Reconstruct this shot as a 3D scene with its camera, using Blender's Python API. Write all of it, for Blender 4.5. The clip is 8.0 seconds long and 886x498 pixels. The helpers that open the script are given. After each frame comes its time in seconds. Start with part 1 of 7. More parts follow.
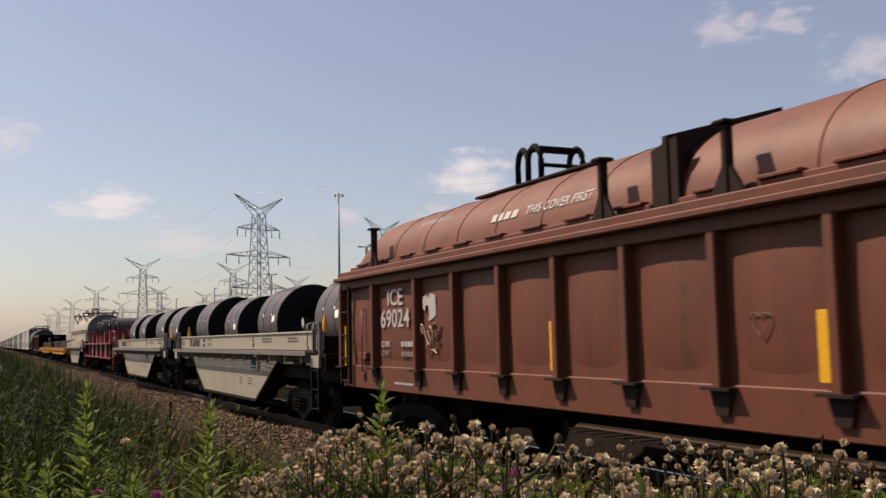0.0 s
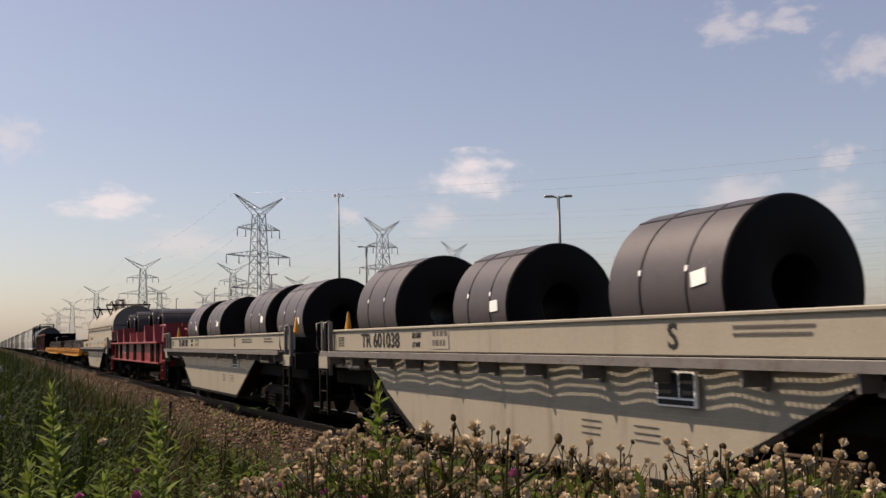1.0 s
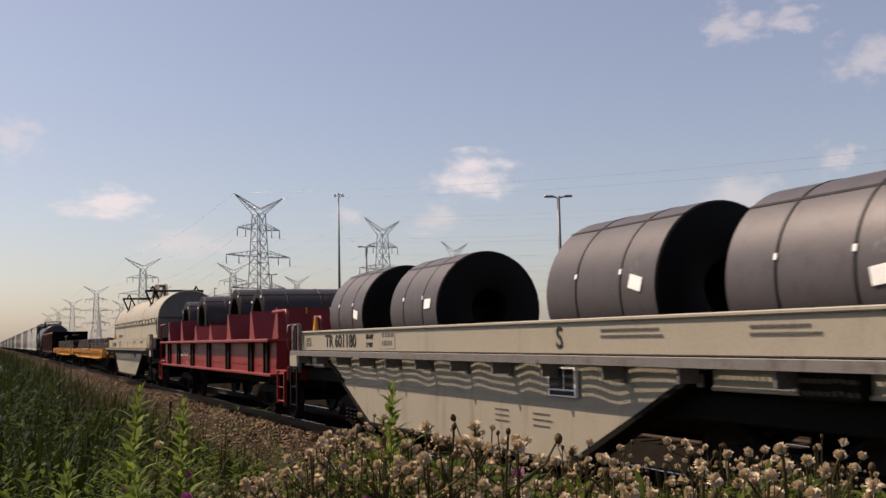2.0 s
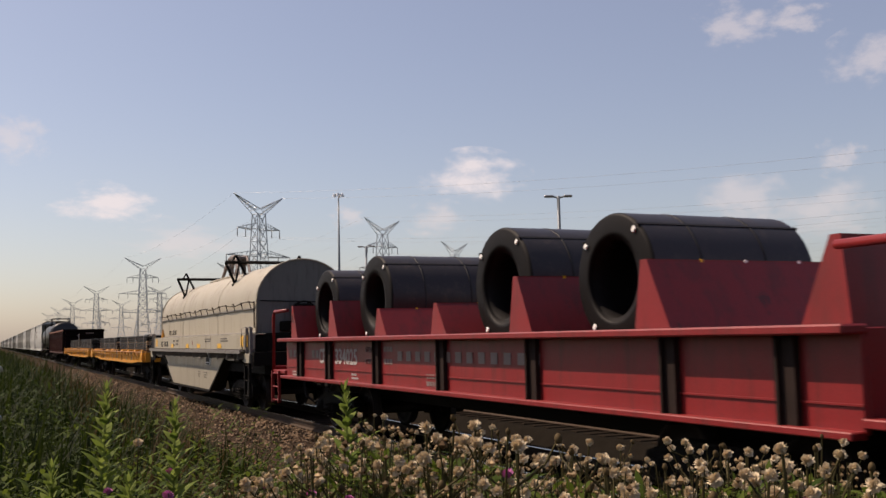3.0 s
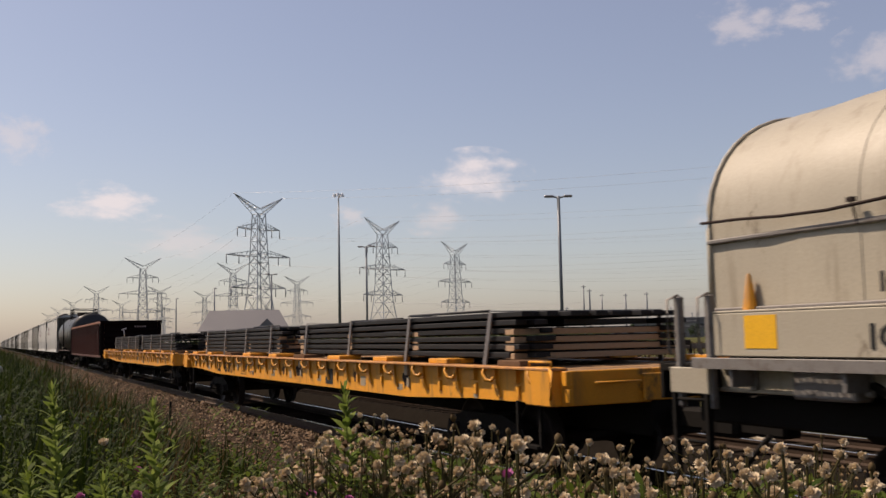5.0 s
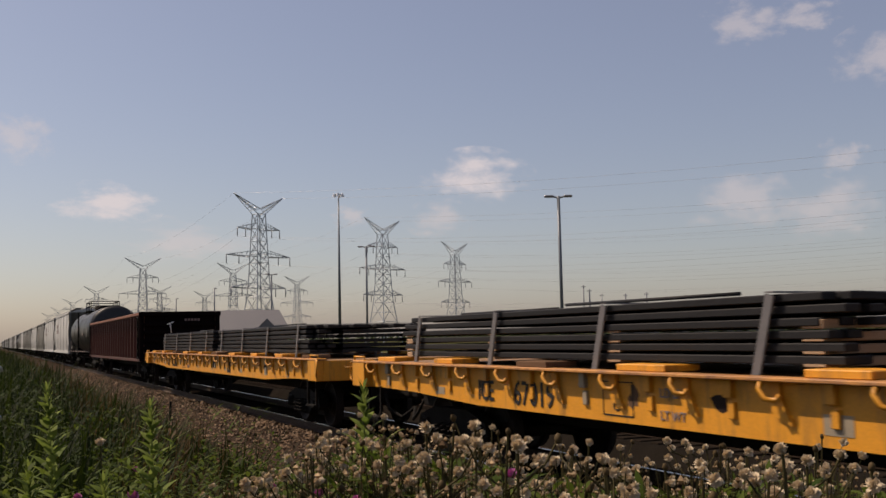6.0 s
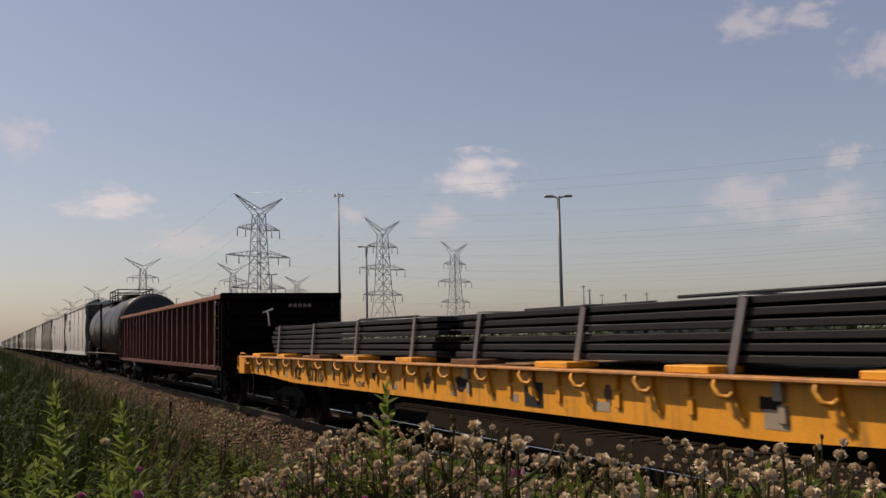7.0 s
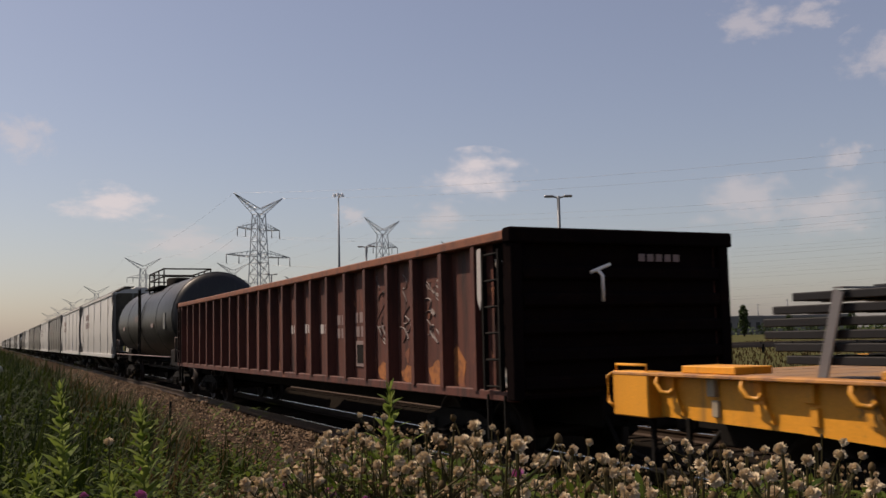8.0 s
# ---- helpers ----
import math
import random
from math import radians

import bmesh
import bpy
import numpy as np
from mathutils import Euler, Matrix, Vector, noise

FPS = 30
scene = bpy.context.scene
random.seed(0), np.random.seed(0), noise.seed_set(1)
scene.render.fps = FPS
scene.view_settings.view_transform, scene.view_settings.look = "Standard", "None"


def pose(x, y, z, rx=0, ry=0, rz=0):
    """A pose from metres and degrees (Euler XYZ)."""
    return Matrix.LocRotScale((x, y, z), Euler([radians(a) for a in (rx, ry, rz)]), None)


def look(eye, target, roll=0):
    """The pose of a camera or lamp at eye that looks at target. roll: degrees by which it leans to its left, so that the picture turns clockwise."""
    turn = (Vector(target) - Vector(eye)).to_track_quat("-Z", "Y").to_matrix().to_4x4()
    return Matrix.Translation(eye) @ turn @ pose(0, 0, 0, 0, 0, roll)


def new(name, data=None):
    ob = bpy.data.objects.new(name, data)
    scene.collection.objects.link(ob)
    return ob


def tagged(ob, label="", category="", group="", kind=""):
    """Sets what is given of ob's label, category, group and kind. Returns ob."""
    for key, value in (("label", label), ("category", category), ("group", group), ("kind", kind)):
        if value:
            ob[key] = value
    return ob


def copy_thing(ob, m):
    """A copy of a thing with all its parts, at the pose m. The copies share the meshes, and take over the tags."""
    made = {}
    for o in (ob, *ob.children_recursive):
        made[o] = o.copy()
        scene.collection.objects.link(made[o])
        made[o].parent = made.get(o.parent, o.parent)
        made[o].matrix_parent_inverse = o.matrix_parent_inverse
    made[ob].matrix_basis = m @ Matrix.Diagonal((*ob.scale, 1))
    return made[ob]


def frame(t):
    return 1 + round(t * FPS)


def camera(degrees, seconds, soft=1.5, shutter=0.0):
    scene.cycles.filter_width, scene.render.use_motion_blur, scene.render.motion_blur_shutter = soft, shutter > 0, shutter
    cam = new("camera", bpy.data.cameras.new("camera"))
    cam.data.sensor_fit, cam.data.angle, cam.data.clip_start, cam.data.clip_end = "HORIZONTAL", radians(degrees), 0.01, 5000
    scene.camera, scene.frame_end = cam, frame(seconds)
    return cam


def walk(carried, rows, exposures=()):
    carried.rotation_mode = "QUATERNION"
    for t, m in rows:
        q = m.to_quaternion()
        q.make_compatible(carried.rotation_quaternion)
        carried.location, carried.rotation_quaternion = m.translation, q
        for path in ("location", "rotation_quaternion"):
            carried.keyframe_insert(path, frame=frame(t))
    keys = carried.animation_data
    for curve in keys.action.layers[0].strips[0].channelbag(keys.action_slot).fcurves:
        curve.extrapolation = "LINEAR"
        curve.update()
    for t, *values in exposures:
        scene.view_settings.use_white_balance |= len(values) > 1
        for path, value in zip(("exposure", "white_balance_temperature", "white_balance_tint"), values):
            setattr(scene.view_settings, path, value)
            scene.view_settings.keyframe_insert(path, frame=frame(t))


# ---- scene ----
cam = camera(49.21, 8.0, soft=1.5, shutter=0.08)
EYE = pose(0, 0, 1.75, 95.143, 1.245, -24.888)
walk(cam, [(0.0, EYE), (8.0, EYE)], exposures=[(0.0, 0.35, 7150, 18), (4.7, 0.35, 7150, 18), (5.8, 0.05, 7150, 18), (8.0, 0.05, 7150, 18)])

# ---- sky, sun ----
SUN_AZ, SUN_EL = 45.0, 52.0          # degrees from +y towards -x; above the horizon
world = bpy.data.worlds.new("sky")
scene.world = world
world.use_nodes = True
wn, wl = world.node_tree.nodes, world.node_tree.links
wn.clear()
sky = wn.new("ShaderNodeTexSky")
sky.sky_type = "NISHITA"
sky.sun_disc = False
sky.sun_elevation = radians(SUN_EL)
sky.sun_rotation = radians(-SUN_AZ)
sky.air_density, sky.dust_density, sky.ozone_density = 1.0, 1.4, 1.6
back = wn.new("ShaderNodeBackground")
back.inputs["Strength"].default_value = 0.0735
veil = wn.new("ShaderNodeVectorMath")      # thin even summer haze over the whole sky
veil.operation = "MULTIPLY_ADD"
veil.inputs[1].default_value = (1.05, 1.06, 1.04)
veil.inputs[2].default_value = (1.00, 0.92, 1.22)
wl.new(sky.outputs[0], veil.inputs[0])
wl.new(veil.outputs[0], back.inputs["Color"])
wout = wn.new("ShaderNodeOutputWorld")
wl.new(back.outputs[0], wout.inputs["Surface"])

sun_data = bpy.data.lights.new("sun", "SUN")
sun_data.energy, sun_data.angle, sun_data.color = 5.0, radians(0.6), (1.0, 0.885, 0.74)
sun = new("sun", sun_data)
_se, _sa = radians(SUN_EL), radians(SUN_AZ)
SUN_DIR = Vector((-math.cos(_se) * math.sin(_sa), math.cos(_se) * math.cos(_sa), math.sin(_se)))
sun.matrix_world = look(SUN_DIR * 60, (0, 0, 0))


# ---- materials ----
def mat(name, colour, rough=0.6, metal=0.0, vary=0.25, scale=3.0, bump=0.15, dirt=None, dirt_amount=0.35,
        streak=False, rand=0.0, fine=60.0, spots=None):
    """A painted or natural surface: base colour with coarse and fine variation, optional dirt or rust, fine relief."""
    m = bpy.data.materials.new(name)
    m.use_nodes = True
    n, l = m.node_tree.nodes, m.node_tree.links
    b = n["Principled BSDF"]
    b.inputs["Metallic"].default_value = metal
    b.inputs["Specular IOR Level"].default_value = 0.0 if rough >= 0.84 else (0.12 if max(colour) < 0.07 and rough > 0.45 else 0.4)
    co = n.new("ShaderNodeTexCoord")
    src = co.outputs["Object"]
    coarse = n.new("ShaderNodeTexNoise")
    coarse.inputs["Scale"].default_value = scale
    coarse.inputs["Detail"].default_value = 6
    coarse.inputs["Roughness"].default_value = 0.65
    grain = n.new("ShaderNodeTexNoise")
    grain.inputs["Scale"].default_value = fine
    grain.inputs["Detail"].default_value = 3
    l.new(src, grain.inputs["Vector"])
    if streak:
        mp = n.new("ShaderNodeMapping")
        mp.inputs["Scale"].default_value = (3.0, 3.0, 0.35)
        l.new(src, mp.inputs["Vector"])
        l.new(mp.outputs[0], coarse.inputs["Vector"])
    else:
        l.new(src, coarse.inputs["Vector"])
    dark = tuple(c * (1 - vary) for c in colour)
    light = tuple(min(1, c * (1 + vary)) for c in colour)
    ramp = n.new("ShaderNodeMix")
    ramp.data_type = "RGBA"
    ramp.inputs[6].default_value = (*dark, 1)
    ramp.inputs[7].default_value = (*light, 1)
    l.new(coarse.outputs["Fac"], ramp.inputs[0])
    bw = n.new("ShaderNodeMath")
    bw.operation = "MULTIPLY_ADD"
    bw.inputs[1].default_value, bw.inputs[2].default_value = 0.5, 0.75
    l.new(grain.outputs["Fac"], bw.inputs[0])
    sc = n.new("ShaderNodeVectorMath")
    sc.operation = "SCALE"
    l.new(ramp.outputs[2], sc.inputs[0])
    l.new(bw.outputs[0], sc.inputs["Scale"])
    col = sc.outputs[0]
    if rand:
        oi = n.new("ShaderNodeObjectInfo")
        rm = n.new("ShaderNodeMath")
        rm.operation = "MULTIPLY_ADD"
        rm.inputs[1].default_value, rm.inputs[2].default_value = rand, 1 - rand / 2
        l.new(oi.outputs["Random"], rm.inputs[0])
        s2 = n.new("ShaderNodeVectorMath")
        s2.operation = "SCALE"
        l.new(col, s2.inputs[0])
        l.new(rm.outputs[0], s2.inputs["Scale"])
        col = s2.outputs[0]
    if dirt:
        dn = n.new("ShaderNodeTexNoise")
        dn.inputs["Scale"].default_value = scale * 1.7
        dn.inputs["Detail"].default_value = 8
        dn.inputs["Roughness"].default_value = 0.7
        if streak:
            mp2 = n.new("ShaderNodeMapping")
            mp2.inputs["Scale"].default_value = (2.0, 2.0, 0.25)
            mp2.inputs["Location"].default_value = (5, 3, 1)
            l.new(src, mp2.inputs["Vector"])
            l.new(mp2.outputs[0], dn.inputs["Vector"])
        else:
            l.new(src, dn.inputs["Vector"])
        cr = n.new("ShaderNodeMapRange")
        cr.inputs["From Min"].default_value = 0.62 - dirt_amount * 0.35
        cr.inputs["From Max"].default_value = 0.80 - dirt_amount * 0.25
        l.new(dn.outputs["Fac"], cr.inputs["Value"])
        dm = n.new("ShaderNodeMix")
        dm.data_type = "RGBA"
        dm.inputs[7].default_value = (*dirt, 1)
        l.new(cr.outputs[0], dm.inputs[0])
        l.new(col, dm.inputs[6])
        col = dm.outputs[2]
    if spots:
        sn = n.new("ShaderNodeTexNoise")
        sn.inputs["Scale"].default_value = spots[2]
        sn.inputs["Detail"].default_value = 9
        sn.inputs["Roughness"].default_value = 0.72
        sv = n.new("ShaderNodeMapping")
        sv.inputs["Scale"].default_value = (1.0, 1.0, 0.6)
        sv.inputs["Location"].default_value = (2, 7, 4)
        l.new(src, sv.inputs["Vector"])
        l.new(sv.outputs[0], sn.inputs["Vector"])
        sr = n.new("ShaderNodeMapRange")
        sr.inputs["From Min"].default_value, sr.inputs["From Max"].default_value = spots[1], spots[1] + 0.05
        sr.inputs["To Max"].default_value = 0.85
        l.new(sn.outputs["Fac"], sr.inputs["Value"])
        sm = n.new("ShaderNodeMix")
        sm.data_type = "RGBA"
        sm.inputs[7].default_value = (*spots[0], 1)
        l.new(sr.outputs[0], sm.inputs[0])
        l.new(col, sm.inputs[6])
        col = sm.outputs[2]
    l.new(col, b.inputs["Base Color"])
    rr = n.new("ShaderNodeMapRange")
    rr.inputs["To Min"].default_value = max(0.05, rough - 0.12)
    rr.inputs["To Max"].default_value = min(1.0, rough + 0.12)
    l.new(coarse.outputs["Fac"], rr.inputs["Value"])
    l.new(rr.outputs[0], b.inputs["Roughness"])
    if bump:
        bp = n.new("ShaderNodeBump")
        bp.inputs["Strength"].default_value = bump
        bp.inputs["Distance"].default_value = 0.01
        l.new(grain.outputs["Fac"], bp.inputs["Height"])
        l.new(bp.outputs[0], b.inputs["Normal"])
    return m


def leaf_mat(name, c1, c2, trans=0.35):
    """Leaves and stems: hue varies from piece to piece; a little light passes through."""
    m = bpy.data.materials.new(name)
    m.use_nodes = True
    n, l = m.node_tree.nodes, m.node_tree.links
    b = n["Principled BSDF"]
    b.inputs["Roughness"].default_value = 0.65
    b.inputs["Specular IOR Level"].default_value = 0.10
    geo = n.new("ShaderNodeNewGeometry")
    mx = n.new("ShaderNodeMix")
    mx.data_type = "RGBA"
    mx.inputs[6].default_value, mx.inputs[7].default_value = (*c1, 1), (*c2, 1)
    l.new(geo.outputs["Random Per Island"], mx.inputs[0])
    l.new(mx.outputs[2], b.inputs["Base Color"])
    tr = n.new("ShaderNodeBsdfTranslucent")
    l.new(mx.outputs[2], tr.inputs["Color"])
    ms = n.new("ShaderNodeMixShader")
    ms.inputs[0].default_value = trans
    l.new(b.outputs[0], ms.inputs[1])
    l.new(tr.outputs[0], ms.inputs[2])
    l.new(ms.outputs[0], n["Material Output"].inputs["Surface"])
    return m


RUST_RED = mat("oxide_red_paint", (0.1051, 0.0274, 0.0109), 0.65, 0, 0.22, 1.2, 0.2, (0.0597, 0.0225, 0.0125), 0.35, True, spots=((0.0484, 0.0176, 0.0086), 0.61, 1.6))
RUST_HOOD = mat("faded_oxide_paint", (0.1340, 0.0441, 0.0230), 0.6, 0, 0.2, 1.5, 0.2, (0.0830, 0.0274, 0.0148), 0.35, spots=((0.2160, 0.1284, 0.0804), 0.64, 1.1))
DARK_RUST = mat("dark_rust", (0.021, 0.013, 0.011), 0.75, 0, 0.4, 4, 0.3)
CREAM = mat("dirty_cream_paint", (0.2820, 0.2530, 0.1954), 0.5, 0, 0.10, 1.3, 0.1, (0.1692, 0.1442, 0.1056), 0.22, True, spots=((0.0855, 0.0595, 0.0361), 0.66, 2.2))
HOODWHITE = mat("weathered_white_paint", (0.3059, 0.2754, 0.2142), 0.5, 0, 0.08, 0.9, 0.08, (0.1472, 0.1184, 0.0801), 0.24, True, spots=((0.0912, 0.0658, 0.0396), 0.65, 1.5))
GREYSTEEL = mat("grey_grating_steel", (0.151, 0.141, 0.131), 0.6, 0.2, 0.2, 5, 0.2, (0.081, 0.060, 0.045), 0.3)
HEADGREY = mat("dark_grey_paint", (0.105, 0.106, 0.100), 0.5, 0, 0.2, 2, 0.1, (0.05, 0.045, 0.04), 0.3, True)
COIL = mat("rolled_steel", (0.0731, 0.0655, 0.0684), 0.5, 0.25, 0.12, 2.5, 0.06, (0.0579, 0.0484, 0.0484), 0.3, rand=0.2, spots=((0.1358, 0.1292, 0.1321), 0.63, 2.4))
# Coil steel taken near black: shade of ends and bores is put in.
COILEND = mat("shaded_coil_end_steel", (0.007, 0.006, 0.006), 0.6, 0.3, 0.2, 8, 0.2)
STRAP = mat("steel_strap", (0.029, 0.028, 0.029), 0.5, 0.4, 0.2, 8, 0.1)
PAPER = mat("white_tag", (0.80, 0.79, 0.76), 0.6, 0, 0.05, 8, 0.02)
RED = mat("bright_red_paint", (0.1800, 0.0117, 0.0128), 0.45, 0, 0.18, 1.4, 0.1, (0.0873, 0.0135, 0.0112), 0.3, True, spots=((0.0531, 0.0135, 0.0104), 0.62, 2.0))
YELLOW = mat("worn_yellow_paint", (0.6000, 0.2553, 0.0196), 0.5, 0, 0.15, 1.6, 0.1, (0.1752, 0.1000, 0.0322), 0.28, True, spots=((0.1008, 0.0633, 0.0203), 0.60, 1.8))
YELTAPE = mat("reflective_yellow", (0.606, 0.328, 0.014), 0.35, 0, 0.08, 6, 0.02)
BARE = mat("scuffed_primer", (0.277, 0.227, 0.160), 0.55, 0.1, 0.2, 3, 0.1)
GONDOLA = mat("rusted_brown_paint", (0.0808, 0.0234, 0.0144), 0.7, 0, 0.35, 1.6, 0.3, (0.0171, 0.0070, 0.0050), 0.45, True, spots=((0.1520, 0.0491, 0.0209), 0.60, 1.7))
RUSTBRIGHT = mat("bright_orange_rust", (0.30, 0.11, 0.03), 0.75, 0, 0.35, 5, 0.3, (0.10, 0.035, 0.02), 0.45)
GONDLIGHT = mat("rusted_orange_patch", (0.176, 0.061, 0.029), 0.7, 0, 0.3, 3, 0.3, (0.071, 0.029, 0.021), 0.4)
BLACK = mat("black_tank_paint", (0.011, 0.011, 0.011), 0.42, 0, 0.3, 2, 0.1, (0.029, 0.027, 0.024), 0.25, True)
UNDER = mat("grimy_black_steel", (0.007, 0.006, 0.005), 0.8, 0.1, 0.4, 6, 0.3)
WHEEL = mat("worn_wheel_steel", (0.020, 0.015, 0.013), 0.6, 0.3, 0.3, 6, 0.2)
HOPPER = mat("hopper_white_paint", (0.399, 0.399, 0.381), 0.5, 0, 0.08, 0.8, 0.05, (0.242, 0.218, 0.181), 0.2, True, spots=((0.168, 0.143, 0.109), 0.64, 0.8))
HOPGREY = mat("hopper_grey_paint", (0.123, 0.120, 0.105), 0.55, 0, 0.12, 0.8, 0.05, (0.066, 0.055, 0.039), 0.3, True)
PIPE = mat("mill_scale_steel", (0.018, 0.018, 0.019), 0.55, 0.1, 0.25, 3, 0.1)
WOOD = mat("weathered_timber", (0.118, 0.073, 0.047), 0.85, 0, 0.3, 6, 0.3)
WOODEND = mat("fresh_timber_end", (0.323, 0.215, 0.128), 0.8, 0, 0.2, 12, 0.2)
BAND = mat("galvanised_band", (0.176, 0.165, 0.165), 0.45, 0.5, 0.15, 5, 0.05)
RAILSTEEL = mat("rail_steel", (0.055, 0.038, 0.028), 0.55, 0.4, 0.3, 6, 0.2)
RAILTOP = mat("polished_rail_head", (0.378, 0.361, 0.353), 0.25, 0.9, 0.1, 6, 0.02)
TIE = mat("creosoted_tie", (0.018, 0.014, 0.011), 0.85, 0, 0.35, 5, 0.4)
STONE = mat("ballast_stone", (0.033, 0.024, 0.018), 0.85, 0, 0.3, 14, 0.4)
GROUND = mat("weedy_soil", (0.030, 0.030, 0.013), 0.95, 0, 0.45, 0.6, 0.5, (0.050, 0.037, 0.022), 0.35)
FIELD = mat("dry_meadow", (0.063, 0.062, 0.030), 0.95, 0, 0.35, 0.05, 0.3, (0.057, 0.066, 0.025), 0.4)
# Lighter, bluish steel: distance haze over the towers is put into this colour.
GALV = mat("hazed_galvanised_steel", (0.281, 0.313, 0.345), 0.5, 0.3, 0.12, 2, 0.05)
POLE = mat("pole_steel", (0.128, 0.143, 0.161), 0.5, 0.3, 0.12, 2, 0.05)
# Cable grey is raised to paint in the haze that fades the lines.
CABLE = mat("conductor", (0.38, 0.39, 0.41), 0.5, 0.4, 0.05, 2, 0)
INSUL = mat("grey_porcelain", (0.20, 0.21, 0.23), 0.3, 0, 0.1, 4, 0)
LENS = mat("lamp_glass", (0.8, 0.82, 0.85), 0.15, 0, 0.03, 4, 0)
ROOF = mat("grey_metal_roof", (0.141, 0.138, 0.141), 0.55, 0.1, 0.1, 0.5, 0.05)
WALLB = mat("brown_siding", (0.081, 0.060, 0.050), 0.7, 0, 0.15, 0.6, 0.1)
WALLG = mat("pale_siding", (0.212, 0.207, 0.202), 0.7, 0, 0.1, 0.4, 0.1)
GLASS = mat("dark_glazing", (0.025, 0.029, 0.034), 0.1, 0, 0.1, 3, 0)
LETTER = mat("black_stencil", (0.025, 0.025, 0.025), 0.6, 0, 0.2, 30, 0)
LETTERW = mat("white_stencil", (0.365, 0.341, 0.323), 0.6, 0, 0.2, 30, 0)
LETTERG = mat("faded_stencil", (0.181, 0.136, 0.126), 0.6, 0, 0.2, 30, 0)
LETTERD = mat("worn_black_stencil", (0.084, 0.076, 0.067), 0.6, 0, 0.3, 30, 0)
FADEGREY = mat("faded_grey_spray", (0.105, 0.08, 0.075), 0.7, 0, 0.3, 20, 0)
FADECREAM = mat("faded_spray_paint", (0.26, 0.19, 0.11), 0.6, 0, 0.3, 20, 0)
# Near-black copy of the gondola brown; the end's shade is put into it.
GONDEND = mat("shaded_brown_paint", (0.007, 0.005, 0.005), 0.85, 0, 0.4, 2, 0.3, (0.014, 0.008, 0.006), 0.25)
GREEN = leaf_mat("weed_leaf", (0.0345, 0.0595, 0.0070), (0.0915, 0.1190, 0.0182), 0.45)
BRIGHT = leaf_mat("goldenrod_leaf", (0.090, 0.135, 0.022), (0.195, 0.240, 0.055), 0.45)
GRASS = leaf_mat("grass_blade", (0.0044, 0.0106, 0.0013), (0.0253, 0.0370, 0.0050), 0.35)
DRYGRASS = leaf_mat("dry_grass_blade", (0.0387, 0.0248, 0.0090), (0.0851, 0.0550, 0.0202), 0.3)
STEM = leaf_mat("thistle_stem", (0.0258, 0.0258, 0.0086), (0.0731, 0.0568, 0.0224), 0.1)
FLUFF = leaf_mat("seed_fluff", (0.34, 0.24, 0.14), (0.85, 0.74, 0.55), 0.35)
WEED = leaf_mat("bank_weed_leaf", (0.0042, 0.0115, 0.0018), (0.0390, 0.0612, 0.0084), 0.4)
RUSTWEED = leaf_mat("withered_leaf", (0.05, 0.025, 0.010), (0.17, 0.085, 0.035), 0.3)
FLUFFS = leaf_mat("small_seed_fluff", (0.09, 0.05, 0.022), (0.55, 0.39, 0.22), 0.3)
BUD = leaf_mat("brown_bud", (0.0516, 0.0344, 0.0155), (0.0946, 0.0645, 0.0292), 0.1)
PINK = leaf_mat("pink_petal", (0.42, 0.11, 0.28), (0.58, 0.20, 0.42), 0.3)
TREELEAF = leaf_mat("tree_leaf", (0.0258, 0.0430, 0.0155), (0.0516, 0.0731, 0.0258), 0.2)
BARK = mat("tree_bark", (0.076, 0.059, 0.042), 0.9, 0, 0.3, 5, 0.4)


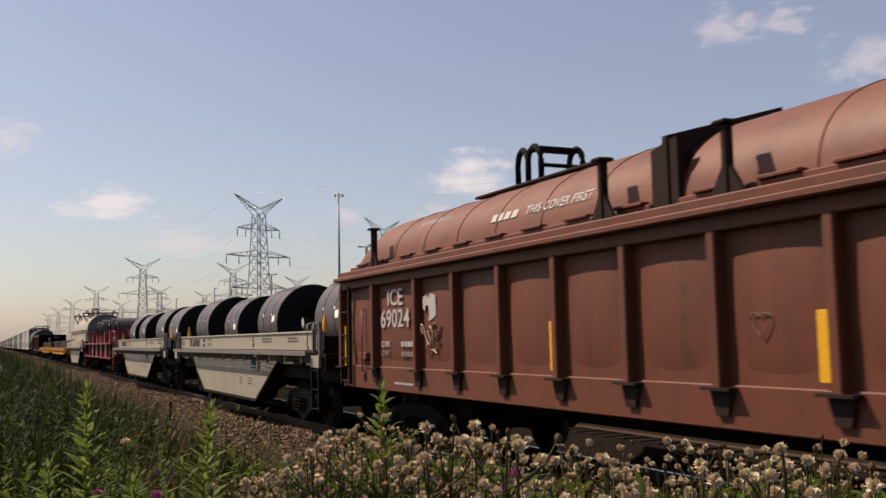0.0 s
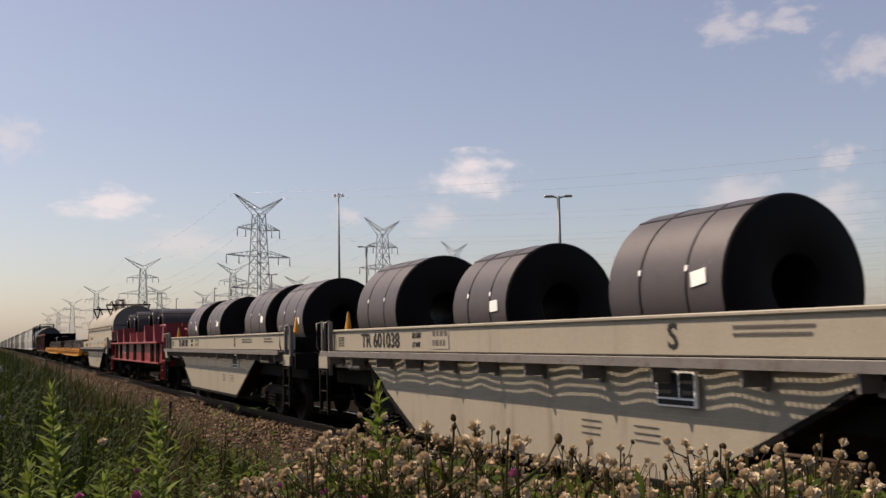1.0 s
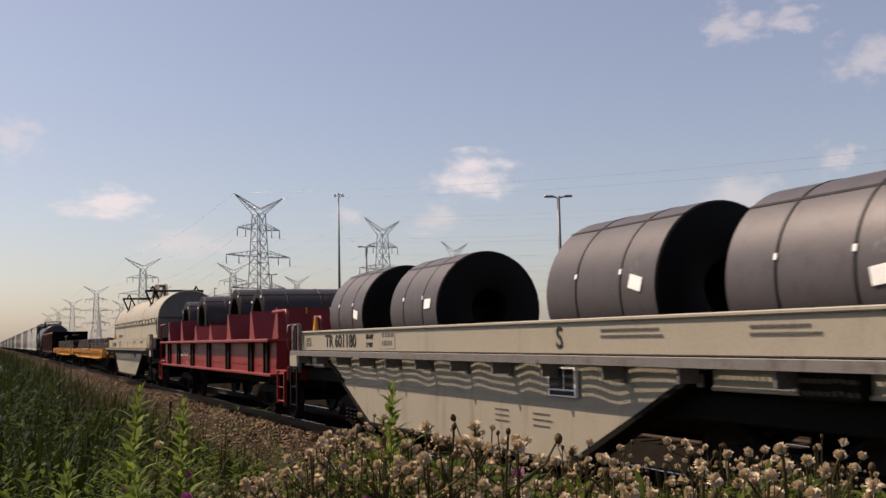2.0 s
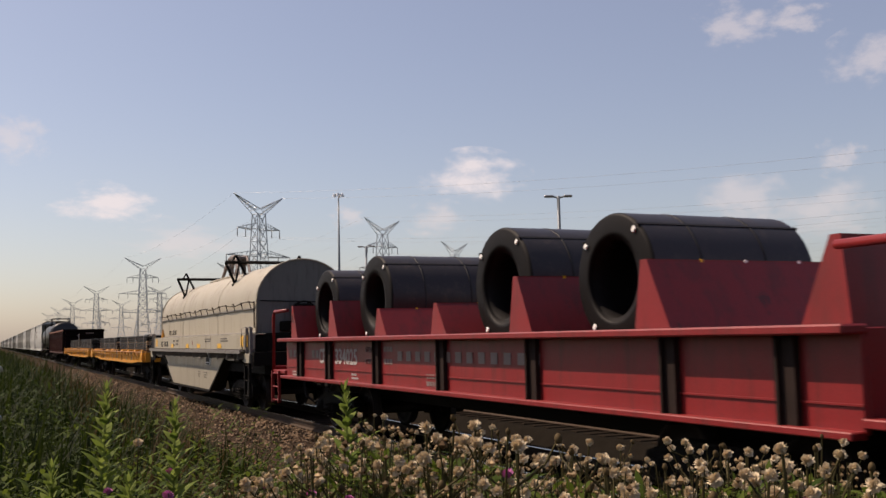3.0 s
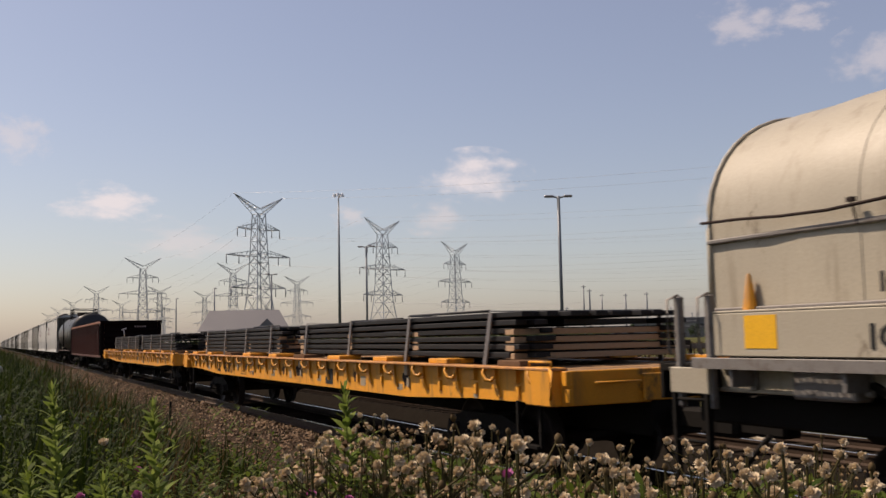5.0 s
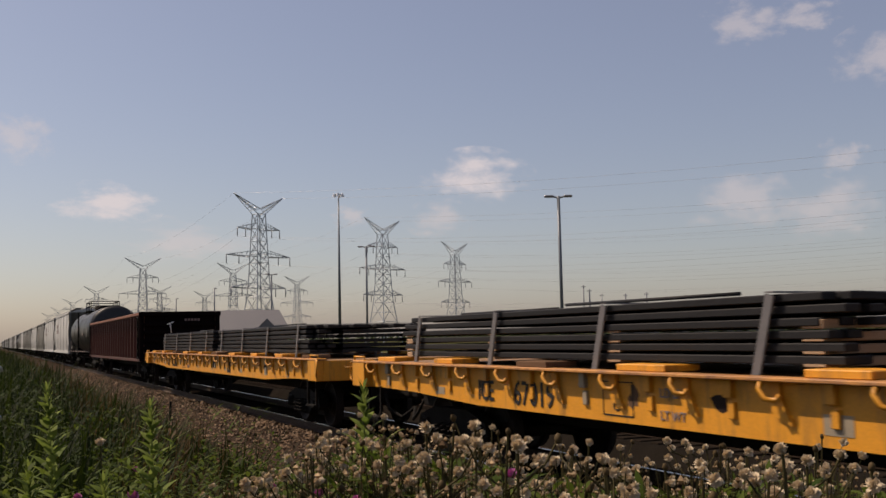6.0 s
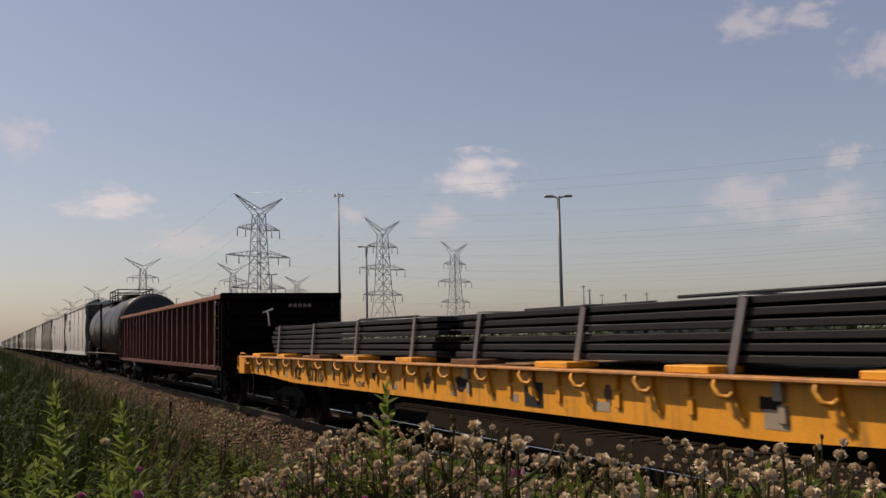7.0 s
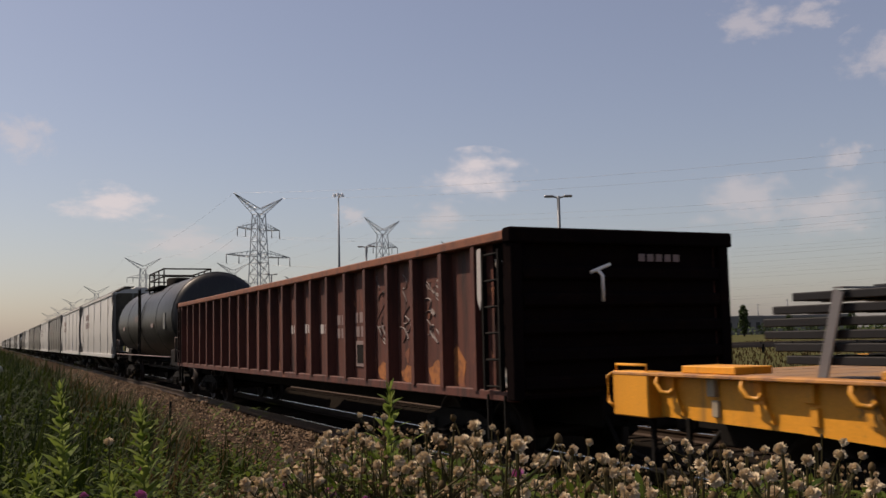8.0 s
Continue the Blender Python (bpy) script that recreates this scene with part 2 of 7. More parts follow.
# ---- mesh building ----
class Shape:
    """Collects points and faces of one mesh."""

    def __init__(self):
        self.v, self.f, self.smooth = [], [], []

    def add(self, pts, faces, smooth=False):
        k = len(self.v)
        self.v.extend(tuple(p) for p in pts)
        self.f.extend(tuple(i + k for i in q) for q in faces)
        self.smooth.extend([smooth] * len(faces))
        return self

    def box(self, x0, x1, y0, y1, z0, z1, b=0.0, m=None):
        c = Vector(((x0 + x1) / 2, (y0 + y1) / 2, (z0 + z1) / 2))
        h = Vector((abs(x1 - x0) / 2, abs(y1 - y0) / 2, abs(z1 - z0) / 2))
        if b <= 0:
            pts = [c + Vector((sx * h.x, sy * h.y, sz * h.z)) for sx in (-1, 1) for sy in (-1, 1) for sz in (-1, 1)]
            faces = [(0, 1, 3, 2), (4, 6, 7, 5), (0, 4, 5, 1), (2, 3, 7, 6), (0, 2, 6, 4), (1, 5, 7, 3)]
        else:
            b = min(b, h.x * 0.9, h.y * 0.9, h.z * 0.9)
            pts, idx = [], {}
            for sx in (-1, 1):
                for sy in (-1, 1):
                    for sz in (-1, 1):
                        for a in range(3):
                            q = [sx * (h.x - b), sy * (h.y - b), sz * (h.z - b)]
                            q[a] = (sx * h.x, sy * h.y, sz * h.z)[a]
                            idx[sx, sy, sz, a] = len(pts)
                            pts.append(c + Vector(q))
            faces = []
            for a in range(3):
                o1, o2 = [k for k in range(3) if k != a]
                for s in (-1, 1):
                    q = []
                    for s1, s2 in ((-1, -1), (1, -1), (1, 1), (-1, 1)):
                        g = [0, 0, 0]
                        g[a], g[o1], g[o2] = s, s1, s2
                        q.append(idx[g[0], g[1], g[2], a])
                    faces.append(tuple(q))
                for s1 in (-1, 1):
                    for s2 in (-1, 1):
                        g0, g1 = [0, 0, 0], [0, 0, 0]
                        g0[a], g0[o1], g0[o2] = -1, s1, s2
                        g1[a], g1[o1], g1[o2] = 1, s1, s2
                        faces.append((idx[(*g0, o1)], idx[(*g1, o1)], idx[(*g1, o2)], idx[(*g0, o2)]))
            for sx in (-1, 1):
                for sy in (-1, 1):
                    for sz in (-1, 1):
                        faces.append(tuple(idx[sx, sy, sz, a] for a in range(3)))
        if m is not None:
            pts = [m @ Vector(p) for p in pts]
        return self.add(pts, faces)

    def tube(self, path, r, n=8, r2=None, caps=True):
        """A round bar along a line of points."""
        path = [Vector(p) for p in path]
        rings = []
        for i, p in enumerate(path):
            d = (path[min(i + 1, len(path) - 1)] - path[max(i - 1, 0)]).normalized()
            a = d.cross(Vector((0, 0, 1)))
            if a.length < 0.05:
                a = d.cross(Vector((1, 0, 0)))
            a.normalize()
            c = d.cross(a)
            k = i / max(1, len(path) - 1)
            rr = r if r2 is None else r + (r2 - r) * k
            rings.append([p + rr * (math.cos(t) * a + math.sin(t) * c) for t in (2 * math.pi * j / n for j in range(n))])
        pts = [p for ring in rings for p in ring]
        faces = [(i * n + j, i * n + (j + 1) % n, (i + 1) * n + (j + 1) % n, (i + 1) * n + j)
                 for i in range(len(path) - 1) for j in range(n)]
        self.add(pts, faces, n > 5)
        if caps:
            k = len(self.v) - len(pts)
            self.f.append(tuple(range(k, k + n)))
            self.f.append(tuple(range(k + (len(path) - 1) * n, k + len(path) * n)))
            self.smooth += [False, False]
        return self

    def strut(self, a, b, w):
        """A thin square bar from a to b."""
        return self.tube([a, b], w * 0.7, 4, caps=False)

    def lathe(self, profile, centre, axis="y", n=32, smooth=True):
        """Profile of (along, radius) turned round an axis through centre."""
        c = Vector(centre)
        ax = {"x": (Vector((1, 0, 0)), Vector((0, 1, 0)), Vector((0, 0, 1))), "y": (Vector((0, 1, 0)), Vector((0, 0, 1)), Vector((1, 0, 0))),
              "z": (Vector((0, 0, 1)), Vector((1, 0, 0)), Vector((0, 1, 0)))}[axis]
        pts = [c + ax[0] * s + r * (math.cos(t) * ax[1] + math.sin(t) * ax[2]) for s, r in profile for t in (2 * math.pi * j / n for j in range(n))]
        faces = [(i * n + j, i * n + (j + 1) % n, (i + 1) * n + (j + 1) % n, (i + 1) * n + j) for i in range(len(profile) - 1) for j in range(n)]
        return self.add(pts, faces, smooth)

    def prism(self, profile, y0, y1, smooth=False):
        """A closed outline in x and z, drawn out along y."""
        n = len(profile)
        pts = [(x, y0, z) for x, z in profile] + [(x, y1, z) for x, z in profile]
        faces = [(i, (i + 1) % n, n + (i + 1) % n, n + i) for i in range(n)]
        self.add(pts, faces, smooth)
        return self.add(pts, [tuple(range(n)), tuple(range(n, 2 * n))])

    def plate(self, outline, x0, x1):
        """A closed outline in y and z, given a thickness along x."""
        n = len(outline)
        pts = [(x0, y, z) for y, z in outline] + [(x1, y, z) for y, z in outline]
        faces = [(i, (i + 1) % n, n + (i + 1) % n, n + i) for i in range(n)] + [tuple(range(n)), tuple(range(n, 2 * n))]
        return self.add(pts, faces)

    def grid(self, rows, smooth=True):
        """A sheet through rows of points."""
        n = len(rows[0])
        return self.add([p for r in rows for p in r],
                        [(i * n + j, i * n + j + 1, (i + 1) * n + j + 1, (i + 1) * n + j) for i in range(len(rows) - 1) for j in range(n - 1)], smooth)

    def mesh(self, name, fix=True):
        me = bpy.data.meshes.new(name)
        me.from_pydata(self.v, [], self.f)
        me.polygons.foreach_set("use_smooth", self.smooth)
        if fix:
            bm = bmesh.new()
            bm.from_mesh(me)
            bmesh.ops.recalc_face_normals(bm, faces=bm.faces)
            bm.to_mesh(me)
            bm.free()
        me.update()
        return me


def part(name, shape, material, parent=None, label="", at=None, fix=True):
    me = shape if isinstance(shape, bpy.types.Mesh) else shape.mesh(name, fix)
    if not me.materials:
        me.materials.append(material)
    ob = new(name, me)
    if parent is not None:
        ob.parent = parent
    if at is not None:
        ob.matrix_basis = at
    if label:
        ob["label"] = label
    return ob


def thing(name, label, category, group="", at=None):
    ob = new(name)
    ob.empty_display_size = 0.3
    if at is not None:
        ob.matrix_basis = at
    return tagged(ob, label, category, group)


def lettering(text, y, z, x, size, material, parent, name="lettering", squeeze=1.0, side=-1):
    """Letters painted on a side; y is where the first letter starts, z the foot of the letters."""
    cu = bpy.data.curves.new(name, "FONT")
    cu.body, cu.size, cu.extrude, cu.offset = text, size, 0.003, size * 0.012
    cu.resolution_u = 3
    tmp = new("tmp", cu)
    me = bpy.data.meshes.new_from_object(tmp.evaluated_get(bpy.context.evaluated_depsgraph_get()))
    bpy.data.objects.remove(tmp)
    me.materials.clear()
    me.materials.append(material)
    ob = new(name, me)
    ob.parent = parent
    turn = Matrix(((0, 0, side, 0), (side, 0, 0, 0), (0, 1, 0, 0), (0, 0, 0, 1)))
    ob.matrix_basis = Matrix.Translation((x, y, z)) @ turn @ Matrix.Diagonal((squeeze, 1, 1, 1))
    return ob


def bars(rows, y, z, x, w, h, gap, material, parent, name="stencil_bars", rng=None):
    """Unreadable small print, as plain bars."""
    s = Shape()
    rng = rng or random.Random(3)
    for r in range(rows):
        yy, end = y, y - w * rng.uniform(0.8, 1)
        while yy > end:
            d = rng.uniform(0.6, 1.6) * h
            s.box(x - 0.002, x + 0.002, yy - d, yy, z - r * (h + gap), z - r * (h + gap) + h)
            yy -= d + h * 0.45
    return tagged(part(name, s, material, parent), kind="stuff")


TRACK_X = 6.93
SPEED = 15.3
MOVERS = []      # (object, place at the start)
SPINNERS = []    # (wheelset, place in its truck)


def on_train(ob, x, y, z=0.0, turn=0.0):
    """Sets a thing on the train at its starting place."""
    ob.matrix_basis = pose(x, y, z, 0, 0, turn)
    MOVERS.append((ob, x, y, z, turn))
    return ob


# ---- rolling stock: common parts ----
def make_wheel_mesh():
    s = Shape()
    for sx in (-1, 1):
        s.lathe([(sx * 0.68, 0.10), (sx * 0.66, 0.16), (sx * 0.70, 0.20), (sx * 0.69, 0.38), (sx * 0.66, 0.40), (sx * 0.66, 0.487), (sx * 0.69, 0.487),
                 (sx * 0.71, 0.457), (sx * 0.80, 0.45), (sx * 0.80, 0.40), (sx * 0.75, 0.38), (sx * 0.74, 0.20), (sx * 0.78, 0.16), (sx * 0.78, 0.10), (sx * 0.68, 0.10)], (0, 0, 0), "x", 28)
        for k in range(3):
            a = k * 2 * math.pi / 3
            s.box(sx * 0.79, sx * 0.86, -0.02 + 0.05 * math.cos(a), 0.02 + 0.05 * math.cos(a), -0.02 + 0.05 * math.sin(a), 0.02 + 0.05 * math.sin(a))
    s.lathe([(-1.02, 0.001), (-1.02, 0.085), (1.02, 0.085), (1.02, 0.001)], (0, 0, 0), "x", 14)
    return s.mesh("wheelset")


def make_sideframe_mesh():
    s = Shape()
    out = [(-1.05, 0.60), (-1.12, 0.42), (-0.95, 0.34), (-0.62, 0.42), (-0.42, 0.24), (0.42, 0.24), (0.62, 0.42), (0.95, 0.34), (1.12, 0.42), (1.05, 0.60),
           (0.55, 0.74), (-0.55, 0.74)]
    s.plate(out, -0.09, 0.09)
    for y in (-0.85, 0.85):
        s.box(-0.13, 0.12, y - 0.14, y + 0.14, 0.36, 0.58, 0.03)
        s.lathe([(-0.16, 0.001), (-0.16, 0.09), (-0.10, 0.10)], (0, y, 0.457), "x", 12)
    for y in (-0.2, 0.0, 0.2):
        s.lathe([(-0.16, 0.075), (0.16, 0.075)], (-0.02, y, 0.42), "z", 10)
    return s.mesh("sideframe")


def make_spring_mesh():
    s = Shape()
    for y in (-0.2, 0.0, 0.2):
        s.tube([(-0.17 + 0.06 * math.cos(a), y + 0.06 * math.sin(a), 0.28 + 0.26 * a / (8 * math.pi)) for a in (k * math.pi / 4 for k in range(33))], 0.016, 5)
    return s.mesh("spring")


WHEEL_ME, FRAME_ME, SPRING_ME = make_wheel_mesh(), make_sideframe_mesh(), make_spring_mesh()


def truck(parent, y, spin=False):
    s = Shape()
    s.box(-0.95, 0.95, -0.2, 0.2, 0.45, 0.72, 0.03)
    s.box(-0.3, 0.3, -0.3, 0.3, 0.72, 0.82, 0.02)
    tr = part("truck", s, UNDER, parent, "", pose(0, y, 0))
    for sx in (-1, 1):
        part("sideframe", FRAME_ME, UNDER, tr, "", Matrix.Translation((sx * 1.0, 0, 0)) @ Matrix.Rotation(math.pi if sx > 0 else 0, 4, "Z"))
        part("spring", SPRING_ME, UNDER, tr, "", Matrix.Translation((sx * 1.0, 0, 0)) @ Matrix.Rotation(math.pi if sx > 0 else 0, 4, "Z"))
    for dy in (-0.85, 0.85):
        w = part("wheelset", WHEEL_ME, WHEEL, tr, "", pose(0, dy, 0.457))
        if spin:
            SPINNERS.append((w, dy))
    return tr


def coupler(parent, y, sign):
    s = Shape()
    s.box(-0.12, 0.12, y, y + sign * 0.75, 0.70, 0.92, 0.03)
    s.box(-0.19, 0.16, y + sign * 0.60, y + sign * 0.92, 0.66, 0.96, 0.05)
    part("coupler", s, UNDER, parent)
    h = Shape()
    h.tube([(-0.3, y, 0.75), (-0.34, y + sign * 0.3, 0.45), (-0.25, y + sign * 0.7, 0.32), (-0.1, y + sign * 0.95, 0.5)], 0.03, 6)
    part("brake_hose", h, UNDER, parent)


def ladder(parent, x, y, z0, z1, w, material, rungs=4, name="ladder"):
    s = Shape()
    for yy in (y - w / 2, y + w / 2):
        s.box(x - 0.03, x + 0.03, yy - 0.02, yy + 0.02, z0, z1)
    for k in range(rungs):
        z = z0 + 0.05 + (z1 - z0 - 0.1) * k / max(1, rungs - 1)
        s.tube([(x, y - w / 2, z), (x, y + w / 2, z)], 0.016, 6)
    return part(name, s, material, parent)


def centre_sill(parent, half, z0=0.62, z1=1.0):
    s = Shape()
    s.box(-0.35, 0.35, -half, half, z0, z1, 0.02)
    for k in range(-4, 5):
        s.box(-1.2, 1.2, k * half / 4.6 - 0.06, k * half / 4.6 + 0.06, z1 - 0.12, z1)
    return part("centre_sill", s, UNDER, parent)


def pillow(s, y0, y1, z0, z1, x, bulge, ny=8, nz=8):
    """A panel that bellies out a little in the middle."""
    rows = []
    for i in range(nz + 1):
        v = i / nz
        rows.append([(x - bulge * (math.sin(math.pi * j / ny) ** 0.7) * (math.sin(math.pi * v) ** 0.7), y0 + (y1 - y0) * j / ny, z0 + (z1 - z0) * v) for j in range(ny + 1)])
    s.grid(rows)
    b = x + 0.02
    s.add([(b, y0, z0), (b, y1, z0), (b, y1, z1), (b, y0, z1)], [(0, 1, 2, 3)])


# ---- low-side coil car with a grating walkway (cream) ----
WELL = 0.6       # how far the well lies from the middle of the car


def wave_panel(s, y0, y1, z0, z1, x, amp, rng):
    """A thin buckled side sheet."""
    ny, nz = 60, 10
    ph = [rng.uniform(0, 6.3) for _ in range(4)]
    rows = []
    for i in range(nz + 1):
        z = z0 + (z1 - z0) * i / nz
        k = 1 - 0.20 * (1 - i / nz)
        rows.append([(x + amp * (math.sin(5.4 * y + ph[0]) + 0.6 * math.sin(9.7 * y + 2 * z + ph[1]) + 0.5 * math.sin(3.1 * y - 4 * z + ph[2])), y, z)
                     for y in (k * (y0 + (y1 - y0) * j / ny) for j in range(ny + 1))])
    s.grid(rows)


def coil_car(label, number, half=7.2, hooded=False, seed=1):
    rng = random.Random(seed)
    car = thing("coil_car", label, "freight car")
    for sx in (-1, 1):
        b = Shape()
        b.box(sx * 1.44, sx * 1.30, -half, half, 1.53, 1.885, 0.012)
        b.box(sx * 1.47, sx * 1.28, -half, half, 1.86, 1.90, 0.01)
        part("side_beam", b, CREAM, car)
        e = Shape()
        e.box(sx * 1.68, sx * 1.66, -half, half, 1.44, 1.53, 0.006)
        e.box(sx * 1.68, sx * 1.60, -half, half, 1.44, 1.45)
        part("walkway_edge", e, GREYSTEEL, car, "grey steel walkway edge angle")
        g = Shape()
        for k in range(5):
            xx = sx * (1.63 - 0.05 * k)
            g.box(xx - 0.009, xx + 0.009, -half, half, 1.488, 1.512)
        n = int(2 * half / 0.07)
        for k in range(n):
            yy = -half + 0.04 + k * 0.07
            g.box(sx * 1.66, sx * 1.30, yy - 0.007, yy + 0.007, 1.490, 1.512)
        tagged(part("grating", g, GREYSTEEL, car, "grey open steel walkway grating", fix=False), kind="stuff")
        p = Shape()
        wave_panel(p, -5.2, 5.2, 0.98, 1.47, sx * 1.385, 0.012, rng)
        p.v = [(x, y + WELL, z) for x, y, z in p.v]
        part("side_sheet", p, CREAM, car, "buckled cream side sheet")
        for y0, y1 in ((-half, WELL - 5.25), (WELL + 5.25, half)):
            us = Shape()
            us.box(sx * 1.375, sx * 1.35, y0, y1, 1.27, 1.47, 0.004)
            us.box(sx * 1.40, sx * 1.35, y0, y1, 1.24, 1.275, 0.006)
            part("upper_sheet", us, CREAM, car)
            rs = Shape()
            ym = (y0 + y1) / 2
            rs.lathe([(-0.55, 0.001), (-0.53, 0.12), (-0.45, 0.16), (0.45, 0.16), (0.53, 0.12), (0.55, 0.001)], (sx * 0.85, ym + 0.9 * (1 if y0 > 0 else -1) * -1, 1.02), "y", 14)
            part("air_reservoir", rs, UNDER, car)
        t = Shape()
        t.plate([(WELL + a, b) for a, b in ((-4.25, 1.0), (4.25, 1.0), (2.95, 0.40), (-2.95, 0.40))], sx * 1.405, sx * 1.36)
        part("belly_sheet", t, CREAM, car)
        d = Shape()
        for s2 in (-1, 1):
            d.plate([(WELL + s2 * a, b) for a, b in ((5.32, 1.46), (5.22, 1.46), (2.92, 0.38), (3.04, 0.36))], sx * 1.42, sx * 1.1)
        d.box(sx * 1.425, sx * 1.34, WELL - 3.0, WELL + 3.0, 0.34, 0.41, 0.01)
        part("belly_flange", d, UNDER, car)
        for k in range(-6, 7):
            r = Shape()
            yy = k * 1.13
            r.plate([(yy - 0.018, 1.44), (yy + 0.018, 1.44), (yy + 0.014, 1.30), (yy - 0.014, 1.30)], sx * 1.64, sx * 1.385)
            r.box(sx * 1.415, sx * 1.385, yy - 0.04, yy + 0.04, 1.26, 1.44, 0.01)
            part("bracket", r, GREYSTEEL, car)
        for s2 in (-1, 1):
            bx = Shape()
            bx.box(sx * 1.48, sx * 1.30, s2 * 6.0 - 0.3, s2 * 6.0 + 0.3, 1.22, 1.44, 0.02)
            bx.lathe([(sx * 1.485, 0.001), (sx * 1.485, 0.07)], (0, s2 * 6.1, 1.33), "x", 12)
            part("jacking_pad", bx, GREYSTEEL if s2 > 0 else UNDER, car)
    fl = Shape()
    fl.prism([(-1.3, 1.75), (-0.5, 1.22), (0.5, 1.22), (1.3, 1.75), (1.3, 1.62), (0.5, 1.05), (-0.5, 1.05), (-1.3, 1.62)], -half, half)
    part("trough", fl, UNDER, car)
    for s2 in (-1, 1):
        pl = Shape()
        pl.box(-1.5, 1.5, s2 * half, s2 * (half + 0.62), 1.40, 1.47, 0.01)
        pl.box(-1.5, 1.5, s2 * (half + 0.60), s2 * (half + 0.66), 1.16, 1.48, 0.01)
        part("end_platform", pl, UNDER, car)
        eb = Shape()
        eb.box(-1.29, 1.29, s2 * (half - 0.08), s2 * half, 1.50, 1.80, 0.01)
        for q in range(4):
            eb.box(-1.0 + q * 0.6, -0.9 + q * 0.6, s2 * half, s2 * (half + 0.04), 1.47, 1.80)
        part("end_wall", eb, UNDER if s2 < 0 else DARK_RUST, car)
        for sx in (-1, 1):
            for dy in (0.12, 0.52):
                st = Shape()
                yy = s2 * (half + dy - 0.16)
                st.box(sx * 1.53, sx * 1.46, yy - 0.035, yy + 0.035, 1.10, 2.05, 0.012)
                st.tube([(sx * 1.60, yy, 1.55), (sx * 1.62, yy, 1.62), (sx * 1.62, yy, 2.02), (sx * 1.50, yy, 2.06)], 0.014, 6)
                part("stanchion", st, GREYSTEEL, car)
            ap = Shape()
            ap.box(sx * 1.56, sx * 1.52, s2 * (half - 0.06), s2 * (half + 0.44), 1.22, 1.44, 0.008)
            part("step_plate", ap, CREAM, car)
            ladder(car, sx * 1.53, s2 * (half + 0.19), 0.42, 1.22, 0.42, UNDER, 3)
            if s2 > 0 or not hooded:
                co = Shape()
                co.lathe([(1.86, 0.07), (1.90, 0.065), (2.20, 0.02), (2.22, 0.001)], (sx * 1.22, s2 * (half - 0.22), 0), "z", 12)
                part("guide_cone", co, YELLOW, car, "faded orange guide cone")
        coupler(car, s2 * (half + 0.6), s2)
        truck(car, s2 * 5.0, True)
        cs = Shape()
        cs.box(-1.2, 1.2, s2 * 3.4, s2 * (half + 0.5), 0.95, 1.2, 0.02)
        part("end_sill", cs, UNDER, car)
    x = -1.446
    s = Shape()
    for dz in (1.62, 1.66, 1.71, 1.755):
        s.box(x - 0.003, x, half - 0.62, half - 0.36, dz, dz + 0.012)
    for dy in (half - 0.62, half - 0.372):
        s.box(x - 0.003, x, dy, dy + 0.012, 1.62, 1.767)
    part("panel_outline", s, LETTER, car)
    if number:
        lettering(number, half - 1.5, 1.60, x, 0.31, LETTER, car, squeeze=1.18)
        lettering("LD LMT", half - 3.62, 1.735, x, 0.105, LETTER, car, squeeze=0.9)
        lettering("LT WT", half - 3.62, 1.60, x, 0.105, LETTER, car, squeeze=0.9)
        s = Shape()
        s.box(x - 0.002, x, half - 4.85, half - 4.3, 1.58, 1.84)
        part("weight_panel", s, HOODWHITE, car, "pale stencilled weight panel")
        bars(2, half - 4.34, 1.75, x - 0.003, 0.5, 0.08, 0.05, LETTERD, car)
        lettering("S", -2.25, 1.60, x, 0.32, LETTER, car)
        bars(2, -3.1, 1.76, x, 0.95, 0.026, 0.035, LETTERD, car, rng=rng)
        bars(2, -5.2, 1.76, x, 0.8, 0.026, 0.035, LETTERD, car, rng=rng)
    s = Shape()
    s.box(-1.44, -1.40, -2.60, -2.05, 1.08, 1.40, 0.005)
    part("data_plate", s, PAPER, car)
    s = Shape()
    for yy, zz, w, h in ((-2.08, 1.165, 0.28, 0.215), (-2.39, 1.165, 0.18, 0.215), (-2.08, 1.10, 0.49, 0.045)):
        s.box(-1.446, -1.44, yy - w, yy, zz, zz + h)
    part("data_print", s, LETTER, car)
    bars(3, -0.75, 0.86, -1.41, 0.36, 0.016, 0.05, LETTERD, car, rng=rng)
    bars(3, -1.65, 0.86, -1.41, 0.42, 0.016, 0.05, LETTERD, car, rng=rng)
    return car


